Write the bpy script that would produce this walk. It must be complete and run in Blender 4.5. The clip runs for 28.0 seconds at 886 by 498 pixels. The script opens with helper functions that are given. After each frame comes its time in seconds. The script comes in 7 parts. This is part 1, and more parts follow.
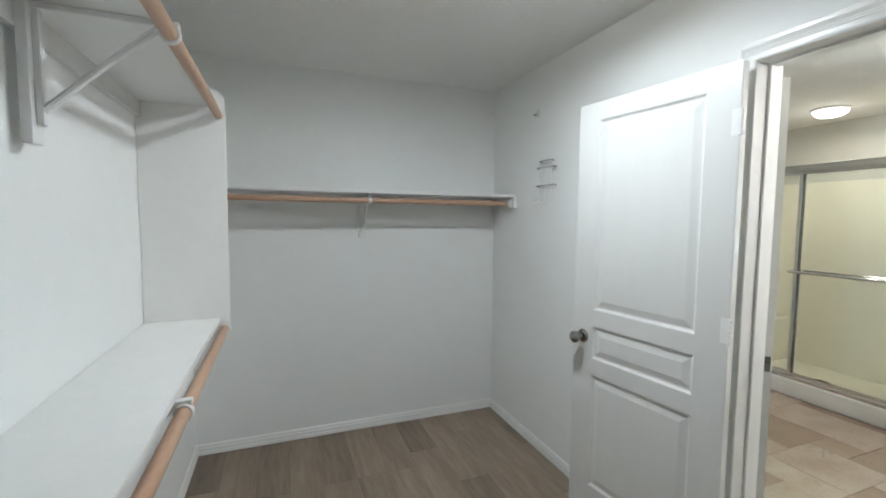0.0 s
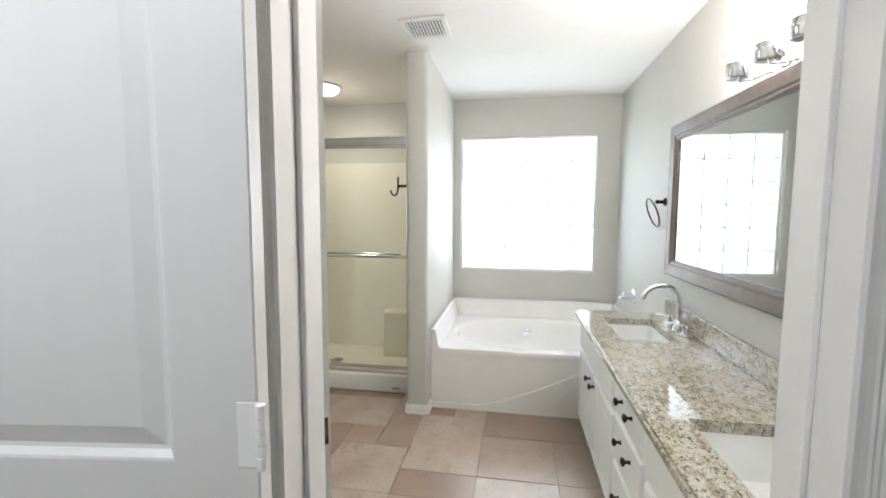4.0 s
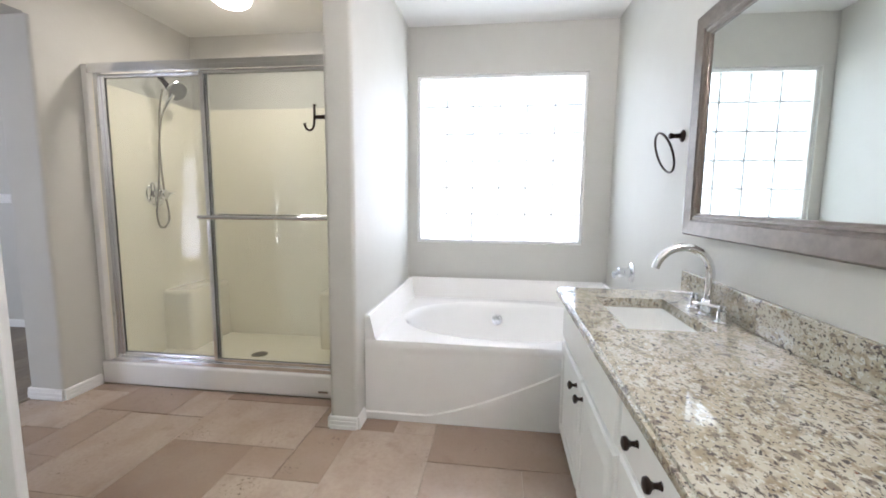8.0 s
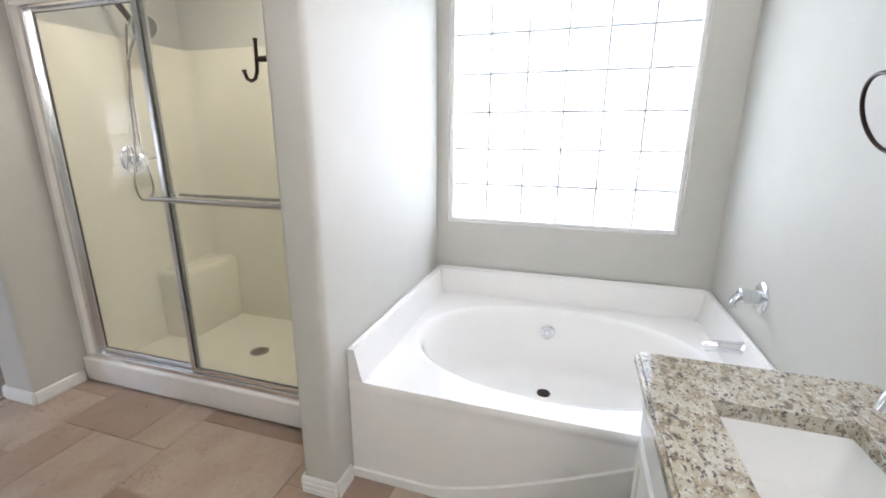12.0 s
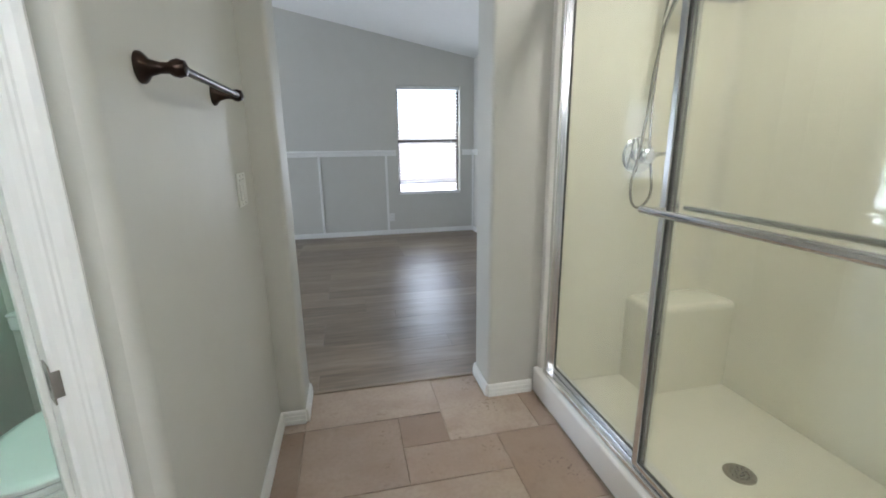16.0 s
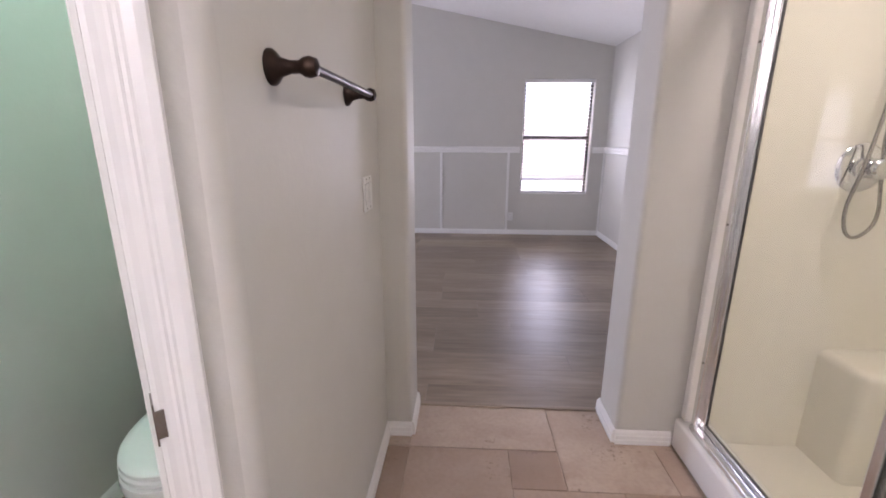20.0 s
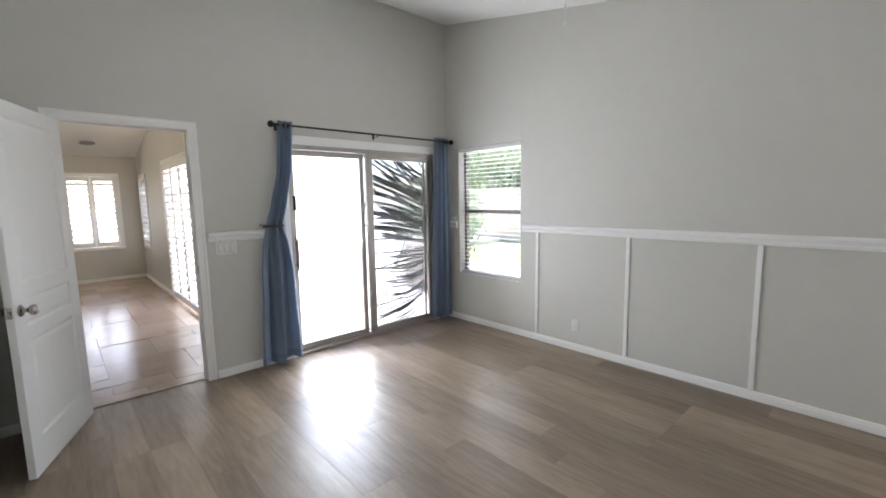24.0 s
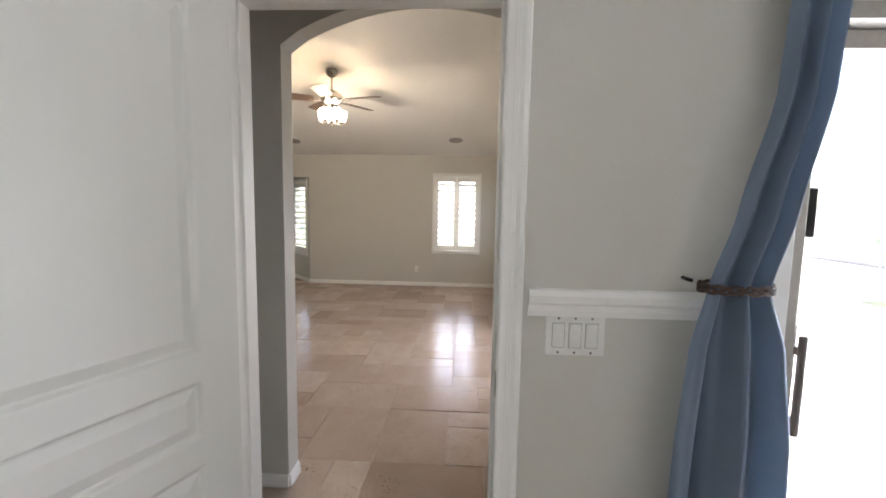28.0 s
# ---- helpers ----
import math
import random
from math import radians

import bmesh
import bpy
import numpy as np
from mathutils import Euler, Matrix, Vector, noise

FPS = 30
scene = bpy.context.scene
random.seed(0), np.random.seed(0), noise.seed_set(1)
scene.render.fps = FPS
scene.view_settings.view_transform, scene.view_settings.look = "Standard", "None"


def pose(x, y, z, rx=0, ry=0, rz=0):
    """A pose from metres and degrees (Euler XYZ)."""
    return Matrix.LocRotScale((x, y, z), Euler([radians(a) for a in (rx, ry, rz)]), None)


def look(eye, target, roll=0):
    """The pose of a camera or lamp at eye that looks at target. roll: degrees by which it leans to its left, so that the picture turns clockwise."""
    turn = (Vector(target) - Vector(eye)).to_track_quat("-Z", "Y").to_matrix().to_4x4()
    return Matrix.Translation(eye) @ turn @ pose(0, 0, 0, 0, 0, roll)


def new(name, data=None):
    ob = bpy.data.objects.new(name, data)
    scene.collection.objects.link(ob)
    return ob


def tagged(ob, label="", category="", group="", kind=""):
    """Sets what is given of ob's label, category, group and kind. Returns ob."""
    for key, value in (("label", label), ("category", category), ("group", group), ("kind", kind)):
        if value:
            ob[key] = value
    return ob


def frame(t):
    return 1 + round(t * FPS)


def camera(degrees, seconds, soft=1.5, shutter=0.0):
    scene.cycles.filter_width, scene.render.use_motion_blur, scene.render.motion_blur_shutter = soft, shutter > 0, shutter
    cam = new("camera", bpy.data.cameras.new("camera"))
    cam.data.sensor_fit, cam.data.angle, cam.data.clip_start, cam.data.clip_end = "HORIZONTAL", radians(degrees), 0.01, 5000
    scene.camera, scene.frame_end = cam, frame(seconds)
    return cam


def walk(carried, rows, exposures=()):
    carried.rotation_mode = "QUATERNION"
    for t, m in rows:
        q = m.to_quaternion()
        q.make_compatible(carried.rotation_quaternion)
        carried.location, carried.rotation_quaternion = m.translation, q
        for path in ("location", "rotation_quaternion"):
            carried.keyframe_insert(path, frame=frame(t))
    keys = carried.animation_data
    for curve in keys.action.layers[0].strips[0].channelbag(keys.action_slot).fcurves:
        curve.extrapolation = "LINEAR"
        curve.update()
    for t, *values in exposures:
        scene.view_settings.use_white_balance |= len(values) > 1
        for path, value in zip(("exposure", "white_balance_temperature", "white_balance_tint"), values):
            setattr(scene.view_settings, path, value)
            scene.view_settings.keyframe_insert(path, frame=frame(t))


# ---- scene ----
cam = camera(92.6, 28.0, 1.8)
PATH = [
    (0, (0.379, 0.845, 1.486), (1.097, 2.706, 1.342), 0.5),
    (0.5, (0.359, 0.957, 1.489), (1.318, 2.706, 1.343), 0.6),
    (1, (0.434, 1.097, 1.491), (1.572, 2.735, 1.342), 0.5),
    (1.5, (0.51, 1.231, 1.492), (1.889, 2.672, 1.342), 0.7),
    (2, (0.581, 1.359, 1.501), (2.24, 2.466, 1.345), 0.7),
    (2.5, (0.694, 1.458, 1.486), (2.535, 2.225, 1.33), 0.8),
    (3, (0.911, 1.503, 1.482), (2.848, 1.971, 1.315), 0.7),
    (3.5, (1.125, 1.507, 1.451), (3.088, 1.853, 1.285), 0.3),
    (4, (1.338, 1.507, 1.398), (3.303, 1.837, 1.225), 0.2),
    (4.5, (1.521, 1.5, 1.289), (3.487, 1.826, 1.124), 0.3),
    (6.5, (1.893, 1.342, 1.163), (3.847, 1.722, 0.97), 0.4),
    (7, (1.982, 1.362, 1.162), (3.934, 1.74, 0.944), 0.4),
    (7.5, (2.052, 1.375, 1.162), (4.009, 1.718, 0.934), 0.4),
    (8, (2.128, 1.382, 1.176), (4.097, 1.643, 0.946), 0.5),
    (8.5, (2.241, 1.381, 1.186), (4.215, 1.602, 0.954), 0.5),
    (9, (2.34, 1.362, 1.206), (4.316, 1.563, 0.97), 0.4),
    (9.5, (2.479, 1.358, 1.235), (4.456, 1.542, 0.991), 0.5),
    (10, (2.6, 1.36, 1.265), (4.566, 1.542, 0.947), 0.4),
    (10.5, (2.686, 1.313, 1.29), (4.625, 1.548, 0.861), 0.3),
    (11, (2.755, 1.27, 1.31), (4.643, 1.686, 0.796), 0.1),
    (11.5, (2.856, 1.251, 1.325), (4.727, 1.733, 0.81), 0.1),
    (12, (2.963, 1.308, 1.346), (4.81, 1.877, 0.828), 0.3),
    (12.5, (3.106, 1.357, 1.376), (4.856, 2.166, 0.845), -0.2),
    (14.5, (3.506, 1.82, 1.231), (4.978, 3.082, 0.741), -0.4),
    (15, (3.511, 1.961, 1.249), (4.727, 3.469, 0.753), -1.1),
    (15.5, (3.529, 1.996, 1.297), (4.37, 3.742, 0.799), -1.1),
    (16, (3.528, 2.014, 1.261), (3.944, 3.911, 0.782), -0.7),
    (16.5, (3.427, 1.922, 1.257), (3.621, 3.857, 0.789), -0.6),
    (17, (3.301, 1.776, 1.253), (3.35, 3.719, 0.785), -0.2),
    (17.5, (3.149, 1.736, 1.221), (3.061, 3.677, 0.747), -0.1),
    (18, (3.071, 1.732, 1.203), (2.961, 3.67, 0.722), -0.2),
    (18.5, (3.088, 1.773, 1.198), (2.943, 3.709, 0.715), -0.1),
    (19, (3.191, 1.841, 1.224), (3.045, 3.776, 0.737), -0.6),
    (19.5, (3.344, 1.991, 1.252), (3.219, 3.925, 0.759), -0.3),
    (20, (3.487, 2.227, 1.294), (3.386, 4.16, 0.79), 0.2),
    (20.5, (3.54, 2.539, 1.326), (3.46, 4.471, 0.816), 0.8),
    (22.5, (3.947, 3.71, 1.476), (3.365, 5.575, 1.047), -0.4),
    (23, (3.945, 3.977, 1.51), (3.021, 5.709, 1.129), -0.6),
    (23.5, (3.945, 4.289, 1.482), (2.699, 5.832, 1.229), -0.9),
    (24, (3.813, 4.512, 1.478), (2.348, 5.852, 1.238), -1.0),
    (24.5, (3.654, 4.776, 1.464), (2.006, 5.886, 1.235), -1.0),
    (25, (3.387, 4.967, 1.449), (1.673, 5.973, 1.223), -0.5),
    (25.5, (3.085, 5.127, 1.443), (1.349, 6.099, 1.239), -0.4),
    (26, (2.751, 5.251, 1.452), (0.93, 6.052, 1.248), -0.4),
    (26.5, (2.367, 5.296, 1.438), (0.469, 5.892, 1.239), -0.1),
    (27, (1.961, 5.332, 1.438), (0.0, 5.666, 1.239), -0.2),
    (27.5, (1.581, 5.326, 1.446), (-0.409, 5.378, 1.253), 0.1),
    (28, (1.182, 5.235, 1.451), (-0.806, 5.131, 1.253), 1.0),
]
EXPOSURES = [(0, 1.92, 6100, 11), (1, 1.90, 6080, 10), (3, 1.87, 6170, 15), (4, 1.89, 6250, 17), (7, 1.95, 6080, 21), (12, 1.91, 6110, 21), (15, 1.92, 5900, 14), (16, 1.93, 5830, 12), (17, 2.03, 5850, 11), (18, 2.09, 5880, 17), (19, 2.07, 6070, 32), (20.5, 2.06, 6250, 35), (22.5, 2.08, 6000, 23), (23, 2.17, 6120, 20), (25, 2.15, 6630, 16), (28, 2.39, 6620, 17)]
walk(cam, [(t, look(eye, target, roll)) for t, eye, target, roll in PATH], EXPOSURES)

# ---- world and light ----
world = bpy.data.worlds.new("world")
scene.world = world
world.use_nodes = True
wn = world.node_tree.nodes
sky = wn.new("ShaderNodeTexSky")
sky.sky_type, sky.sun_disc = "NISHITA", False
sky.sun_elevation, sky.sun_rotation = radians(68), radians(290)
world.node_tree.links.new(sky.outputs["Color"], wn["Background"].inputs["Color"])
wn["Background"].inputs["Strength"].default_value = 0.15


def lamp(name, kind, m, watts, colour=(1, 1, 1), sx=0.5, sy=0.5, radius=0.05):
    data = bpy.data.lights.new(name, kind)
    data.energy, data.color = watts, colour
    if kind == "AREA":
        data.shape, data.size, data.size_y = "RECTANGLE", sx, sy
    elif kind == "SUN":
        data.angle = radians(0.5)
    else:
        data.shadow_soft_size = radius
    ob = new(name, data)
    ob.matrix_basis = m
    return ob


lamp("sun", "SUN", look((0, 0, 0), (0.36, -0.12, -0.93)), 5.0, (1, 0.95, 0.88))
# sky light in the openings
lamp("sky_light_bath_window", "AREA", look((5.56, 1.395, 1.47), (0, 1.395, 1.47)), 5.7, (0.93, 0.97, 1), 1.2, 1.2)
lamp("sky_light_bedroom_window", "AREA", look((4.72, 8.42, 1.31), (2.6, 5.6, 3.0)), 7.6, (0.88, 0.94, 1), 0.55, 1.42)
lamp("sky_light_garden_window", "AREA", look((0.65, 8.42, 1.31), (2.4, 5.6, 3.2)), 3.45, (0.88, 0.94, 1), 0.55, 1.42)
lamp("sky_light_slider", "AREA", look((-0.2, 6.55, 1.02), (2.4, 5.3, 1.9)), 20.7, (0.83, 0.92, 1), 0.8, 1.8)
lamp("sky_light_living_doors", "AREA", look((-2.84, 6.1, 1.05), (-2.84, 0, 1.05)), 6.3, (0.95, 0.97, 1), 2.0, 1.9)
lamp("sky_light_living_window", "AREA", look((-6.8, 5.06, 1.33), (0, 5.06, 1.33)), 2.3, (0.95, 0.97, 1), 0.7, 1.3)
lamp("closet_lamp", "AREA", pose(1.12, 2.15, 2.33), 4.5, (0.92, 0.98, 1.0), 0.18, 0.18)
lamp("shower_lamp", "AREA", pose(4.70, 3.06, 2.35), 2.3, (1, 0.95, 0.80), 0.2, 0.2)
lamp("toilet_lamp", "POINT", pose(2.75, 3.2, 2.25), 3.1, (0.55, 1, 0.78), radius=0.08)
lamp("living_fan_lamp", "POINT", pose(-3.62, 3.7, 2.46), 3.0, (1, 0.82, 0.6), radius=0.07)
for lx in (2.56, 2.75, 2.94, 3.13):
    lamp("vanity_lamp", "POINT", pose(lx, 0.69, 1.98), 2.8, (1, 0.95, 0.88), radius=0.05)


# ---- materials ----
def material(name, colour, rough=0.5, metal=0.0, second=None, scale=6.0, detail_scale=60.0, mix=0.5, bump=0.0, bump_scale=80.0, vary=0.0, stretch=(1, 1, 1), spec=0.5, coat=0.0, rough_vary=0.0):
    """Principled material with two scales of noise in colour, roughness and relief."""
    m = bpy.data.materials.new(name)
    m.use_nodes = True
    nt = m.node_tree
    n, k = nt.nodes, nt.links
    p = n["Principled BSDF"]
    p.inputs["Roughness"].default_value = rough
    p.inputs["Metallic"].default_value = metal
    p.inputs["Specular IOR Level"].default_value = spec
    p.inputs["Coat Weight"].default_value = coat
    tc, mp = n.new("ShaderNodeTexCoord"), n.new("ShaderNodeMapping")
    mp.inputs["Scale"].default_value = stretch
    k.new(tc.outputs["Object"], mp.inputs["Vector"])
    vec = mp.outputs["Vector"]
    if vary:
        info, add = n.new("ShaderNodeObjectInfo"), n.new("ShaderNodeVectorMath")
        mul = n.new("ShaderNodeMath")
        mul.operation = "MULTIPLY"
        mul.inputs[1].default_value = 37.0
        k.new(info.outputs["Random"], mul.inputs[0])
        k.new(mul.outputs[0], add.inputs[1])
        k.new(vec, add.inputs[0])
        vec = add.outputs[0]
    a, b = n.new("ShaderNodeTexNoise"), n.new("ShaderNodeTexNoise")
    a.inputs["Scale"].default_value, b.inputs["Scale"].default_value = scale, detail_scale
    a.inputs["Detail"].default_value, b.inputs["Detail"].default_value = 4, 6
    k.new(vec, a.inputs["Vector"])
    k.new(vec, b.inputs["Vector"])
    second = second or tuple(c * 0.88 for c in colour)
    mx = n.new("ShaderNodeMix")
    mx.data_type = "RGBA"
    mx.inputs["A"].default_value, mx.inputs["B"].default_value = (*colour, 1), (*second, 1)
    av = n.new("ShaderNodeMath")
    av.operation = "MULTIPLY_ADD"
    av.inputs[1].default_value, av.inputs[2].default_value = 0.5, 0.0
    half = n.new("ShaderNodeMath")
    half.operation = "MULTIPLY_ADD"
    half.inputs[1].default_value = 0.5
    k.new(a.outputs["Fac"], half.inputs[0])
    k.new(b.outputs["Fac"], av.inputs[0])
    k.new(av.outputs[0], half.inputs[2])
    ramp = n.new("ShaderNodeMapRange")
    ramp.inputs["From Min"].default_value, ramp.inputs["From Max"].default_value = 0.5 - 0.5 * mix * 0.6, 0.5 + 0.5 * mix * 0.6
    k.new(half.outputs[0], ramp.inputs["Value"])
    k.new(ramp.outputs["Result"], mx.inputs["Factor"])
    out = mx.outputs["Result"]
    if vary:
        hs, mr = n.new("ShaderNodeHueSaturation"), n.new("ShaderNodeMapRange")
        mr.inputs["To Min"].default_value, mr.inputs["To Max"].default_value = 1 - vary, 1 + vary
        k.new(info.outputs["Random"], mr.inputs["Value"])
        k.new(mr.outputs["Result"], hs.inputs["Value"])
        k.new(out, hs.inputs["Color"])
        out = hs.outputs["Color"]
    k.new(out, p.inputs["Base Color"])
    if rough_vary:
        rr = n.new("ShaderNodeMapRange")
        rr.inputs["To Min"].default_value, rr.inputs["To Max"].default_value = max(0.02, rough - rough_vary), min(1, rough + rough_vary)
        k.new(half.outputs[0], rr.inputs["Value"])
        k.new(rr.outputs["Result"], p.inputs["Roughness"])
    if bump:
        c, bp = n.new("ShaderNodeTexNoise"), n.new("ShaderNodeBump")
        c.inputs["Scale"].default_value, c.inputs["Detail"].default_value = bump_scale, 3
        bp.inputs["Strength"].default_value, bp.inputs["Distance"].default_value = 1.0, bump
        k.new(vec, c.inputs["Vector"])
        k.new(c.outputs["Fac"], bp.inputs["Height"])
        k.new(bp.outputs["Normal"], p.inputs["Normal"])
    return m


def gloss_facing(n, k, weight, mix, base=0.014):
    """Drives the share of gloss of a thin pane from its facing."""
    p, s = n.new("ShaderNodeMath"), n.new("ShaderNodeMath")
    p.operation, p.inputs[1].default_value = "POWER", 4.0
    s.operation, s.inputs[1].default_value, s.inputs[2].default_value = "MULTIPLY_ADD", 0.7, base
    k.new(weight.outputs["Facing"], p.inputs[0])
    k.new(p.outputs[0], s.inputs[0])
    k.new(s.outputs[0], mix.inputs["Fac"])


def glass(name, colour=(1, 1, 1), rough=0.0, clear=0.9, base=0.014):
    """Thin pane: mostly clear with a Fresnel gloss."""
    m = bpy.data.materials.new(name)
    m.use_nodes = True
    n, k = m.node_tree.nodes, m.node_tree.links
    n.clear()
    o, t, g, x, f = (n.new(i) for i in ("ShaderNodeOutputMaterial", "ShaderNodeBsdfTransparent", "ShaderNodeBsdfGlossy", "ShaderNodeMixShader", "ShaderNodeLayerWeight"))
    t.inputs["Color"].default_value = (*[c * clear for c in colour], 1)
    g.inputs["Roughness"].default_value = rough
    gloss_facing(n, k, f, x, base)
    k.new(t.outputs[0], x.inputs[1])
    k.new(g.outputs[0], x.inputs[2])
    k.new(x.outputs[0], o.inputs["Surface"])
    return m


def glow(name, colour, strength):
    m = bpy.data.materials.new(name)
    m.use_nodes = True
    p = m.node_tree.nodes["Principled BSDF"]
    p.inputs["Base Color"].default_value = (*colour, 1)
    p.inputs["Emission Color"].default_value = (*colour, 1)
    p.inputs["Emission Strength"].default_value = strength
    return m


def travertine(name, stops):
    """Tumbled travertine: each piece its own tone between the stops, cloudy veins, stains and small dark pits."""
    m = bpy.data.materials.new(name)
    m.use_nodes = True
    n, k = m.node_tree.nodes, m.node_tree.links
    p = n["Principled BSDF"]
    tc, info, add, mul = n.new("ShaderNodeTexCoord"), n.new("ShaderNodeObjectInfo"), n.new("ShaderNodeVectorMath"), n.new("ShaderNodeMath")
    mul.operation, mul.inputs[1].default_value = "MULTIPLY", 53.0
    k.new(info.outputs["Random"], mul.inputs[0])
    k.new(mul.outputs[0], add.inputs[1])
    k.new(tc.outputs["Object"], add.inputs[0])
    tone = n.new("ShaderNodeValToRGB")
    e = tone.color_ramp.elements
    e[0].position, e[0].color = 0.0, (*stops[0], 1)
    e[1].position, e[1].color = 1.0, (*stops[-1], 1)
    for i, c in enumerate(stops[1:-1]):
        e.new((i + 1) / (len(stops) - 1)).color = (*c, 1)
    k.new(info.outputs["Random"], tone.inputs["Fac"])

    def cloud(scale, detail, lo, hi, stretch=(1, 1, 1)):
        mp, t, r = n.new("ShaderNodeMapping"), n.new("ShaderNodeTexNoise"), n.new("ShaderNodeMapRange")
        mp.inputs["Scale"].default_value = stretch
        t.inputs["Scale"].default_value, t.inputs["Detail"].default_value = scale, detail
        r.inputs["From Min"].default_value, r.inputs["From Max"].default_value = lo, hi
        k.new(add.outputs[0], mp.inputs["Vector"])
        k.new(mp.outputs[0], t.inputs["Vector"])
        k.new(t.outputs["Fac"], r.inputs["Value"])
        return r.outputs["Result"]

    def over(base, fac, colour, share):
        s, x = n.new("ShaderNodeMath"), n.new("ShaderNodeMix")
        s.operation, s.inputs[1].default_value = "MULTIPLY", share
        k.new(fac, s.inputs[0])
        x.data_type = "RGBA"
        x.inputs["B"].default_value = (*colour, 1)
        k.new(s.outputs[0], x.inputs["Factor"])
        k.new(base, x.inputs["A"])
        return x.outputs["Result"]
    pits, patch, blotch = cloud(75, 2, 0.60, 0.68), cloud(6, 2, 0.56, 0.74), cloud(13, 4, 0.60, 0.80)
    hole = n.new("ShaderNodeMath")
    hole.operation = "MULTIPLY"
    k.new(pits, hole.inputs[0])
    k.new(patch, hole.inputs[1])
    c = over(tone.outputs["Color"], cloud(2.4, 3, 0.25, 0.8), (0.57, 0.47, 0.385), 0.38)
    c = over(c, cloud(4.5, 4, 0.38, 0.85, (1, 1.5, 1)), (0.34, 0.23, 0.165), 0.50)
    c = over(c, blotch, (0.25, 0.165, 0.12), 0.35)
    c = over(c, cloud(60, 3, 0.40, 0.85), (0.30, 0.22, 0.17), 0.28)
    c = over(c, hole.outputs[0], (0.12, 0.08, 0.055), 0.85)
    k.new(c, p.inputs["Base Color"])
    r = n.new("ShaderNodeMapRange")
    r.inputs["To Min"].default_value, r.inputs["To Max"].default_value = 0.18, 0.26
    k.new(cloud(4, 0, 0.2, 0.8), r.inputs["Value"])
    k.new(r.outputs["Result"], p.inputs["Roughness"])
    b, b2, inv = n.new("ShaderNodeBump"), n.new("ShaderNodeBump"), n.new("ShaderNodeMath")
    inv.operation, inv.inputs[0].default_value = "SUBTRACT", 1.0
    k.new(hole.outputs[0], inv.inputs[1])
    b.inputs["Distance"].default_value, b2.inputs["Distance"].default_value = 0.0012, 0.0004
    k.new(inv.outputs[0], b.inputs["Height"])
    k.new(cloud(9, 0, 0.2, 0.8), b2.inputs["Height"])
    k.new(b.outputs[0], b2.inputs["Normal"])
    k.new(b2.outputs[0], p.inputs["Normal"])
    return m


WALL = material("painted_wall_grey", (0.60, 0.592, 0.545), 0.55, second=(0.58, 0.57, 0.522), scale=1.2, detail_scale=9, bump=0.0007, bump_scale=55)
CLOSET_WALL = material("painted_wall_white", (0.84, 0.85, 0.83), 0.5, second=(0.82, 0.83, 0.81), scale=1.2, detail_scale=9, bump=0.0007, bump_scale=55)
CEILING = material("ceiling_paint", (0.86, 0.855, 0.825), 0.85, second=(0.83, 0.825, 0.795), scale=1.5, detail_scale=20, bump=0.0005, bump_scale=38)
TRIM = material("trim_white_gloss", (0.85, 0.85, 0.825), 0.3, second=(0.83, 0.825, 0.80), scale=3, detail_scale=30, bump=0.00006, bump_scale=40)
DOORW = material("door_white_paint", (0.74, 0.74, 0.712), 0.34, second=(0.715, 0.715, 0.688), scale=2, detail_scale=25, bump=0.00008, bump_scale=70, stretch=(1, 1, 0.1))
PLANK = material("vinyl_plank_greybrown", (0.325, 0.255, 0.185), 0.36, second=(0.165, 0.120, 0.083), scale=1.6, detail_scale=9, mix=0.7, bump=0.0003, bump_scale=60, vary=0.22, stretch=(0.55, 4.2, 1), rough_vary=0.08)
GROUTW = material("plank_underlay", (0.05, 0.04, 0.03), 0.8)
TILE_LIGHT = travertine("travertine_light", ((0.53, 0.42, 0.335), (0.50, 0.395, 0.315), (0.47, 0.365, 0.29)))
TILE_MID = travertine("travertine_tan", ((0.45, 0.342, 0.27), (0.42, 0.313, 0.243), (0.395, 0.29, 0.222)))
TILE_DARK = travertine("travertine_brown", ((0.36, 0.256, 0.193), (0.33, 0.229, 0.17), (0.30, 0.207, 0.155)))
TILES = (TILE_LIGHT, TILE_MID, TILE_DARK)
GROUT = material("tile_grout", (0.50, 0.40, 0.30), 0.85, bump=0.0008, bump_scale=200)
TUB = material("acrylic_white", (0.90, 0.89, 0.865), 0.1, second=(0.885, 0.875, 0.845), scale=2, detail_scale=15, coat=0.3)
CREAM = material("fibreglass_cream", (0.92, 0.885, 0.755), 0.04, second=(0.905, 0.865, 0.73), scale=1.5, detail_scale=12, bump=0.0009, bump_scale=6, coat=0.4)
CHROME = material("chrome", (0.80, 0.81, 0.83), 0.07, 1.0, second=(0.74, 0.75, 0.77))
NICKEL = material("satin_nickel", (0.42, 0.40, 0.375), 0.22, 1.0, second=(0.36, 0.34, 0.32), rough_vary=0.04)
BRONZE = material("oil_rubbed_bronze", (0.030, 0.021, 0.018), 0.32, 0.85, second=(0.055, 0.035, 0.026), scale=20, rough_vary=0.03)
CERAMIC = material("ceramic_white", (0.84, 0.85, 0.83), 0.07, second=(0.82, 0.83, 0.81), coat=0.4)
CABINET = material("cabinet_white_lacquer", (0.84, 0.835, 0.80), 0.3, second=(0.81, 0.80, 0.765), scale=3, detail_scale=25)
GLASS = glass("clear_glass")


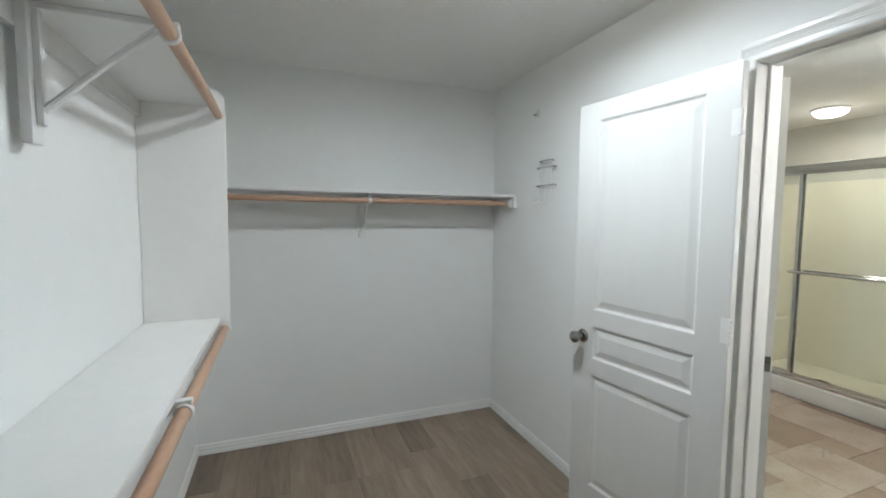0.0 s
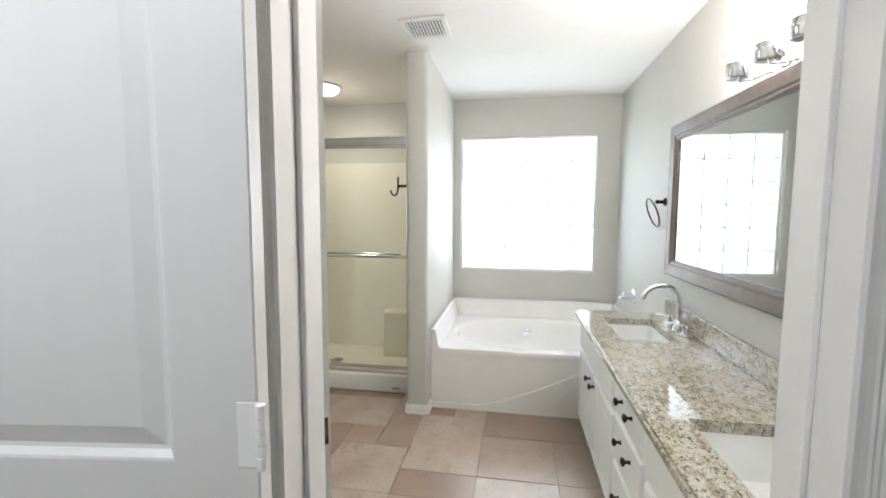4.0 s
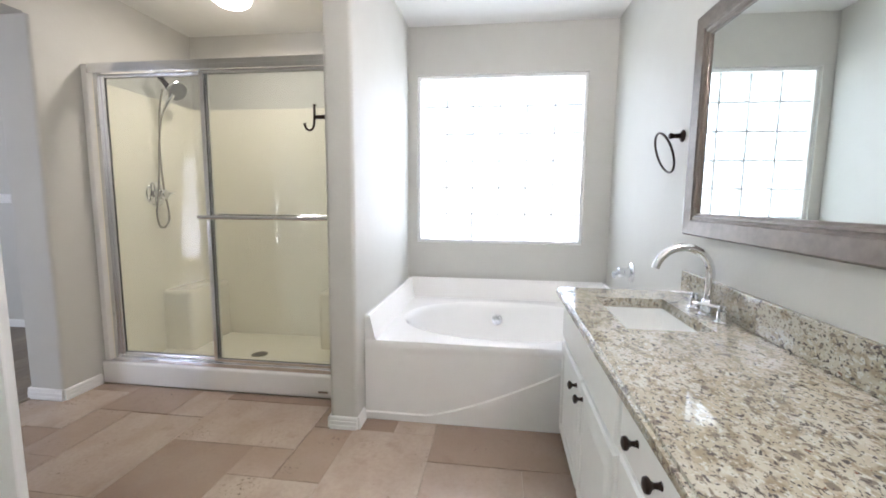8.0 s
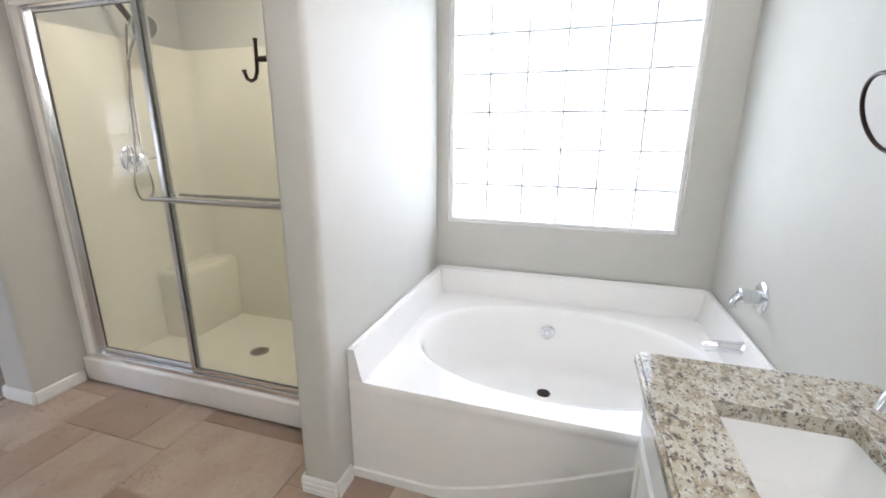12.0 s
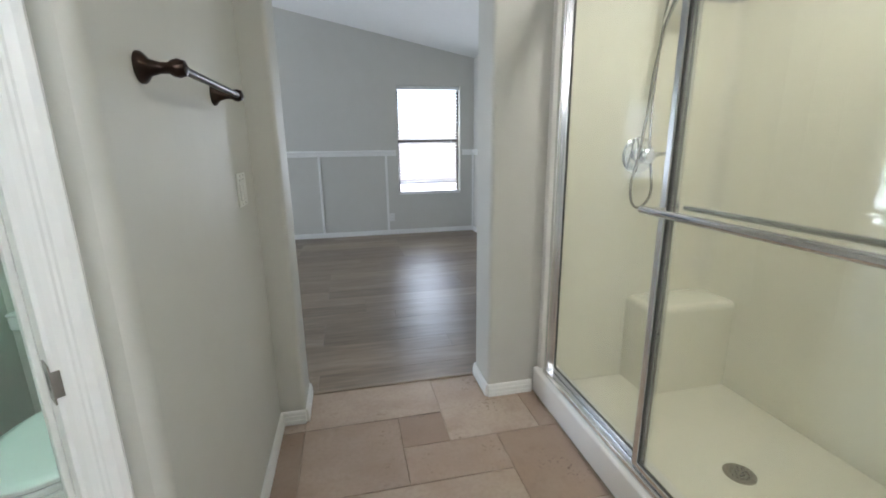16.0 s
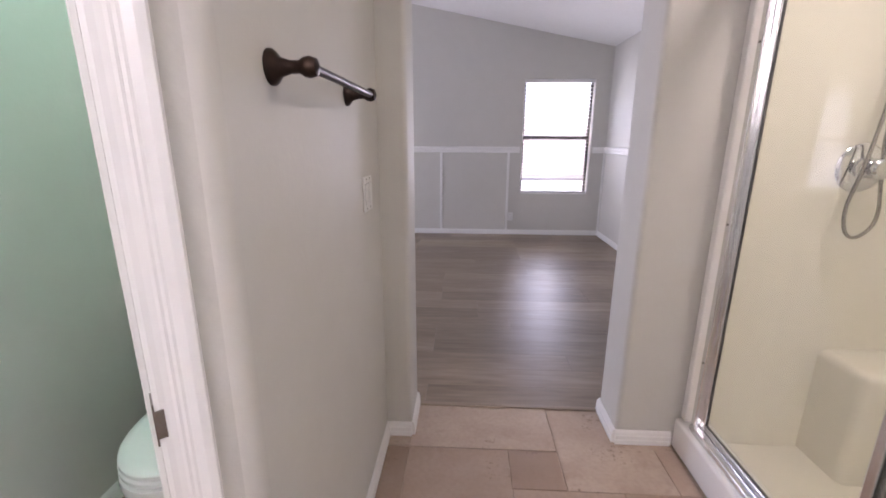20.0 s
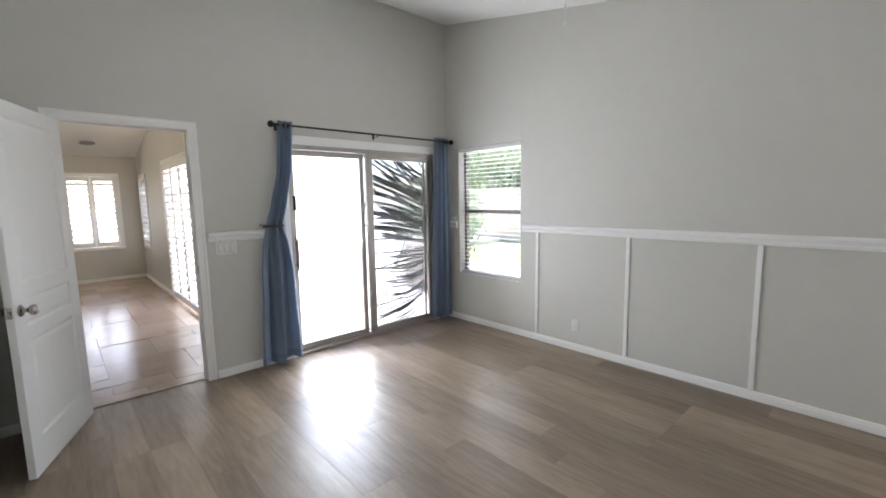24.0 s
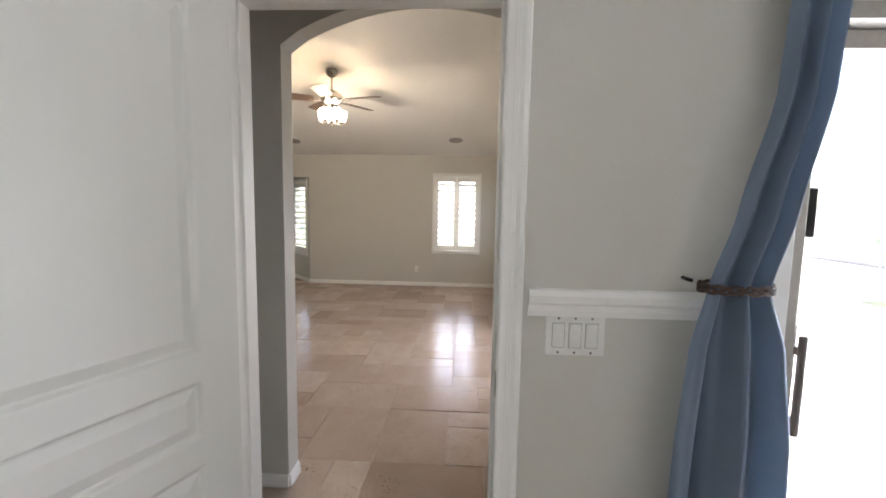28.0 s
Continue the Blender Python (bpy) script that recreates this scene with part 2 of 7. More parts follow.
def mesh_screen():
    """Fine sun-bleached insect mesh: softens what stands behind it and glows a little in the light."""
    m = bpy.data.materials.new("insect_mesh")
    m.use_nodes = True
    n, k = m.node_tree.nodes, m.node_tree.links
    n.clear()
    o, r, t, x = (n.new(i) for i in ("ShaderNodeOutputMaterial", "ShaderNodeBsdfRefraction", "ShaderNodeBsdfTranslucent", "ShaderNodeMixShader"))
    r.inputs["Color"].default_value = (0.86, 0.88, 0.92, 1)
    r.inputs["Roughness"].default_value = 0.17
    r.inputs["IOR"].default_value = 1.35
    t.inputs["Color"].default_value = (0.48, 0.51, 0.55, 1)
    x.inputs[0].default_value = 0.11
    k.new(r.outputs[0], x.inputs[1])
    k.new(t.outputs[0], x.inputs[2])
    k.new(x.outputs[0], o.inputs["Surface"])
    return m


MESH = mesh_screen()
SCREEN_GLASS = glass("shower_glass", (0.97, 0.985, 0.96), 0.01, 0.93, 0.012)
# pale diffuse haze on the shower glass, standing in for the room's reflection
gn, gk = SCREEN_GLASS.node_tree.nodes, SCREEN_GLASS.node_tree.links
veil, veiled = gn.new("ShaderNodeBsdfDiffuse"), gn.new("ShaderNodeMixShader")
veil.inputs["Color"].default_value = (0.86, 0.87, 0.85, 1)
veiled.inputs[0].default_value = 0.07
gk.new(gn["Mix Shader"].outputs[0], veiled.inputs[1])
gk.new(veil.outputs[0], veiled.inputs[2])
gk.new(veiled.outputs[0], gn["Material Output"].inputs["Surface"])
MIRROR = material("mirror_silver", (0.68, 0.72, 0.70), 0.012, 1.0, second=(0.68, 0.72, 0.70))
PEWTER = material("mirror_frame_brushed_brown", (0.225, 0.192, 0.16), 0.38, 0.35, second=(0.115, 0.09, 0.072), scale=7, detail_scale=40, mix=0.9, rough_vary=0.1)
PINE = material("pine_rod", (0.52, 0.34, 0.225), 0.38, second=(0.42, 0.255, 0.16), scale=5, detail_scale=40, stretch=(4, 0.4, 4))
ALU = material("aluminium_bronze_frame", (0.42, 0.40, 0.37), 0.38, 0.7, second=(0.36, 0.34, 0.31))
BLUE = material("curtain_blue_cotton", (0.25, 0.32, 0.425), 0.85, second=(0.215, 0.28, 0.38), scale=5, detail_scale=300, bump=0.0006, bump_scale=600)
BLACK = material("black_metal", (0.015, 0.014, 0.014), 0.45, 0.6)
PLASTIC = material("white_plastic", (0.80, 0.80, 0.77), 0.35)
LAMP_WHITE = glow("lamp_diffuser_warm", (1, 0.92, 0.78), 2.6)
VANITY_GLOW = glow("vanity_shade_glow", (1, 0.97, 0.92), 8.0)
GRASS = material("lawn", (0.17, 0.24, 0.10), 0.9, second=(0.24, 0.27, 0.14), scale=0.8, detail_scale=25)
PATIO = material("patio_concrete", (0.80, 0.78, 0.75), 0.85, second=(0.74, 0.72, 0.69), scale=1, detail_scale=30)
STUCCO = material("stucco_wall", (0.60, 0.54, 0.47), 0.9, second=(0.54, 0.48, 0.41), scale=1, detail_scale=30, bump=0.003, bump_scale=30)


# ---- mesh helpers ----
def part(name, bm, mat, parent=None, label="", smooth=False):
    """Links a bmesh in world space as one mesh object, under a thing or a part."""
    me = bpy.data.meshes.new(name)
    bmesh.ops.recalc_face_normals(bm, faces=bm.faces)
    bm.to_mesh(me)
    bm.free()
    me.materials.append(mat)
    if smooth:
        for q in me.polygons:
            q.use_smooth = True
        me.set_sharp_from_angle(angle=radians(40))
    ob = new(name, me)
    if parent:
        ob.parent = parent
        if parent.parent is None:
            ob.matrix_parent_inverse = parent.matrix_basis.inverted()
    if label:
        ob["label"] = label
    return ob


def thing(name, label, category, at=(0, 0, 0), group=""):
    ob = new(name)
    ob.empty_display_size = 0.1
    ob.matrix_basis = Matrix.Translation(at)
    return tagged(ob, label, category, group)


def setting(ob, label="", category=""):
    return tagged(ob, label, category, kind="structure")


def B():
    return bmesh.new()


def box(bm, lo, hi, bevel=0.0, m=None, seg=2):
    r = bmesh.ops.create_cube(bm, size=1)
    size = [b - a for a, b in zip(lo, hi)]
    mid = [(a + b) / 2 for a, b in zip(lo, hi)]
    t = Matrix.Translation(mid) @ Matrix.Diagonal((*size, 1))
    bmesh.ops.transform(bm, matrix=t, verts=r["verts"])
    vs = r["verts"]
    if bevel:
        es = list({e for v in vs for e in v.link_edges})
        out = bmesh.ops.bevel(bm, geom=es, offset=bevel, segments=seg, affect="EDGES", profile=0.5)
        vs = list(set(out["verts"]) | {v for v in vs if v.is_valid})
    if m is not None:
        bmesh.ops.transform(bm, matrix=m, verts=vs)
    return vs


def boxed(name, lo, hi, mat, parent=None, bevel=0.0, label="", m=None):
    bm = B()
    box(bm, lo, hi, bevel, m)
    return part(name, bm, mat, parent, label)


def lathe(bm, profile, m=None, steps=24):
    """Turns (radius, height) pairs round z."""
    rings = []
    for r, z in profile:
        rings.append([bm.verts.new((r * math.cos(2 * math.pi * i / steps), r * math.sin(2 * math.pi * i / steps), z)) for i in range(steps)])
    for a, b in zip(rings, rings[1:]):
        for i in range(steps):
            bm.faces.new((a[i], a[(i + 1) % steps], b[(i + 1) % steps], b[i]))
    bm.faces.new(rings[0][::-1])
    bm.faces.new(rings[-1])
    vs = [v for r in rings for v in r]
    if m is not None:
        bmesh.ops.transform(bm, matrix=m, verts=vs)
    return vs


def tube(bm, points, r, steps=12, closed=False):
    """Round tube along points; r is one radius or one for each point."""
    pts = [Vector(p) for p in points]
    rad = r if isinstance(r, (list, tuple)) else [r] * len(pts)
    rings, up = [], None
    for i, p in enumerate(pts):
        a, b = pts[i - 1] if i or closed else p, pts[(i + 1) % len(pts)] if i + 1 < len(pts) or closed else p
        d = (b - a).normalized()
        if up is None:
            up = d.orthogonal().normalized()
        up = (up - d * up.dot(d)).normalized()
        side = d.cross(up)
        rings.append([bm.verts.new(p + rad[i] * (up * math.cos(2 * math.pi * j / steps) + side * math.sin(2 * math.pi * j / steps))) for j in range(steps)])
    for a, b in list(zip(rings, rings[1:])) + ([(rings[-1], rings[0])] if closed else []):
        for j in range(steps):
            bm.faces.new((a[j], a[(j + 1) % steps], b[(j + 1) % steps], b[j]))
    if not closed:
        bm.faces.new(rings[0][::-1])
        bm.faces.new(rings[-1])


def along(a, b):
    """Pose with z from a towards b."""
    return Matrix.Translation(a) @ (Vector(b) - Vector(a)).to_track_quat("Z", "Y").to_matrix().to_4x4()


def prism(bm, outline, z0, z1, m=None):
    lo = [bm.verts.new((x, y, z0)) for x, y in outline]
    hi = [bm.verts.new((x, y, z1)) for x, y in outline]
    bm.faces.new(lo[::-1])
    bm.faces.new(hi)
    n = len(lo)
    for i in range(n):
        bm.faces.new((lo[i], lo[(i + 1) % n], hi[(i + 1) % n], hi[i]))
    if m is not None:
        bmesh.ops.transform(bm, matrix=m, verts=lo + hi)


def grid(bm, length, z0, z1, holes, thick, y0=0.0):
    """Upright slab in the x-z plane from y0 to y0 + thick, with rectangular holes (u0, u1, z0, z1)."""
    us = sorted(u for u in {0.0, length, *[h[0] for h in holes], *[h[1] for h in holes]} if 0 <= u <= length)
    zs = sorted(z for z in {z0, z1, *[h[2] for h in holes], *[h[3] for h in holes]} if z0 <= z <= z1)
    full = lambda i, j: 0 <= i < len(us) - 1 and 0 <= j < len(zs) - 1 and not any(h[0] - 1e-6 <= us[i] and us[i + 1] <= h[1] + 1e-6 and h[2] - 1e-6 <= zs[j] and zs[j + 1] <= h[3] + 1e-6 for h in holes)
    cache = {}

    def v(i, w, j):
        if (i, w, j) not in cache:
            cache[i, w, j] = bm.verts.new((us[i], y0 + w * thick, zs[j]))
        return cache[i, w, j]

    for i in range(len(us) - 1):
        for j in range(len(zs) - 1):
            if not full(i, j):
                continue
            bm.faces.new((v(i, 0, j), v(i + 1, 0, j), v(i + 1, 0, j + 1), v(i, 0, j + 1)))
            bm.faces.new((v(i, 1, j), v(i, 1, j + 1), v(i + 1, 1, j + 1), v(i + 1, 1, j)))
            for ok, c in ((full(i - 1, j), ((i, 0, j), (i, 0, j + 1), (i, 1, j + 1), (i, 1, j))), (full(i + 1, j), ((i + 1, 0, j), (i + 1, 1, j), (i + 1, 1, j + 1), (i + 1, 0, j + 1))),
                          (full(i, j - 1), ((i, 0, j), (i, 1, j), (i + 1, 1, j), (i + 1, 0, j))), (full(i, j + 1), ((i, 0, j + 1), (i + 1, 0, j + 1), (i + 1, 1, j + 1), (i, 1, j + 1)))):
                if not ok:
                    bm.faces.new([v(*q) for q in c])
    bmesh.ops.recalc_face_normals(bm, faces=bm.faces)
    return list(cache.values())


def line_pose(a, b):
    """Pose with x from a to b and y to the left of that line."""
    d = Vector((b[0] - a[0], b[1] - a[1], 0)).normalized()
    return Matrix(((d.x, -d.y, 0, a[0]), (d.y, d.x, 0, a[1]), (0, 0, 1, 0), (0, 0, 0, 1))), math.hypot(b[0] - a[0], b[1] - a[1])


def wall(name, a, b, thick, mat, holes=(), z1=2.44, z0=0.0, bull=0.0, label=""):
    """Wall whose room face runs from a to b, with its thickness to the left of that line. holes: (u0, u1, z0, z1). bull: radius of rounded upright edges."""
    m, length = line_pose(a, b)
    bm = B()
    grid(bm, length, z0, z1, holes, thick)
    if bull:
        es = [e for e in bm.edges if abs(e.verts[0].co.z - e.verts[1].co.z) > 0.05 and e.is_manifold and e.calc_face_angle(0) > 1]
        bmesh.ops.bevel(bm, geom=es, offset=bull, segments=5, affect="EDGES", profile=0.5)
    bmesh.ops.transform(bm, matrix=m, verts=bm.verts)
    return setting(part(name, bm, mat, smooth=bull > 0), label, "wall")


def run(name, a, b, profile, mat=None, label="", category="trim"):
    """Moulding along a wall face from a to b; profile: (out, z) with out to the right of the line."""
    m, length = line_pose(a, b)
    bm = B()
    prism(bm, profile, 0, length, m @ Matrix(((0, 0, 1, 0), (-1, 0, 0, 0), (0, 1, 0, 0), (0, 0, 0, 1))))
    return setting(part(name, bm, mat or TRIM), label, category)


# ---- structure: walls ----
DIAG_A, DIAG_B = Vector((3.155, 2.80)), Vector((2.05, 1.862))
HEAD = 2.13
wall("wall_closet_west", (-0.13, 3.86), (-0.13, -0.82), -0.12, CLOSET_WALL, label="white painted closet wall with orange-peel texture")
wall("wall_closet_north", (-0.13, 3.76), (1.92, 3.76), 0.095, CLOSET_WALL, label="white painted closet wall behind the long shelf")
wall("wall_closet_south", (1.92, -0.70), (-0.13, -0.70), 0.12, CLOSET_WALL, label="plain white closet wall")
wall("wall_closet_east", (1.92, 3.855), (1.92, -0.82), 0.05, CLOSET_WALL, [(1.993, 2.767, 0, 2.045)], label="white closet wall with the doorway to the bathroom")
wall("wall_bath_west", (2.05, -0.2), (2.05, 3.86), 0.08, WALL, [(1.288, 2.062, 0, 2.045)], label="light grey painted bathroom wall with the closet doorway")
wall("wall_bath_south", (5.36, 0.585), (2.05, 0.585), 0.12, WALL, label="light grey wall behind the vanity")
wall("wall_bath_east", (5.36, 3.86), (5.36, 0.46), 0.14, WALL, [(1.845, 3.085, 0.85, 2.095)], label="light grey wall with the glass block window")
wall("wall_bedroom_south", (5.48, 4.09), (-0.12, 4.09), 0.23, WALL, [(1.32, 2.215, 0, HEAD)], 3.7, bull=0.022, label="greige wall with a cased-free opening to the bathroom")
wall("wall_toilet_east", (3.155, 2.822), (3.155, 3.858), 0.105, WALL, label="greige corridor wall with the towel bar")
wall("wall_toilet_west", (2.22, 3.86), (2.22, 2.10), -0.17, WALL, label="greige wall of the toilet closet")
wall("wall_toilet_diagonal", DIAG_A, DIAG_B, -0.125, WALL, [(0.113, 0.829, 0, 2.045)], bull=0.012, label="diagonal greige wall with the toilet doorway")
bm = B()
lathe(bm, [(0.001, 0.0), (0.04, 0.0), (0.04, 2.44), (0.001, 2.44)], pose(3.1155, 2.8175, 0), 64)
setting(part("corner_bead", bm, WALL, smooth=True), "rounded greige plaster corner beside the towel bar", "trim")
wall("wall_wing", (5.36, 2.08), (4.11, 2.08), -0.145, WALL, bull=0.022, label="light grey wing wall between shower and tub")
wall("wall_bedroom_west", (0, 4.09), (0, 8.09), 0.12, WALL, [(0.465, 1.255, 0, 2.045), (2.03, 3.76, 0, 1.99)], 3.7, label="greige wall with hall door and sliding glass door")
wall("wall_bedroom_north", (-0.12, 8.09), (5.45, 8.09), 0.15, WALL, [(0.32, 1.22, 0.57, 2.045), (4.355, 5.25, 0.57, 2.045)], 3.7, bull=0.01, label="greige wall with two windows and wainscot battens")
wall("wall_bedroom_east", (5.33, 8.09), (5.33, 4.09), 0.15, WALL, z1=3.7, label="greige bedroom wall with wainscot battens")
wall("wall_living_west", (-6.5, -1.5), (-6.5, 5.8), 0.14, WALL, [(2.7, 3.86, 0, 1.96), (6.19, 6.94, 0.66, 1.99)], 3.7, label="greige living room wall with a shuttered window")
wall("wall_living_north", (-6.64, 5.8), (-0.12, 5.8), 0.14, WALL, [(0.4, 1.0, 0.68, 1.95), (2.75, 4.85, 0.0, 2.05)], 3.7, label="greige living room wall with shuttered openings")
wall("wall_living_south", (-0.12, -1.5), (-6.64, -1.5), 0.12, WALL, z1=3.7, label="plain greige living room wall")

# arch between hall and living room
bm = B()
A0, A1, SPR, CRN = 4.355, 5.72, 2.19, 2.40
outline = [(-1.5, 0), (A0, 0)]
for i in range(17):
    t = i / 16
    outline.append((A0 + (A1 - A0) * t, SPR + (CRN - SPR) * math.sin(math.pi * t) ** 0.75))
outline += [(A1, 0), (5.8, 0), (5.8, 3.7), (-1.5, 3.7)]
prism(bm, outline, -0.95, -0.83, Matrix(((0, 0, 1, 0), (1, 0, 0, 0), (0, 1, 0, 0), (0, 0, 0, 1))))
setting(part("wall_arch", bm, WALL), "greige wall with a segmental archway", "wall")


# ---- structure: ceilings ----
def plate(name, lo, hi, mat, label="", category="ceiling"):
    return setting(boxed(name, lo, hi, mat), label, category)


plate("ceiling_closet", (-0.25, -0.82, 2.44), (2.0, 3.86, 2.56), CEILING, "flat white closet ceiling")
plate("ceiling_bath", (2.0, 0.46, 2.44), (5.5, 3.862, 2.56), CEILING, "flat white bathroom ceiling")
plate("ceiling_hall", (-0.83, -1.5, 2.44), (-0.12, 5.8, 2.56), CEILING, "flat white hall ceiling")


def slope(name, y0, y1, x0, za, x1, zb, label):
    bm = B()
    prism(bm, [(x0, za), (x1, zb), (x1, zb + 0.12), (x0, za + 0.12)], y0, y1, Matrix(((1, 0, 0, 0), (0, 0, 1, 0), (0, 1, 0, 0), (0, 0, 0, 1))))
    return setting(part(name, bm, CEILING), label, "ceiling")


slope("ceiling_bedroom", 4.0, 8.2, -0.05, 3.49, 5.40, 2.405, "vaulted white bedroom ceiling")
slope("ceiling_living", -1.5, 5.9, -6.6, 2.35, -0.83, 3.50, "vaulted white living room ceiling")

# ---- structure: floor beds ----
plate("floor_closet", (-0.25, -0.82, -0.2), (1.95, 3.8, -0.012), GROUTW, "grey-brown vinyl plank closet floor", "floor")
plate("floor_bath", (1.95, 0.4, -0.2), (5.5, 4.06, -0.006), GROUT, "travertine tile bathroom floor", "floor")
plate("floor_bedroom", (-0.06, 4.06, -0.2), (5.45, 8.2, -0.012), GROUTW, "grey-brown vinyl plank bedroom floor", "floor")
plate("floor_living", (-6.64, -1.5, -0.2), (-0.06, 5.9, -0.006), GROUT, "travertine tile living room floor", "floor")

# ---- outside ----
# added out of view to keep the sun off the glass door
plate("eave", (-1.0, 5.95, 2.42), (-0.13, 8.3, 2.56), TRIM, "unseen white eave added to shade the glass door", "eave")
plate("ground", (-60, -60, -0.6), (60, 60, -0.21), GRASS, "green lawn round the house", "ground")
plate("gravel_yard", (-60, 12.0, -0.2), (-6.5, 16.9, -0.06), PATIO, "pale gravel yard beside the lawn", "ground")
plate("gravel_yard", (-60, 16.9, -0.2), (-14.2, 59, -0.06), PATIO, "pale gravel yard beyond the patio", "ground")
plate("patio", (-60, 5.95, -0.2), (-0.13, 12.0, -0.06), PATIO, "pale concrete patio", "patio")
# ---- trim ----
BASE = [(0, 0), (0.014, 0), (0.014, 0.020), (0.0115, 0.023), (0.0135, 0.026), (0.0135, 0.042), (0.010, 0.046), (0.0115, 0.050), (0.009, 0.060), (0.004, 0.066), (0, 0.066)]
for a, b in (((-0.13, -0.7), (-0.13, 3.76)), ((-0.13, 3.76), (1.92, 3.76)), ((1.92, 3.76), (1.92, 1.918)), ((1.92, 1.03), (1.92, -0.7)), ((1.92, -0.7), (-0.13, -0.7)),
             ((3.155, 2.872), (3.155, 3.86)), ((3.155, 3.86), (3.265, 3.86)), ((3.265, 3.86), (3.265, 4.09)), ((4.16, 4.09), (4.16, 3.86)), ((4.16, 3.86), (4.395, 3.86)),
             ((4.11, 2.225), (4.11, 2.08)), ((4.11, 2.08), (4.215, 2.08)), ((4.395, 2.225), (4.11, 2.225)), ((2.22, 2.12), (2.22, 3.86)), ((2.22, 3.86), (3.05, 3.86)), ((3.05, 3.86), (3.05, 2.92)),
             ((5.33, 4.09), (4.16, 4.09)), ((3.265, 4.09), (0, 4.09)), ((0, 4.09), (0, 4.49)), ((0, 5.41), (0, 6.04)), ((0, 7.90), (0, 8.09)), ((0, 8.09), (5.33, 8.09)), ((5.33, 8.09), (5.33, 4.09)),
             ((-6.5, -1.5), (-6.5, 1.2)), ((-6.5, 2.36), (-6.5, 5.8)), ((-6.5, 5.8), (-3.97, 5.8)), ((-1.71, 5.8), (-0.95, 5.8)), ((-0.83, -1.5), (-0.83, 4.355)), ((-0.83, 4.355), (-0.95, 4.355)), ((-0.95, 4.355), (-0.95, -1.5))):
    # lines run with the wall on their left
    run("baseboard", a, b, BASE, label="low white painted baseboard", category="baseboard")

RAIL = [(0, 1.115), (0.012, 1.118), (0.016, 1.135), (0.012, 1.150), (0.024, 1.158), (0.028, 1.178), (0.018, 1.192), (0, 1.195)]
for a, b in (((0, 5.415), (0, 6.02)), ((0, 7.93), (0, 8.09)), ((0, 8.09), (0.17, 8.09)), ((1.13, 8.09), (4.205, 8.09)), ((5.16, 8.09), (5.33, 8.09)), ((5.33, 8.09), (5.33, 4.09)), ((5.33, 4.09), (4.19, 4.09)), ((3.235, 4.09), (0, 4.09)), ((0, 4.09), (0, 4.485))):
    up = 0.035 if a[0] == 0 and b[0] == 0 else 0.0
    run("chair_rail", a, b, [(o, z + up) for o, z in RAIL], label="white moulded chair rail", category="chair rail")
for i, (x, y, side) in enumerate([(1.32, 8.09, "n"), (2.24, 8.09, "n"), (3.155, 8.09, "n"), (4.06, 8.09, "n"), (5.33, 7.05, "e"), (5.33, 6.05, "e"), (5.33, 5.05, "e"), (2.4, 4.09, "s"), (1.2, 4.09, "s")]):
    lo, hi = {"n": ((x - 0.016, y - 0.011, 0.064), (x + 0.016, y + 0.002, 1.118)), "e": ((x - 0.011, y - 0.016, 0.064), (x + 0.002, y + 0.016, 1.118)), "s": ((x - 0.016, y - 0.002, 0.064), (x + 0.016, y + 0.011, 1.118))}[side]
    setting(boxed("batten", lo, hi, TRIM, bevel=0.002), "flat white painted wainscot batten", "batten")
setting(boxed("corner_trim", (5.308, 8.07, 0.064), (5.332, 8.092, 1.118), TRIM), "white corner bead of the wainscot", "trim")

CASING = [(0, 0), (0, 0.010), (0.006, 0.0125), (0.014, 0.0118), (0.022, 0.012), (0.026, 0.0132), (0.030, 0.0122), (0.034, 0.0135), (0.038, 0.0128), (0.050, 0.018), (0.062, 0.018), (0.066, 0.012), (0.066, 0)]


def casing(name, a, b, height, mat=None, label="white fluted door casing", profile=CASING, sill=None):
    """Mitred casing round an opening from a to b on a wall face, standing out to the right of that line. sill: height of the opening's lower edge, for a casing on four sides."""
    m, w = line_pose(a, b)
    bm = B()
    rows = []
    for o, t in profile:
        pts = [(-o, 0), (-o, height + o), (w + o, height + o), (w + o, 0)] if sill is None else [(-o, sill - o), (-o, height + o), (w + o, height + o), (w + o, sill - o)]
        rows.append([bm.verts.new((x, -t, z)) for x, z in pts])
    n = 4 if sill is not None else 3
    for r, s in zip(rows, rows[1:]):
        for i in range(n):
            bm.faces.new((r[i], r[(i + 1) % 4], s[(i + 1) % 4], s[i]))
    for i in range(n):
        bm.faces.new((rows[0][i], rows[-1][i], rows[-1][(i + 1) % 4], rows[0][(i + 1) % 4]))
    bmesh.ops.transform(bm, matrix=m, verts=bm.verts)
    return setting(part(name, bm, mat or TRIM), label, "trim")


def jamb(a, b, height, depth, stop=0.045, stop_side=1):
    """Lining of a doorway whose face runs from a to b, depth to the left, with its stop."""
    m, w = line_pose(a, b)
    bm = B()
    e = 0.012
    for lo, hi in (((0, -0.002, 0), (e, depth + 0.002, height)), ((w - e, -0.002, 0), (w, depth + 0.002, height)), ((e, -0.002, height - e), (w - e, depth + 0.002, height)),
                   ((e, stop, 0), (e + 0.010, stop + 0.035, height - e)), ((w - e - 0.010, stop, 0), (w - e, stop + 0.035, height - e)), ((e + 0.010, stop, height - e - 0.010), (w - e - 0.010, stop + 0.035, height - e))):
        box(bm, lo, hi, 0.0015, seg=1)
    bmesh.ops.transform(bm, matrix=m, verts=bm.verts)
    return setting(part("door_jamb", bm, TRIM), "white painted door jamb with stop", "trim")


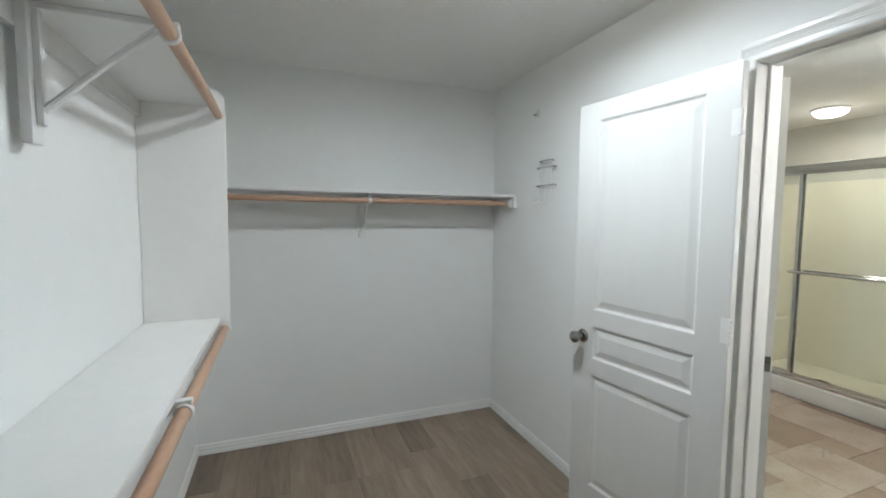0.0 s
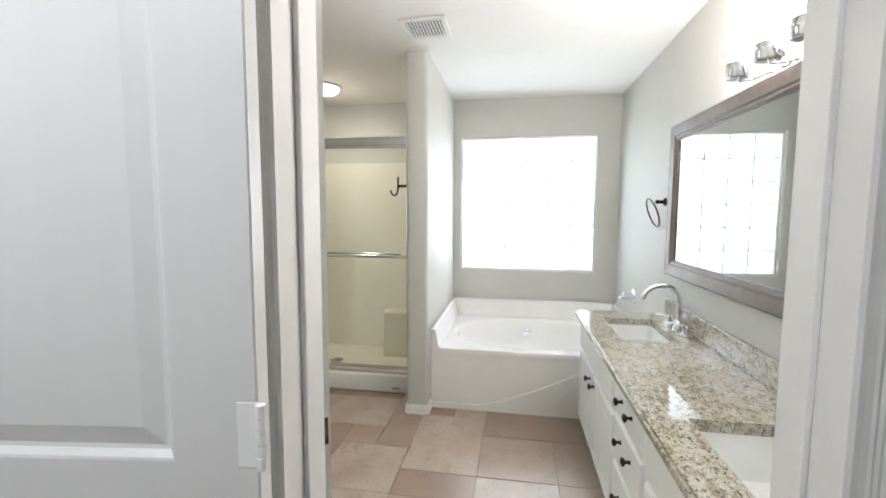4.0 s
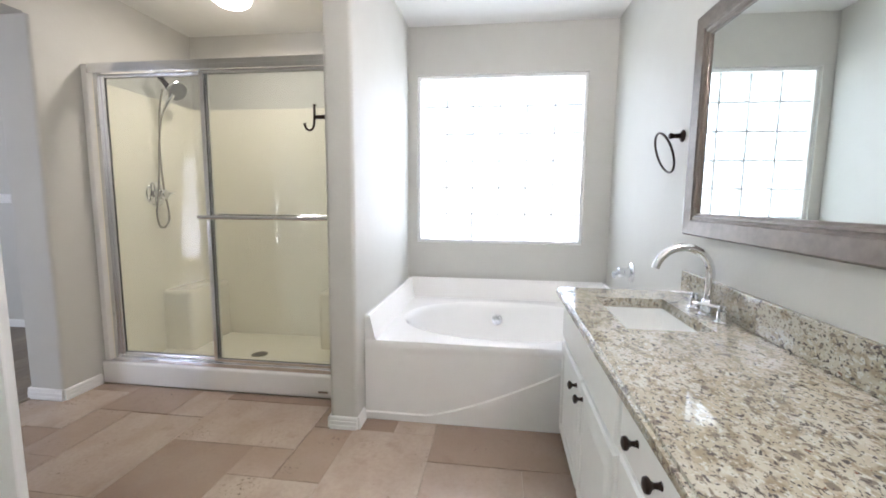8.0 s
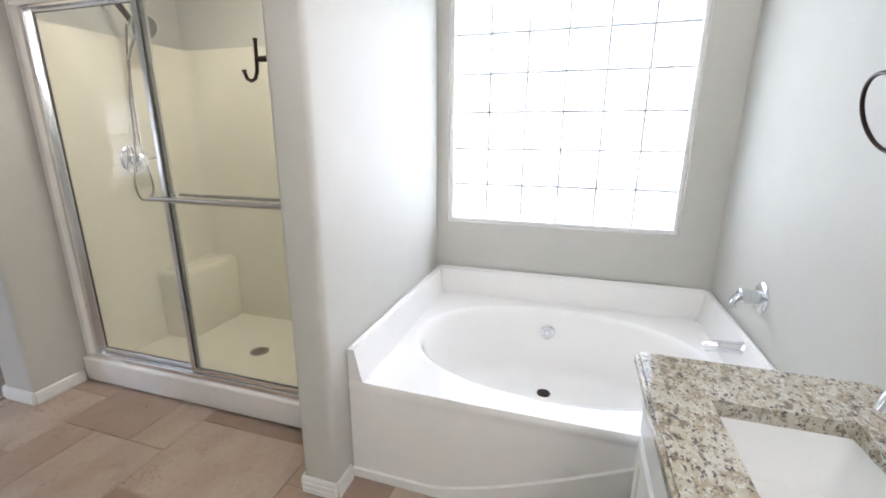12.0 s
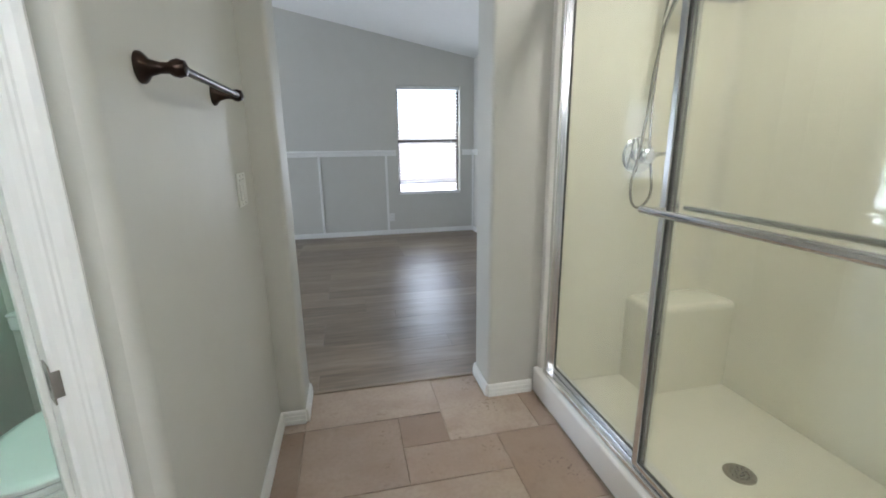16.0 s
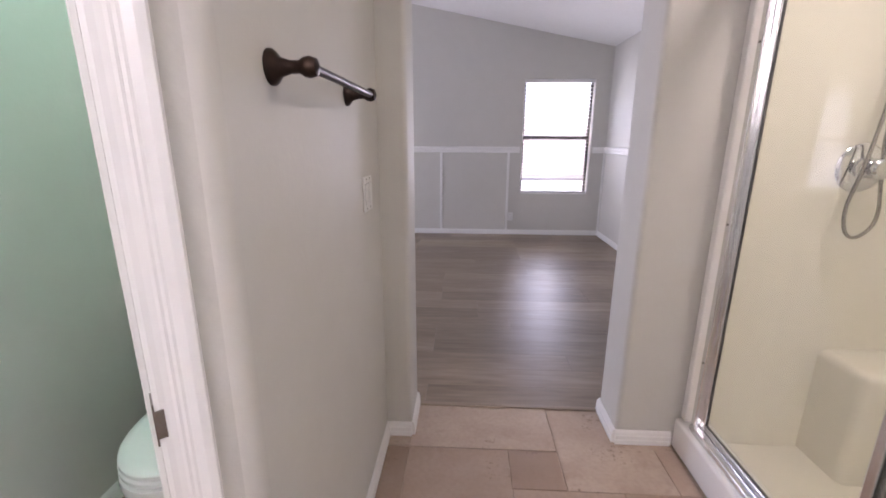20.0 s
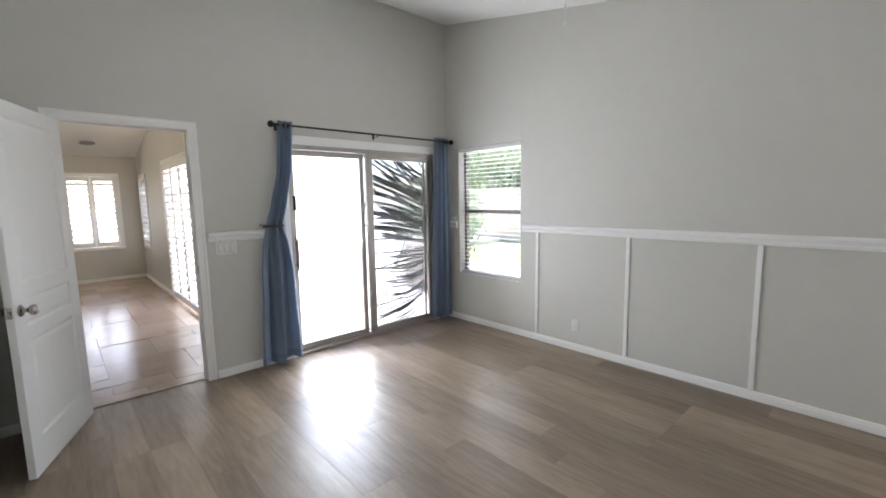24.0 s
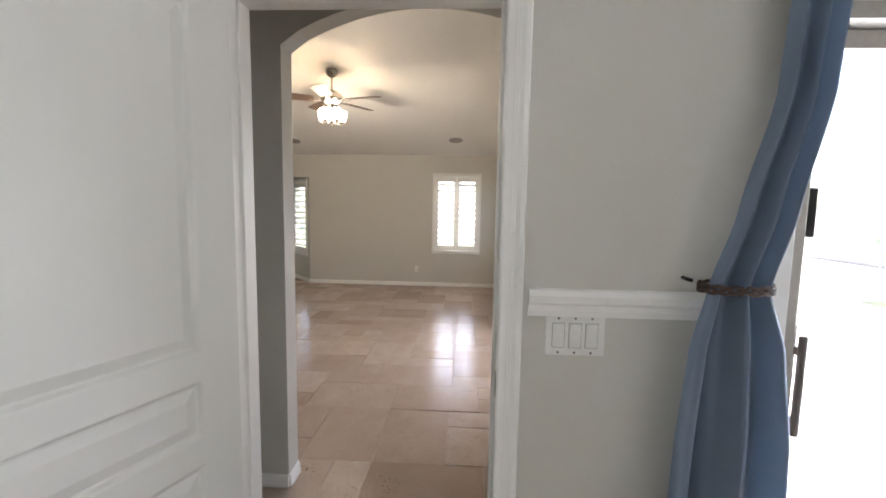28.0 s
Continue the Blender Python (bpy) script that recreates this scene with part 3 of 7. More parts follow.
# closet doorway
jamb((1.92, 1.862), (1.92, 1.088), 2.045, 0.13, 0.05)
casing("trim_closet_door", (1.92, 1.850), (1.92, 1.100), 2.033)
# toilet doorway in the diagonal wall
DG = (DIAG_B - DIAG_A).normalized()
TJ0, TJ1 = DIAG_A + DG * 0.113, DIAG_A + DG * 0.829
jamb(TJ1, TJ0, 2.045, 0.125, 0.05)
casing("trim_toilet_door", TJ1 - DG * 0.012, TJ0 + DG * 0.012, 2.033)
TIN = Vector((DG.y, -DG.x)) * 0.125
casing("trim_toilet_door_inside", TJ0 + DG * 0.012 + TIN, TJ1 - DG * 0.012 + TIN, 2.033)
# hall doorway
jamb((0, 4.555), (0, 5.345), 2.045, 0.12, 0.05)
casing("trim_hall_door", (0, 4.567), (0, 5.333), 2.033)
casing("trim_hall_door_living", (-0.12, 5.333), (-0.12, 4.567), 2.033)
# head and side casing of the sliding door
for name, lo, hi in (("trim", (0.0, 6.05, 1.985), (0.018, 7.91, 2.065)), ("trim", (0, 6.05, 0), (0.018, 6.105, 1.985)), ("trim", (0, 7.855, 0), (0.018, 7.91, 1.985))):
    setting(boxed(name, lo, hi, TRIM, bevel=0.003), "white flat casing of the sliding door", "trim")
# strike plates
p = TJ0 + DG * 0.0135
m = Matrix.Translation((p.x, p.y, 0.91)) @ Matrix.Rotation(math.atan2(DG.y, DG.x), 4, "Z")
bm = B()
for lo, hi in (((-0.001, -0.022, -0.033), (0.0015, -0.010, 0.033)), ((-0.001, 0.002, -0.033), (0.0015, 0.014, 0.033)), ((-0.001, -0.010, -0.033), (0.0015, 0.002, -0.014)), ((-0.001, -0.010, 0.016), (0.0015, 0.002, 0.033)),
               ((-0.012, 0.0125, -0.022), (0.0015, 0.0145, 0.022))):
    box(bm, lo, hi, 0.0005, m)
setting(part("strike_plate", bm, NICKEL), "satin nickel strike plate", "trim")
setting(boxed("strike_plate", (1.935, 1.1115, 0.89), (1.965, 1.1135, 0.96), NICKEL, bevel=0.0006), "satin nickel strike plate", "trim")
setting(boxed("strike_plate", (-0.042, 5.3315, 0.90), (-0.012, 5.3335, 0.97), NICKEL, bevel=0.0006), "satin nickel strike plate", "trim")
# threshold between tile and planks
setting(boxed("threshold", (3.268, 4.076, -0.003), (4.157, 4.10, 0.008), PLANK, bevel=0.003), "narrow vinyl threshold strip", "threshold")
setting(boxed("threshold", (-0.10, 4.57, -0.003), (-0.06, 5.33, 0.008), PLANK, bevel=0.003), "narrow vinyl threshold strip", "threshold")


# ---- doors ----
def knob(parent, m, mat, rose=0.032):
    """Round door knob with its rose, z outwards."""
    bm = B()
    lathe(bm, [(rose, 0), (rose, 0.004), (rose * 0.85, 0.009), (0.013, 0.012), (0.011, 0.030), (0.016, 0.036), (0.026, 0.044), (0.029, 0.054), (0.027, 0.064), (0.018, 0.071), (0.004, 0.0735)], m)
    return part("door_knob", bm, mat, parent, "round satin metal knob", True)


def door(name, x, y, turn, width, label, height=2.025, hinges=(), sides=(1, -1)):
    """Three-panel moulded door, hinged at its origin, leaf along its x."""
    d = thing(name, label, "door")
    t = 0.035
    st = 0.115
    panels = [(st, width - st, 1.06, 1.945), (st, width - st, 0.825, 0.985), (st, width - st, 0.20, 0.75)]
    bm = B()
    grid(bm, width, 0.008, height, panels, t, -t / 2)
    es = [e for e in bm.edges if e.is_manifold and e.calc_face_angle(0) > 1 and all(v.co.x < 1e-4 or v.co.x > width - 1e-4 or v.co.z > height - 1e-4 for v in e.verts)]
    bmesh.ops.bevel(bm, geom=es, offset=0.002, segments=2, affect="EDGES")
    part("leaf", bm, DOORW, d)
    for u0, u1, z0, z1 in panels:
        bm = B()
        for s in (-1, 1):
            rings = []
            for inset, depth in ((0, 0.0), (0.004, 0.001), (0.012, 0.009), (0.018, 0.010), (0.046, 0.003), (0.052, 0.003)):
                yy = s * (t / 2 - depth)
                rings.append([bm.verts.new(p) for p in ((u0 + inset, yy, z0 + inset), (u1 - inset, yy, z0 + inset), (u1 - inset, yy, z1 - inset), (u0 + inset, yy, z1 - inset))])
            for r, q in zip(rings, rings[1:]):
                for i in range(4):
                    bm.faces.new((r[i], r[(i + 1) % 4], q[(i + 1) % 4], q[i]))
            bm.faces.new(rings[-1])
        part("panel", bm, DOORW, d)
    for s in sides:
        knob(d, pose(width - 0.062, s * t / 2, 0.925, -90 * s), NICKEL)
    bm = B()
    box(bm, (width - 0.001, -0.012, 0.895), (width + 0.001, 0.012, 0.955), 0.0005)
    box(bm, (width, -0.006, 0.915), (width + 0.010, 0.006, 0.935), 0.002)
    part("latch", bm, NICKEL, d, "satin nickel latch plate")
    for hz in hinges:
        bm = B()
        for k in range(5):
            lathe(bm, [(0.0065, 0), (0.0065, 0.0168)], pose(-0.006, hinges[hz] * (t / 2 + 0.004), hz - 0.045 + k * 0.018), 12)
        box(bm, (-0.004, hinges[hz] * (t / 2) - 0.001, hz - 0.045), (0.028, hinges[hz] * (t / 2) + 0.0015, hz + 0.045), 0.0006)
        part("hinge", bm, TRIM, d, "white painted butt hinge")
    d.matrix_basis = pose(x, y, 0, 0, 0, turn)
    return d


TH = TJ1 - DG * 0.012
TH = TH + Vector((-DG.y, DG.x)) * 0.036
door("closet_door", 1.850, 1.842, 97.5, 0.715, "white three-panel door standing open against the closet wall", hinges={1.82: 1, 1.10: 1, 0.25: 1})
door("toilet_door", TH.x, TH.y, 220.4, 0.52, "white three-panel toilet door swung wide open", hinges={1.82: -1, 1.06: -1, 0.25: -1}, sides=())
door("hall_door", 0.022, 4.575, -21, 0.775, "white three-panel bedroom door standing open", hinges={1.82: -1, 1.06: -1, 0.25: -1})

bc = thing("door_catch", "small dark ball catch under the closet door head", "door catch", (1.955, 1.435, 2.03))
bm = B()
box(bm, (1.94, 1.42, 2.0285), (1.97, 1.45, 2.033), 0.001)
part("plate", bm, NICKEL, bc)
bm = B()
lathe(bm, [(0.003, 0.0), (0.003, -0.014), (0.0045, -0.016), (0.0045, -0.022), (0.002, -0.025)], pose(1.955, 1.435, 2.029), 12)
part("stem", bm, BLACK, bc, smooth=True)

# ---- bathroom ----
def granite():
    m = bpy.data.materials.new("granite_speckled")
    m.use_nodes = True
    n, k = m.node_tree.nodes, m.node_tree.links
    p = n["Principled BSDF"]
    p.inputs["Roughness"].default_value = 0.04
    p.inputs["Coat Weight"].default_value = 0.25
    tc, mp = n.new("ShaderNodeTexCoord"), n.new("ShaderNodeMapping")
    mp.inputs["Rotation"].default_value = (0.15, 0.2, 0.35)
    mp.inputs["Scale"].default_value = (1.4, 1.95, 1.95)
    k.new(tc.outputs["Object"], mp.inputs["Vector"])
    warp, add = n.new("ShaderNodeTexNoise"), n.new("ShaderNodeMixRGB")
    warp.inputs["Scale"].default_value = 24
    add.blend_type, add.inputs["Fac"].default_value = "LINEAR_LIGHT", 0.014
    k.new(mp.outputs[0], warp.inputs["Vector"])
    k.new(mp.outputs[0], add.inputs["Color1"])
    k.new(warp.outputs["Color"], add.inputs["Color2"])
    last = None
    base = n.new("ShaderNodeRGB")
    base.outputs[0].default_value = (0.415, 0.375, 0.285, 1)
    last = base.outputs[0]
    for scale, lo, hi, col in ((7, 0.46, 0.62, (0.49, 0.455, 0.375, 1)), (16, 0.50, 0.62, (0.285, 0.238, 0.165, 1)), (55, 0.55, 0.63, (0.53, 0.515, 0.45, 1)), (30, 0.585, 0.65, (0.20, 0.17, 0.135, 1)), (46, 0.60, 0.65, (0.095, 0.083, 0.075, 1)), (85, 0.60, 0.66, (0.07, 0.062, 0.058, 1)), (40, 0.69, 0.73, (0.16, 0.075, 0.045, 1))):
        t, r, x, off = n.new("ShaderNodeTexNoise"), n.new("ShaderNodeMapRange"), n.new("ShaderNodeMix"), n.new("ShaderNodeVectorMath")
        off.inputs[1].default_value = (scale * 1.7, scale * 0.3, hi * 10)
        k.new(add.outputs[0], off.inputs[0])
        k.new(off.outputs[0], t.inputs["Vector"])
        t.inputs["Scale"].default_value, t.inputs["Detail"].default_value = scale, 3
        r.inputs["From Min"].default_value, r.inputs["From Max"].default_value = lo, hi
        k.new(t.outputs["Fac"], r.inputs["Value"])
        x.data_type = "RGBA"
        x.inputs["B"].default_value = col
        k.new(r.outputs["Result"], x.inputs["Factor"])
        k.new(last, x.inputs["A"])
        last = x.outputs["Result"]
    k.new(last, p.inputs["Base Color"])
    return m


GRANITE = granite()


def bathtub():
    tub = thing("bathtub", "white acrylic garden tub set into a window alcove", "bathtub", (4.8, 1.33, 0))
    X0, X1, Y0, Y1, DZ, RZ = 4.235, 5.356, 0.589, 2.076, 0.435, 0.58
    CX, CY, RX, RY = 4.765, 1.335, 0.435, 0.635
    # deck with oval basin, one skin
    bm = B()
    N = 64

    def rim(i):
        a = 2 * math.pi * i / N
        c, s = math.cos(a), math.sin(a)
        f = min((X1 - 0.06 - CX) / c if c > 1e-6 else (X0 - CX) / c if c < -1e-6 else 9, (Y1 - 0.045 - CY) / s if s > 1e-6 else (Y0 + 0.045 - CY) / s if s < -1e-6 else 9)
        return CX + c * f, CY + s * f
    rings = [[bm.verts.new((*rim(i), DZ)) for i in range(N)]]
    for k, z in ((1.02, DZ), (1.0, DZ - 0.002), (0.975, DZ - 0.014), (0.955, DZ - 0.04), (0.93, 0.32), (0.90, 0.22), (0.86, 0.15), (0.78, 0.105), (0.62, 0.085), (0.3, 0.078)):
        rings.append([bm.verts.new((CX + RX * k * (abs(math.cos(2 * math.pi * i / N)) ** 0.92) * (1 if math.cos(2 * math.pi * i / N) > 0 else -1), CY + RY * k * math.sin(2 * math.pi * i / N), z)) for i in range(N)])
    for a, b in zip(rings, rings[1:]):
        for i in range(N):
            bm.faces.new((a[i], a[(i + 1) % N], b[(i + 1) % N], b[i]))
    bm.faces.new(rings[-1])
    part("basin", bm, TUB, tub, smooth=True)
    # raised ledge on three sides
    bm = B()
    loop = [(X0 + 0.0, Y1, Y1 - 0.045), ]
    outer = [(X0, Y1), (X1, Y1), (X1, Y0), (X0, Y0)]
    inner = [(X0, Y1 - 0.026), (X1 - 0.032, Y1 - 0.026), (X1 - 0.032, Y0 + 0.026), (X0, Y0 + 0.026)]
    foot = [(X0, Y1 - 0.05), (X1 - 0.066, Y1 - 0.05), (X1 - 0.066, Y0 + 0.05), (X0, Y0 + 0.05)]
    rows = [[bm.verts.new((x, y, z)) for x, y in pts] for pts, z in ((outer, DZ - 0.02), (outer, RZ), (inner, RZ), (foot, DZ + 0.03), ([(x - (0 if i in (0, 3) else 0.012), y + (-0.012 if i < 2 else 0.012)) for i, (x, y) in enumerate(foot)], DZ - 0.002))]
    for r, s in zip(rows, rows[1:]):
        for i in range(3):
            bm.faces.new((r[i], r[i + 1], s[i + 1], s[i]))
    for i in (0, 3):
        bm.faces.new([r[i] for r in rows])
    es = [e for e in bm.edges if all(abs(v.co.z - RZ) < 1e-4 for v in e.verts)]
    bmesh.ops.bevel(bm, geom=es, offset=0.012, segments=4, affect="EDGES")
    part("ledge", bm, TUB, tub, smooth=True)
    # apron with its swept relief line
    bm = B()
    NY, NZ = 56, 27

    def front(i, j):
        y = Y0 + (Y1 - Y0) * i / NY
        u = (y - Y0) / (Y1 - Y0)
        curve = min(0.37, 0.04 + 0.74 * max(0.0, 0.78 - u) ** 1.3)
        z = (curve - 0.003) * j / 7 if j < 8 else curve + 0.003 + (0.437 - curve - 0.003) * (j - 8) / (NZ - 8)
        step = 0.0 if j > 7 else 0.008
        x = X0 - step - 0.010 * math.sin(math.pi * u) * (0.4 + z) - 0.006 * max(0, min(1, (z - 0.39) / 0.02)) + 0.006 * max(0, (z - 0.42) / 0.017) ** 2
        return x, y, z
    vs = [[bm.verts.new(front(i, j)) for j in range(NZ + 1)] for i in range(NY + 1)]
    for i in range(NY):
        for j in range(NZ):
            bm.faces.new((vs[i][j], vs[i + 1][j], vs[i + 1][j + 1], vs[i][j + 1]))
    back = [bm.verts.new((X0 + 0.03, v[NZ].co.y, 0.4365)) for v in vs]
    for i in range(NY):
        bm.faces.new((vs[i][NZ], vs[i + 1][NZ], back[i + 1], back[i]))
    part("apron", bm, TUB, tub, smooth=True)
    bm = B()
    lathe(bm, [(0.038, -0.006), (0.038, 0.006), (0.032, 0.010), (0.020, 0.011), (0.016, 0.020), (0.004, 0.022)], along((5.140, 1.383, 0.318), (4.5, 1.383, 0.42)))
    part("overflow_plate", bm, CHROME, tub, "round chrome overflow plate", True)
    bm = B()
    lathe(bm, [(0.034, 0), (0.034, 0.003), (0.026, 0.005), (0.022, 0.001), (0.008, 0.001)], pose(4.925, 1.373, 0.0805))
    part("drain", bm, BRONZE, tub, "round dark drain", True)
    return tub


bathtub()

# tub valve and spout on the south wall
v = thing("tub_valve", "chrome single-lever tub valve on the grey wall", "faucet", (4.78, 0.585, 0.75))
bm = B()
lathe(bm, [(0.062, 0), (0.062, 0.004), (0.055, 0.010), (0.028, 0.013), (0.026, 0.045), (0.030, 0.048), (0.030, 0.075), (0.024, 0.080)], along((4.78, 0.585, 0.75), (4.78, 1, 0.75)))
part("escutcheon", bm, CHROME, v, smooth=True)
bm = B()
tube(bm, [(4.78, 0.655, 0.75), (4.72, 0.70, 0.752), (4.68, 0.715, 0.745), (4.665, 0.71, 0.735)], [0.016, 0.013, 0.010, 0.007])
part("lever", bm, CHROME, v, smooth=True)
v = thing("tub_spout", "chrome tub spout over the white tub ledge", "spout", (4.765, 0.62, 0.53))
bm = B()
tube(bm, [(4.765, 0.618, 0.535), (4.765, 0.64, 0.535), (4.765, 0.70, 0.535), (4.765, 0.735, 0.531), (4.765, 0.755, 0.522)], [0.030, 0.025, 0.024, 0.023, 0.020])
part("spout", bm, CHROME, v, smooth=True)


# glass block window
def block_window():
    w = setting(new("window_1"), "square window of wavy glass blocks in white mortar", "window")
    bm = B()
    y0, y1, z0, z1 = 0.775, 2.015, 0.85, 2.095
    for lo, hi in (((5.385, y0, z0), (5.455, y1, z0 + 0.022)), ((5.385, y0, z1 - 0.022), (5.455, y1, z1)), ((5.385, y0, z0 + 0.022), (5.455, y0 + 0.022, z1 - 0.022)), ((5.385, y1 - 0.022, z0 + 0.022), (5.455, y1, z1 - 0.022))):
        box(bm, lo, hi, 0.003)
    part("window_frame", bm, TRIM, w)
    bm = B()
    s = (y1 - y0 - 0.044) / 6
    sz = (z1 - z0 - 0.044) / 6
    for i in range(1, 6):
        box(bm, (5.40, y0 + 0.022 + i * s - 0.0046, z0 + 0.022), (5.45, y0 + 0.022 + i * s + 0.0046, z1 - 0.022))
        box(bm, (5.401, y0 + 0.022, z0 + 0.022 + i * sz - 0.0048), (5.449, y1 - 0.022, z0 + 0.022 + i * sz + 0.0048))
    part("mortar_joints", bm, MORTAR, w)
    mesh = None
    for i in range(6):
        for j in range(6):
            if mesh is None:
                bm = B()
                n = 5
                for face in (0, 1):
                    g = [[bm.verts.new(((0.006 if face == 0 else 0.044) + (0.004 if face else -0.004) * math.sin(math.pi * a / n) ** 0.5 * math.sin(math.pi * b / n) ** 0.5, 0.003 + (s - 0.006) * a / n, 0.003 + (sz - 0.006) * b / n)) for b in range(n + 1)] for a in range(n + 1)]
                    for a in range(n):
                        for b in range(n):
                            bm.faces.new((g[a][b], g[a + 1][b], g[a + 1][b + 1], g[a][b + 1]))
                ob = part("glass_block", bm, BLOCK, w, smooth=True)
                mesh = ob.data
            else:
                ob = new("glass_block", mesh)
                ob.parent = w
            ob.visible_shadow = False
            ob.matrix_basis = Matrix.Translation((5.402, y0 + 0.022 + i * s, z0 + 0.022 + j * sz))


MORTAR = material("block_mortar", (0.72, 0.72, 0.70), 0.8)


def block_glass():
    m = bpy.data.materials.new("wavy_block_glass")
    m.use_nodes = True
    n, k = m.node_tree.nodes, m.node_tree.links
    n.clear()
    o, tl, tr, g, x, x2, f = (n.new(i) for i in ("ShaderNodeOutputMaterial", "ShaderNodeBsdfTranslucent", "ShaderNodeBsdfTransparent", "ShaderNodeBsdfGlossy", "ShaderNodeMixShader", "ShaderNodeMixShader", "ShaderNodeLayerWeight"))
    tl.inputs["Color"].default_value = (0.93, 0.96, 0.97, 1)
    tr.inputs["Color"].default_value = (0.95, 0.97, 0.97, 1)
    g.inputs["Roughness"].default_value = 0.05
    x.inputs["Fac"].default_value = 0.55
    noi, bp, tc = n.new("ShaderNodeTexNoise"), n.new("ShaderNodeBump"), n.new("ShaderNodeTexCoord")
    noi.inputs["Scale"].default_value = 26
    bp.inputs["Distance"].default_value = 0.004
    k.new(tc.outputs["Object"], noi.inputs["Vector"])
    k.new(noi.outputs["Fac"], bp.inputs["Height"])
    k.new(bp.outputs[0], g.inputs["Normal"])
    k.new(tl.outputs[0], x.inputs[1])
    k.new(tr.outputs[0], x.inputs[2])
    gloss_facing(n, k, f, x2)
    k.new(x.outputs[0], x2.inputs[1])
    k.new(g.outputs[0], x2.inputs[2])
    k.new(x2.outputs[0], o.inputs["Surface"])
    return m


BLOCK = block_glass()
block_window()


# shower
def shower():
    s = thing("shower_stall", "cream fibreglass shower stall with moulded seats", "shower", (4.9, 3.0, 0))
    X0, X1, Y0, Y1, Z = 4.455, 5.335, 2.240, 3.815, 1.87
    # rounded surround
    bm = B()
    pts, R = [(X0, Y1)], 0.07
    for cx, cy, a0 in ((X1 - R, Y1 - R, 90), (X1 - R, Y0 + R, 0)):
        for i in range(7):
            a = radians(a0 - 15 * i)
            pts.append((cx + R * math.cos(a), cy + R * math.sin(a)))
    pts.append((X0, Y0))
    rows = [[bm.verts.new((x, y, z)) for x, y in pts] for z in (0.05, 1.30, 1.34, Z - 0.02, Z)]
    back = [bm.verts.new((x + (0.022 if x > X1 - 0.05 else 0), y + (0.022 if y > 3 else -0.012), Z)) for x, y in pts]
    for r, q in zip(rows, rows[1:] + [back]):
        for i in range(len(pts) - 1):
            bm.faces.new((r[i], r[i + 1], q[i + 1], q[i]))
    part("surround", bm, CREAM, s, smooth=True)
    # moulded squares on the back panel, each a little pillowed and out of true
    bm = B()
    rt, cell = random.Random(12), 0.121
    for i in range(11):
        for j in range(11):
            y, z = 2.335 + i * cell, 0.52 + j * cell
            ty, tz, h = rt.uniform(-0.003, 0.003), rt.uniform(-0.003, 0.003), cell - 0.003
            rows = []
            for inset, out in ((0, -0.0005), (0.003, 0.0002), (0.010, 0.0006), (0.035, 0.0008)):
                rows.append([bm.verts.new((X1 - out - ty * (a - h / 2) - tz * (c - h / 2), y + a, z + c)) for a, c in ((inset, inset), (h - inset, inset), (h - inset, h - inset), (inset, h - inset))])
            for p, q in zip(rows, rows[1:]):
                for k in range(4):
                    bm.faces.new((p[k], p[(k + 1) % 4], q[(k + 1) % 4], q[k]))
            bm.faces.new(rows[-1])
    part("tile_relief", bm, CREAM, s, smooth=True)
    bm = B()
    box(bm, (4.44, Y0, 0.0), (X1, Y1, 0.055), 0.01)
    part("pan", bm, CREAM, s)
    bm = B()
    box(bm, (4.40, 2.227, 0.0), (4.535, 3.858, 0.142), 0.014, seg=4)
    part("curb", bm, TUB, s, "white glossy shower curb", True)
    for name, y0, y1, h in (("seat", 3.60, Y1, 0.50), ("seat", Y0, 2.70, 0.49)):
        bm = B()
        low = y0 < 3
        box(bm, (5.05 if low else 4.885, y0 - 0.010 * low, -0.06), (X1 + 0.02, y1 + (0.0 if low else 0.03), h), 0.035, seg=6)
        part(name, bm, CREAM, s, smooth=True)
    bm = B()
    lathe(bm, [(0.055, 0), (0.055, 0.003), (0.045, 0.005), (0.03, 0.004), (0.001, 0.004)], pose(4.882, 3.077, 0.055))
    d = part("drain", bm, NICKEL, s, "round perforated metal drain", True)
    bm = B()
    for r, c in ((0.014, 6), (0.030, 12)):
        for i in range(c):
            lathe(bm, [(0.004, 0), (0.004, 0.0012)], pose(4.882 + r * math.cos(6.283 * i / c), 3.077 + r * math.sin(6.283 * i / c), 0.0588), 8)
    part("drain_hole", bm, BLACK, d)
    bm = B()
    box(bm, (4.398, 2.36, 0.035), (4.402, 2.42, 0.047), 0.001)
    part("maker_plate", bm, NICKEL, s, "small grey plate on the curb")
    for y in (2.227, 3.818):
        bm = B()
        box(bm, (4.425, y, 0.142), (4.47, y + 0.04, 1.955), 0.006)
        part("flange", bm, TUB, s, "white moulded flange")


shower()


POLISHED = material("bright_anodised_metal", (0.86, 0.865, 0.88), 0.2, 1.0, second=(0.83, 0.835, 0.85), rough_vary=0.02)
GASKET = material("dark_rubber", (0.07, 0.07, 0.068), 0.6)


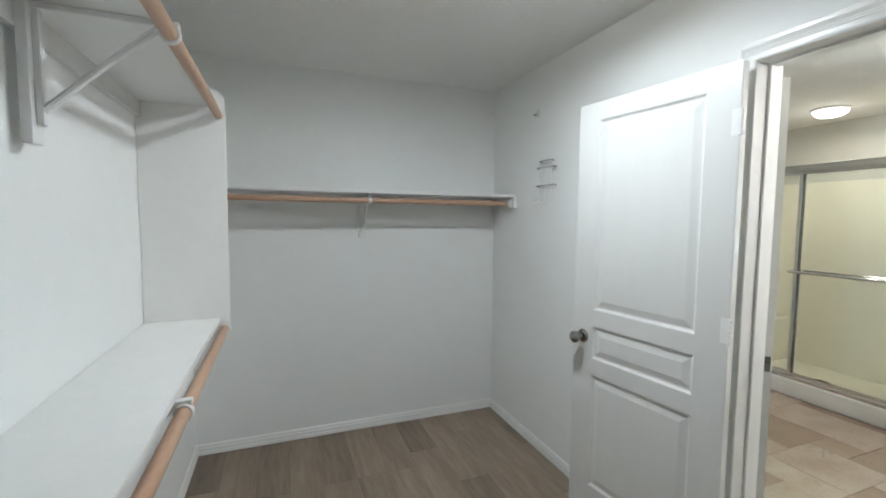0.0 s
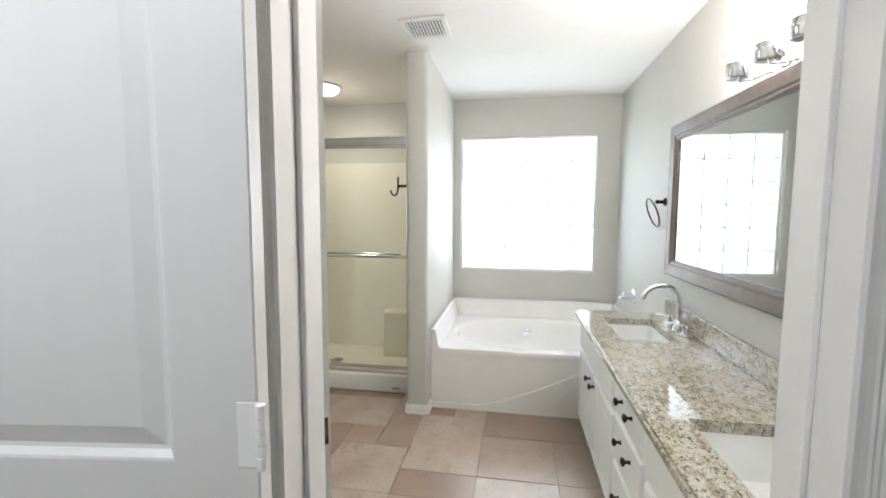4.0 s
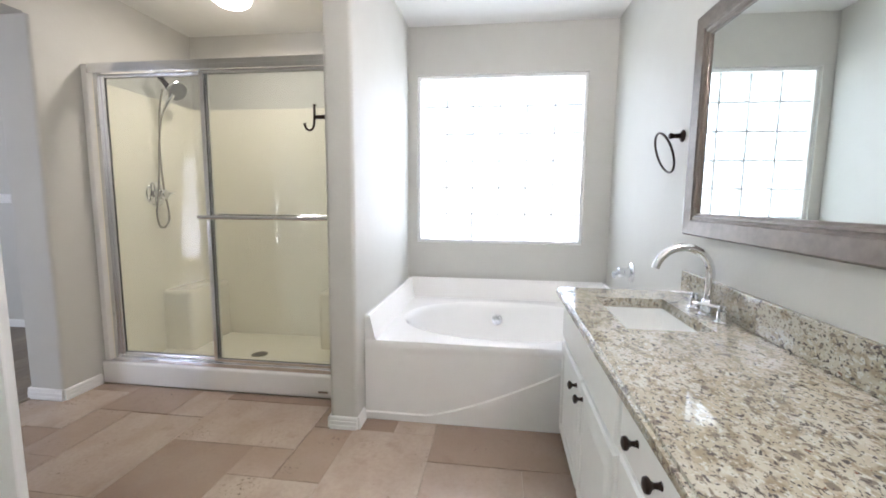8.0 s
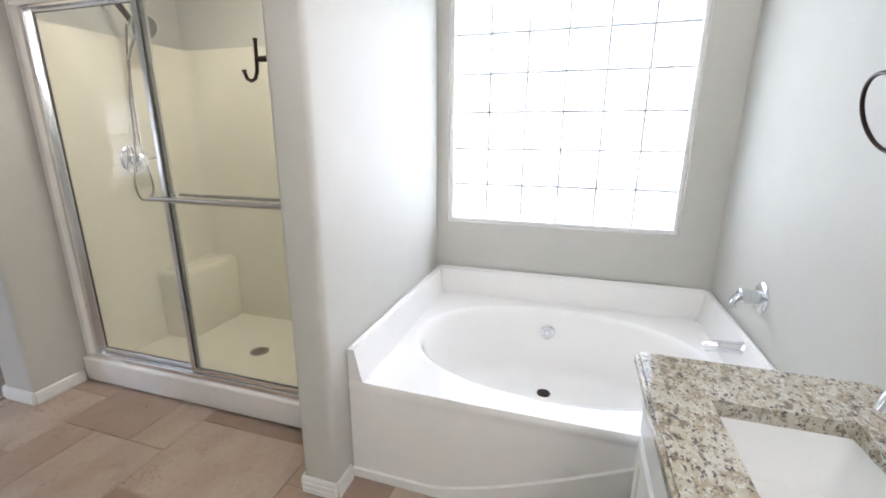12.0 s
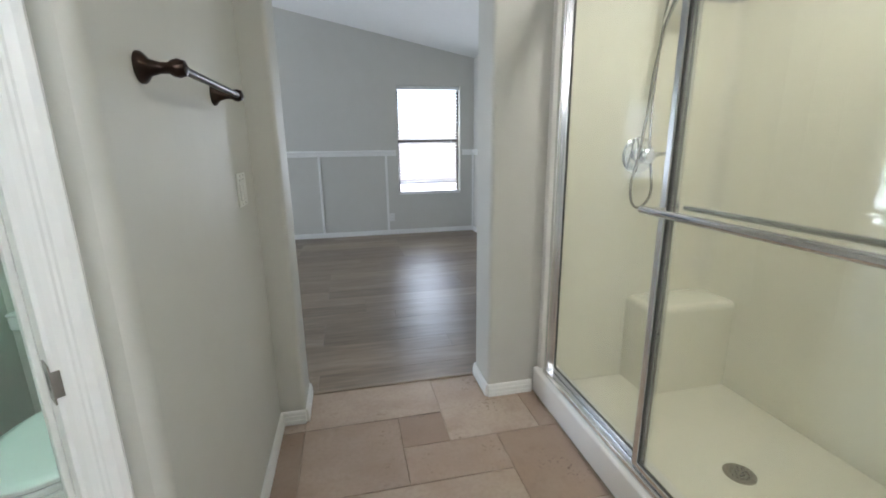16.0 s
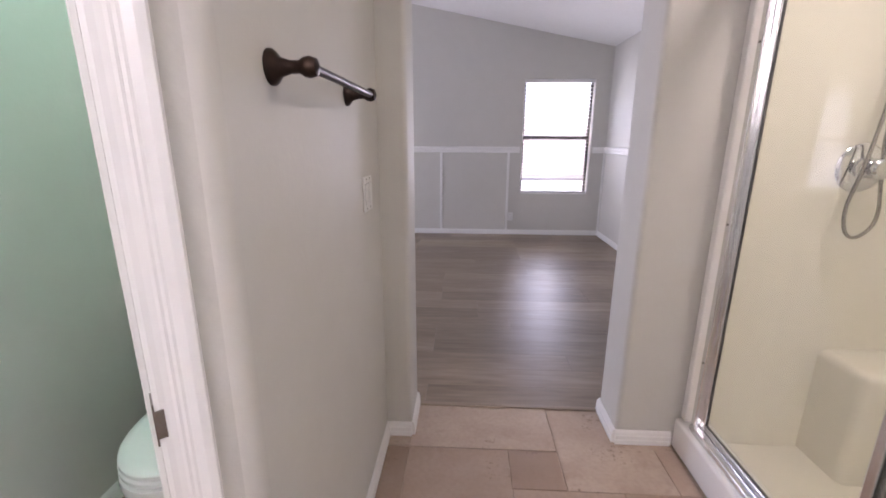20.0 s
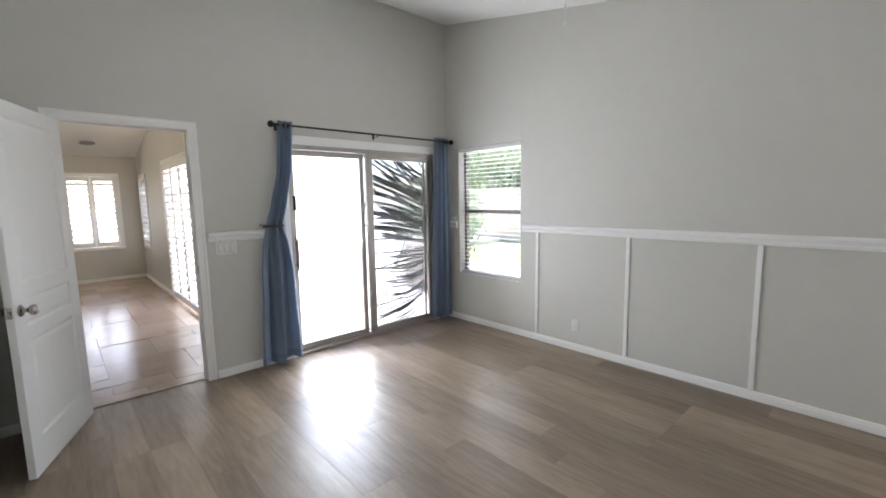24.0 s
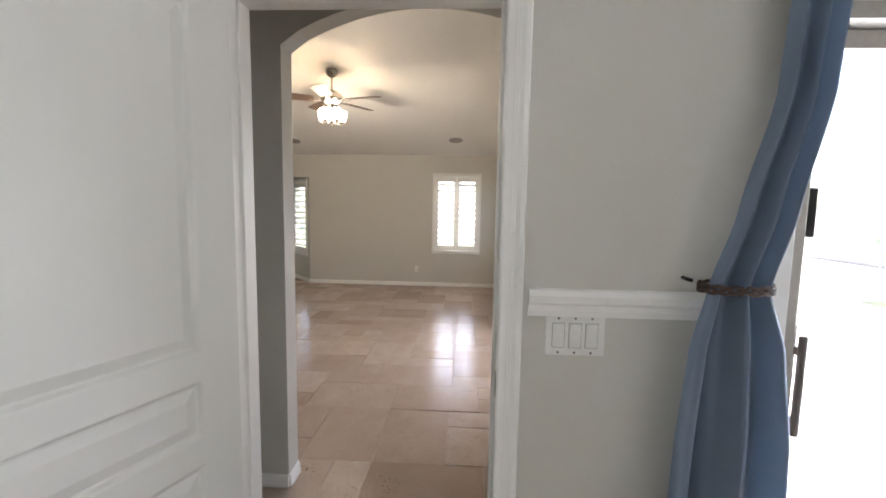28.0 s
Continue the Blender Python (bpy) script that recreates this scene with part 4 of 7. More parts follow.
def shower_door():
    d = thing("shower_door", "chrome-framed sliding glass shower door", "shower door", (4.44, 3.0, 0.142))
    X = 4.425
    def bar(name, lo, hi, bev=0.004, mat=None, parent=None):
        bm = B()
        box(bm, lo, hi, bev)
        return part(name, bm, mat or POLISHED, parent or d)
    bar("header", (X - 0.012, 2.228, 1.905), (X + 0.045, 3.80, 1.955))
    bar("header_lip", (X - 0.018, 2.228, 1.897), (X - 0.010, 3.80, 1.925), 0.002)
    bar("bottom_track", (X - 0.008, 2.255, 0.142), (X + 0.045, 3.775, 0.172))
    bar("wall_jamb", (X, 3.752, 0.172), (X + 0.035, 3.78, 1.905))
    bar("wall_jamb", (X, 2.255, 0.172), (X + 0.035, 2.28, 1.905))
    for (y0, y1, xo, nm) in ((3.06, 3.752, 0.022, "fixed_panel"), (2.28, 3.10, 0.002, "sliding_panel")):
        p = bar(nm, (X + xo, y1 - 0.026, 0.175), (X + xo + 0.018, y1, 1.90))
        bar("stile", (X + xo, y0, 0.175), (X + xo + 0.018, y0 + 0.026, 1.90), parent=p)
        bar("rail", (X + xo, y0 + 0.026, 1.876), (X + xo + 0.018, y1 - 0.026, 1.90), parent=p)
        bar("rail", (X + xo, y0 + 0.026, 0.175), (X + xo + 0.018, y1 - 0.026, 0.199), parent=p)
        bm = B()
        box(bm, (X + xo + 0.007, y0 + 0.024, 0.195), (X + xo + 0.011, y1 - 0.024, 1.88))
        g = part("glass_pane", bm, SCREEN_GLASS, p)
        g.visible_shadow = False
        bm = B()
        for ya in (y0 + 0.026, y1 - 0.0285):
            box(bm, (X + xo + 0.005, ya, 0.2), (X + xo + 0.013, ya + 0.0012, 1.876))
        box(bm, (X + xo + 0.003, y0 + 0.026, 0.199), (X + xo + 0.013, y1 - 0.026, 0.2003))
        box(bm, (X + xo + 0.005, y0 + 0.026, 1.8748), (X + xo + 0.013, y1 - 0.026, 1.876))
        part("gasket", bm, GASKET, p, "thin dark gasket")
    bm = B()
    tube(bm, [(X - 0.045, 2.262, 1.065), (X - 0.045, 3.115, 1.065)], 0.0125, 16)
    t = part("towel_bar", bm, CHROME, d, smooth=True)
    for y in (2.295, 3.087):
        bm = B()
        box(bm, (X - 0.045, y - 0.012, 1.055), (X + 0.004, y + 0.012, 1.075), 0.003)
        part("bar_bracket", bm, CHROME, t)
    bm = B()
    tube(bm, [(X + 0.05, 2.36, 1.075), (X + 0.05, 3.05, 1.075)], 0.009, 12)
    part("inner_bar", bm, CHROME, d, smooth=True)
    for z in (0.45, 1.0, 1.6):
        bm = B()
        lathe(bm, [(0.004, 0), (0.004, 0.002), (0.001, 0.003)], along((X - 0.0005, 3.766, z), (X - 1, 3.766, z)), 10)
        part("screw", bm, NICKEL, d)


shower_door()


FACE = material("spray_face_grey", (0.26, 0.26, 0.25), 0.3)


def shower_set():
    s = thing("shower_fitting", "chrome hand shower with hose and round valve on the cream wall", "shower head", (4.87, 3.81, 1.2))
    bm = B()
    lathe(bm, [(0.085, 0), (0.085, 0.004), (0.076, 0.012), (0.038, 0.016), (0.034, 0.045), (0.030, 0.05)], along((4.87, 3.815, 1.2), (4.87, 3, 1.2)), 32)
    part("valve_plate", bm, CHROME, s, smooth=True)
    bm = B()
    lathe(bm, [(0.030, 0.045), (0.034, 0.05), (0.034, 0.085), (0.026, 0.092)], along((4.87, 3.815, 1.2), (4.87, 3, 1.2)))
    tube(bm, [(4.87, 3.74, 1.2), (4.90, 3.725, 1.205), (4.945, 3.72, 1.21)], [0.014, 0.011, 0.008])
    part("lever", bm, CHROME, s, smooth=True)
    bm = B()
    lathe(bm, [(0.030, 0), (0.028, 0.006), (0.013, 0.012)], along((4.89, 3.858, 2.035), (4.89, 3, 2.035)))
    tube(bm, [(4.89, 3.85, 2.035), (4.888, 3.80, 2.037), (4.882, 3.755, 2.028), (4.88, 3.735, 2.012)], 0.0105)
    part("shower_arm", bm, CHROME, s, smooth=True)
    bm = B()
    tube(bm, [(4.879, 3.745, 2.024), (4.880, 3.728, 2.005), (4.886, 3.70, 1.965), (4.893, 3.672, 1.925), (4.897, 3.662, 1.905)], [0.017, 0.018, 0.016, 0.021, 0.024])
    part("holder", bm, BRONZE, s, "dark metal swivel holder", True)
    aim = along((4.925, 3.64, 1.915), (4.82, 3.16, 1.60))
    bm = B()
    lathe(bm, [(0.014, -0.045), (0.026, -0.036), (0.062, -0.016), (0.074, -0.006), (0.075, 0.002), (0.071, 0.007), (0.062, 0.008)], aim, 32)
    h = part("spray_head", bm, CHROME, s, smooth=True)
    bm = B()
    lathe(bm, [(0.0, 0.0072), (0.063, 0.0078), (0.065, 0.0092), (0.0, 0.0095)], aim, 32)
    part("spray_face", bm, FACE, h, "pale grey spray face", True)
    bm = B()
    for r, c in ((0.0, 1), (0.016, 6), (0.032, 12), (0.046, 18), (0.058, 22)):
        for i in range(c):
            lathe(bm, [(0.0030, 0.0085), (0.0022, 0.0130)], aim @ pose(r * math.cos(6.283 * i / c), r * math.sin(6.283 * i / c), 0), 6)
    part("nozzle", bm, BLACK, h)
    bm = B()
    tube(bm, [(4.905, 3.662, 1.885), (4.886, 3.672, 1.845), (4.878, 3.70, 1.80), (4.882, 3.735, 1.745)], [0.017, 0.014, 0.013, 0.010])
    part("hand_grip", bm, CHROME, s, smooth=True)
    bm = B()
    pts = [(4.882, 3.735, 1.745), (4.885, 3.755, 1.66), (4.872, 3.765, 1.522), (4.862, 3.765, 1.378), (4.83, 3.755, 1.198), (4.802, 3.752, 1.074), (4.814, 3.752, 0.99), (4.853, 3.752, 0.962), (4.90, 3.752, 0.999), (4.914, 3.755, 1.058), (4.896, 3.75, 1.143), (4.885, 3.76, 1.271), (4.892, 3.775, 1.452), (4.903, 3.78, 1.632), (4.905, 3.765, 1.811), (4.893, 3.72, 1.94)]
    fine = []
    for i in range(len(pts) - 1):
        p0, p1, p2, p3 = (Vector(pts[max(0, min(len(pts) - 1, i + k))]) for k in (-1, 0, 1, 2))
        for q in range(6):
            t = q / 6
            fine.append(0.5 * (2 * p1 + (p2 - p0) * t + (2 * p0 - 5 * p1 + 4 * p2 - p3) * t * t + (3 * p1 - p0 - 3 * p2 + p3) * t ** 3))
    tube(bm, fine, [0.0068 if i % 2 else 0.0058 for i in range(len(fine))], 8)
    part("hose", bm, NICKEL, s, "ribbed metal hose")


shower_set()


def hook(m):
    h = thing("robe_hook", "dark bronze double robe hook on the wing wall", "hook")
    bm = B()
    lathe(bm, [(0.019, 0), (0.019, 0.005), (0.010, 0.010), (0.0085, 0.070), (0.004, 0.074)])
    part("base", bm, BRONZE, h, smooth=True)
    bm = B()
    tube(bm, [(0, 0.060, 0.068), (0, 0.050, 0.069), (0, 0.0, 0.070), (0, -0.035, 0.072), (0, -0.056, 0.080), (0, -0.064, 0.096), (0, -0.056, 0.113), (0, -0.036, 0.121), (0, -0.030, 0.122)], [0.008, 0.0055, 0.0065, 0.006, 0.006, 0.006, 0.006, 0.006, 0.009])
    part("prong", bm, BRONZE, h, smooth=True)
    h.matrix_basis = m
    return h


hook(Matrix.Translation((4.165, 2.225, 1.575)) @ Matrix(((-1, 0, 0, 0), (0, 0, 1, 0), (0, 1, 0, 0), (0, 0, 0, 1))))


# vanity
CF = 1.062


def cab_knob(parent, x, z):
    bm = B()
    lathe(bm, [(0.009, 0), (0.007, 0.004), (0.0055, 0.012), (0.008, 0.018), (0.0145, 0.022), (0.016, 0.026), (0.014, 0.031), (0.006, 0.034)], along((x, CF + 0.018, z), (x, 9, z)), 16)
    part("knob", bm, BRONZE, parent, "dark bronze knob", True)


def raised_front(name, x0, x1, z0, z1, parent, flat=False):
    """Cabinet front: slab with an eased edge, and a raised field unless flat."""
    bm = B()
    rings = [(0, 0), (0, 0.012), (0.006, 0.018)] + ([] if flat else [(0.045, 0.018), (0.050, 0.013), (0.056, 0.013), (0.085, 0.0175)])
    rows = [[bm.verts.new((x, CF + o, z)) for x, z in ((x0 + i, z0 + i), (x1 - i, z0 + i), (x1 - i, z1 - i), (x0 + i, z1 - i))] for i, o in rings]
    for r, q in zip(rows, rows[1:]):
        for i in range(4):
            bm.faces.new((r[i], r[(i + 1) % 4], q[(i + 1) % 4], q[i]))
    bm.faces.new(rows[-1])
    bm.faces.new(rows[0][::-1])
    return part(name, bm, CABINET, parent)


def cabinet(label, x0, x1, fronts):
    c = thing("vanity_cabinet", label, "cabinet", ((x0 + x1) / 2, 0.8, 0), "vanity units")
    bm = B()
    for lo, hi in (((x0, CF - 0.018, 0.09), (x1, CF, 0.742)), ((x0, 0.60, 0.09), (x0 + 0.016, CF - 0.018, 0.742)), ((x1 - 0.016, 0.60, 0.09), (x1, CF - 0.018, 0.742)), ((x0 + 0.016, 0.60, 0.09), (x1 - 0.016, CF - 0.018, 0.106))):
        box(bm, lo, hi, 0.001, seg=1)
    part("body", bm, CABINET, c)
    bm = B()
    box(bm, (x0, 0.62, 0.0), (x1, CF - 0.06, 0.09))
    part("toe_kick", bm, CABINET, c)
    for name, a, b, z0, z1, flat, knobs in fronts:
        f = raised_front(name, a, b, z0, z1, c, flat)
        for kx, kz in knobs:
            cab_knob(f, kx, kz)


cabinet("white painted sink cabinet with two raised-panel doors beside the tub", 3.165, 4.105, [("door", 3.65, 4.085, 0.105, 0.535, False, [(3.70, 0.49)]), ("door", 3.185, 3.63, 0.105, 0.535, False, [(3.585, 0.49)]), ("false_front", 3.185, 4.085, 0.56, 0.722, True, [])])
cabinet("white painted drawer cabinet with three drawers", 2.745, 3.163, [("drawer", 2.765, 3.145, 0.585, 0.722, True, [(3.02, 0.665), (2.885, 0.665)]), ("drawer", 2.765, 3.145, 0.385, 0.565, True, [(3.02, 0.50), (2.885, 0.50)]), ("drawer", 2.765, 3.145, 0.105, 0.365, True, [(3.02, 0.27), (2.885, 0.27)])])
cabinet("white painted sink cabinet with two raised-panel doors near the closet", 2.055, 2.743, [("door", 2.41, 2.725, 0.105, 0.535, False, [(2.46, 0.49)]), ("door", 2.075, 2.39, 0.105, 0.535, False, [(2.345, 0.49)]), ("false_front", 2.075, 2.725, 0.56, 0.722, True, [])])

SINKS = [(3.485, 3.928), (2.235, 2.675)]
top = thing("countertop", "polished speckled beige granite vanity counter", "countertop", (3.1, 0.85, 0.742))
bm = B()
grid(bm, 4.125 - 2.053, 0.587, 1.112, [(a - 2.053, b - 2.053, 0.713, 0.978) for a, b in SINKS], 0.038, 0)
bmesh.ops.transform(bm, matrix=Matrix(((1, 0, 0, 2.053), (0, 0, 1, 0), (0, 1, 0, 0.742), (0, 0, 0, 1))), verts=bm.verts)
bmesh.ops.recalc_face_normals(bm, faces=bm.faces)
es = [e for e in bm.edges if e.is_manifold and e.calc_face_angle(0) > 1 and all(v.co.y > 1.1 or v.co.x > 4.12 for v in e.verts)]
bmesh.ops.bevel(bm, geom=es, offset=0.009, segments=4, affect="EDGES")
part("slab", bm, GRANITE, top, smooth=True)
bm = B()
box(bm, (2.053, 0.587, 0.781), (4.03, 0.607, 0.888), 0.003)
part("backsplash", bm, GRANITE, top)


def sink(x0, x1):
    s = thing("sink", "white rectangular undermount ceramic sink in the granite", "sink", ((x0 + x1) / 2, 0.85, 0.62), "vanity sinks")
    bm = B()
    y0, y1 = 0.709, 0.982
    x0, x1 = x0 - 0.004, x1 + 0.004
    rows = []
    for inset, z, r in ((-0.012, 0.7415, 0.03), (0.0, 0.7415, 0.03), (0.002, 0.73, 0.03), (0.012, 0.64, 0.035), (0.025, 0.612, 0.04), (0.06, 0.600, 0.04)):
        ring = []
        for cx, cy, a0 in ((x1 - inset - r, y1 - inset - r, 0), (x0 + inset + r, y1 - inset - r, 90), (x0 + inset + r, y0 + inset + r, 180), (x1 - inset - r, y0 + inset + r, 270)):
            for i in range(6):
                a = radians(a0 + 18 * i)
                ring.append(bm.verts.new((cx + r * math.cos(a), cy + r * math.sin(a), z)))
        rows.append(ring)
    for r, q in zip(rows, rows[1:]):
        for i in range(24):
            bm.faces.new((r[i], r[(i + 1) % 24], q[(i + 1) % 24], q[i]))
    bm.faces.new(rows[-1])
    part("bowl", bm, CERAMIC, s, smooth=True)
    bm = B()
    lathe(bm, [(0.036, 0), (0.036, 0.003), (0.031, 0.005), (0.026, -0.004), (0.024, -0.004), (0.023, 0.010), (0.018, 0.013), (0.001, 0.0135)], pose((x0 + x1) / 2 + 0.026, 0.785, 0.600))
    part("drain_stopper", bm, CHROME, s, "round chrome pop-up drain", True)


for a, b in SINKS:
    sink(a, b)


def faucet(x):
    f = thing("faucet", "chrome gooseneck faucet with two lever handles on the granite", "faucet", (x, 0.67, 0.781), "vanity faucets")
    bm = B()
    lathe(bm, [(0.030, 0), (0.030, 0.006), (0.024, 0.010), (0.022, 0.052), (0.017, 0.058)], pose(x, 0.648, 0.7805), 24)
    part("base", bm, CHROME, f, smooth=True)
    bm = B()
    pts = [(x, 0.648, 0.83), (x, 0.648, 0.925)]
    for i in range(13):
        a = radians(180 - i * 14.2)
        pts.append((x, 0.740 + 0.092 * math.cos(a), 0.928 + 0.092 * math.sin(a)))
    tube(bm, pts, [0.0145] * (len(pts) - 2) + [0.0135, 0.013], 16)
    part("spout", bm, CHROME, f, smooth=True)
    for dx in (-0.1, 0.1):
        bm = B()
        lathe(bm, [(0.027, 0), (0.027, 0.005), (0.021, 0.009), (0.020, 0.042), (0.012, 0.046), (0.011, 0.056), (0.008, 0.058)], pose(x + dx, 0.645, 0.7805), 20)
        tube(bm, [(x + dx - 0.012, 0.66, 0.834), (x + dx, 0.66, 0.834), (x + dx + (0.02 if dx > 0 else 0.03), 0.69, 0.836), (x + dx + (0.03 if dx > 0 else 0.045), 0.725, 0.838)], [0.006, 0.007, 0.006, 0.005], 10)
        part("handle", bm, CHROME, f, smooth=True)


faucet(3.695)
faucet(2.45)

# framed mirror
mir = thing("wall_mirror", "large mirror in a mottled brown metal-look frame above the vanity", "mirror", (3.1, 0.59, 1.04))
bm = B()
MX0, MX1, MZ0, MZ1 = 2.16, 3.985, 1.045, 1.885
rows = []
for o, t in ((0, 0), (0, 0.020), (0.006, 0.026), (0.058, 0.022), (0.062, 0.017), (0.068, 0.017), (0.072, 0.020), (0.078, 0.018), (0.082, 0.012), (0.088, 0.012), (0.090, 0.002)):
    rows.append([bm.verts.new((x, 0.587 + t, z)) for x, z in ((MX0 + o, MZ0 + o), (MX1 - o, MZ0 + o), (MX1 - o, MZ1 - o), (MX0 + o, MZ1 - o))])
for r, q in zip(rows, rows[1:]):
    for i in range(4):
        bm.faces.new((r[i], r[(i + 1) % 4], q[(i + 1) % 4], q[i]))
part("frame", bm, PEWTER, mir)
bm = B()
box(bm, (MX0 + 0.085, 0.5865, MZ0 + 0.085), (MX1 - 0.085, 0.5925, MZ1 - 0.085))
part("mirror_glass", bm, MIRROR, mir)
mir.matrix_basis = Matrix.Translation((MX0, 0.587, 0)) @ Matrix.Rotation(radians(0.75), 4, "Z") @ Matrix.Translation((-MX0, -0.587, 0)) @ mir.matrix_basis

# vanity light bar
vl = thing("vanity_light", "chrome bar with four glowing glass shades above the mirror", "wall lamp", (2.85, 0.585, 1.93))
bm = B()
box(bm, (2.47, 0.587, 1.885), (3.08, 0.612, 1.93), 0.004)
part("back_plate", bm, CHROME, vl)
for x in (2.56, 2.75, 2.94, 3.13):
    bm = B()
    tube(bm, [(min(x, 3.06), 0.61, 1.905), (x, 0.64, 1.895), (x, 0.69, 1.892), (x, 0.69, 1.905)], 0.007, 10)
    part("arm", bm, CHROME, vl, smooth=True)
    bm = B()
    lathe(bm, [(0.020, 0), (0.040, 0.002), (0.043, 0.006), (0.043, 0.058), (0.039, 0.058), (0.037, 0.008), (0.006, 0.008)], pose(x, 0.69, 1.898), 24)
    part("cup", bm, CHROME, vl, smooth=True)
    bm = B()
    lathe(bm, [(0.034, 0.0), (0.037, 0.10), (0.034, 0.104), (0.020, 0.104)], pose(x, 0.69, 1.945), 24)
    g = part("shade", bm, VANITY_GLOW, vl, "glowing white glass shade", True)
    g.visible_shadow = False

# towel ring
tr = thing("towel_ring", "dark bronze towel ring on the grey wall", "towel ring", (4.17, 0.585, 1.467))
bm = B()
lathe(bm, [(0.027, 0), (0.027, 0.004), (0.021, 0.009), (0.011, 0.014), (0.010, 0.04), (0.013, 0.046), (0.014, 0.055), (0.008, 0.060)], along((4.17, 0.585, 1.467), (4.17, 9, 1.467)))
part("post", bm, BRONZE, tr, smooth=True)
bm = B()
tube(bm, [(4.236 + 0.092 * math.sin(a * math.pi / 20), 0.636 + 0.03 * math.cos(a * math.pi / 20), 1.400 + 0.088 * math.cos(a * math.pi / 20)) for a in range(40)], 0.0052, 10, True)
part("ring", bm, BRONZE, tr, smooth=True)


# grey for the strip that draws the shade round each rocker
GAP_SHADE = material("gap_shade_grey", (0.30, 0.29, 0.28), 0.7)


def outlet(x, y, z, turn, label="white duplex outlet with cover plate", name="outlet", kind="duplex", w=0.07):
    o = thing(name, label, "switch" if kind == "rocker" else "outlet")
    bm = B()
    box(bm, (-w / 2, 0, -0.058), (w / 2, 0.006, 0.058), 0.003)
    part("cover_plate", bm, PLASTIC, o)
    if kind == "duplex":
        for dz in (-0.02, 0.02):
            bm = B()
            box(bm, (-0.015, 0.005, dz - 0.013), (0.015, 0.0085, dz + 0.013), 0.005, seg=3)
            r = part("socket", bm, PLASTIC, o)
            bm = B()
            for dx in (-0.006, 0.006):
                box(bm, (dx - 0.001, 0.0082, dz - 0.002), (dx + 0.001, 0.0089, dz + 0.006))
            part("slot", bm, BLACK, r)
    elif kind == "rocker":
        n = round(w / 0.055)
        for i in range(n):
            cx = (i - (n - 1) / 2) * 0.046
            bm = B()
            box(bm, (cx - 0.016, 0.004, -0.034), (cx + 0.016, 0.0105, 0.034), 0.002)
            r = part("rocker", bm, PLASTIC, o)
            bm = B()
            box(bm, (cx - 0.0178, 0.0045, -0.0358), (cx + 0.0178, 0.0064, 0.0358), 0.0003, seg=1)
            part("gap", bm, GAP_SHADE, r, "grey strip coloured as the shade round the rocker")
            for dz in (-0.049, 0.049):
                bm = B()
                lathe(bm, [(0.0036, 0.0), (0.0034, 0.0010), (0.001, 0.0014)], along((cx, 0.0058, dz), (cx, 1, dz)), 10)
                part("screw", bm, NICKEL, o, "small steel screw")
    o.matrix_basis = pose(x, y, z, 0, 0, turn)
    return o


outlet(4.073, 0.585, 1.137, 0)

# ceiling vent and dome lamp
cv = thing("ceiling_vent", "white square exhaust fan grille on the bathroom ceiling", "vent", (3.78, 2.02, 2.44))
bm = B()
for lo, hi in (((3.65, 1.89, 2.428), (3.91, 1.92, 2.4395)), ((3.65, 2.12, 2.428), (3.91, 2.15, 2.4395)), ((3.65, 1.92, 2.428), (3.68, 2.12, 2.4395)), ((3.88, 1.92, 2.428), (3.91, 2.12, 2.4395))):
    box(bm, lo, hi, 0.003)
part("frame", bm, PLASTIC, cv)
bm = B()
box(bm, (3.68, 1.92, 2.4355), (3.88, 2.12, 2.4392))
part("backing", bm, BLACK, cv)
for i in range(11):
    bm = B()
    box(bm, (3.68, 1.926 + i * 0.018, 2.429), (3.88, 1.936 + i * 0.018, 2.436), 0.001, seg=1)
    part("slat", bm, PLASTIC, cv)
dl = thing("dome_light", "round glowing dome ceiling light above the shower", "ceiling light", (4.74, 3.08, 2.44))
bm = B()
lathe(bm, [(0.135, 0.0), (0.135, -0.012), (0.125, -0.020), (0.118, -0.020)], pose(4.74, 3.08, 2.4395), 36)
part("ring", bm, PLASTIC, dl, smooth=True)
bm = B()
lathe(bm, [(0.120, -0.018), (0.112, -0.040), (0.085, -0.060), (0.045, -0.070), (0.004, -0.072)], pose(4.74, 3.08, 2.4395), 36)
part("diffuser", bm, LAMP_WHITE, dl, "glowing warm white diffuser", True).visible_shadow = False


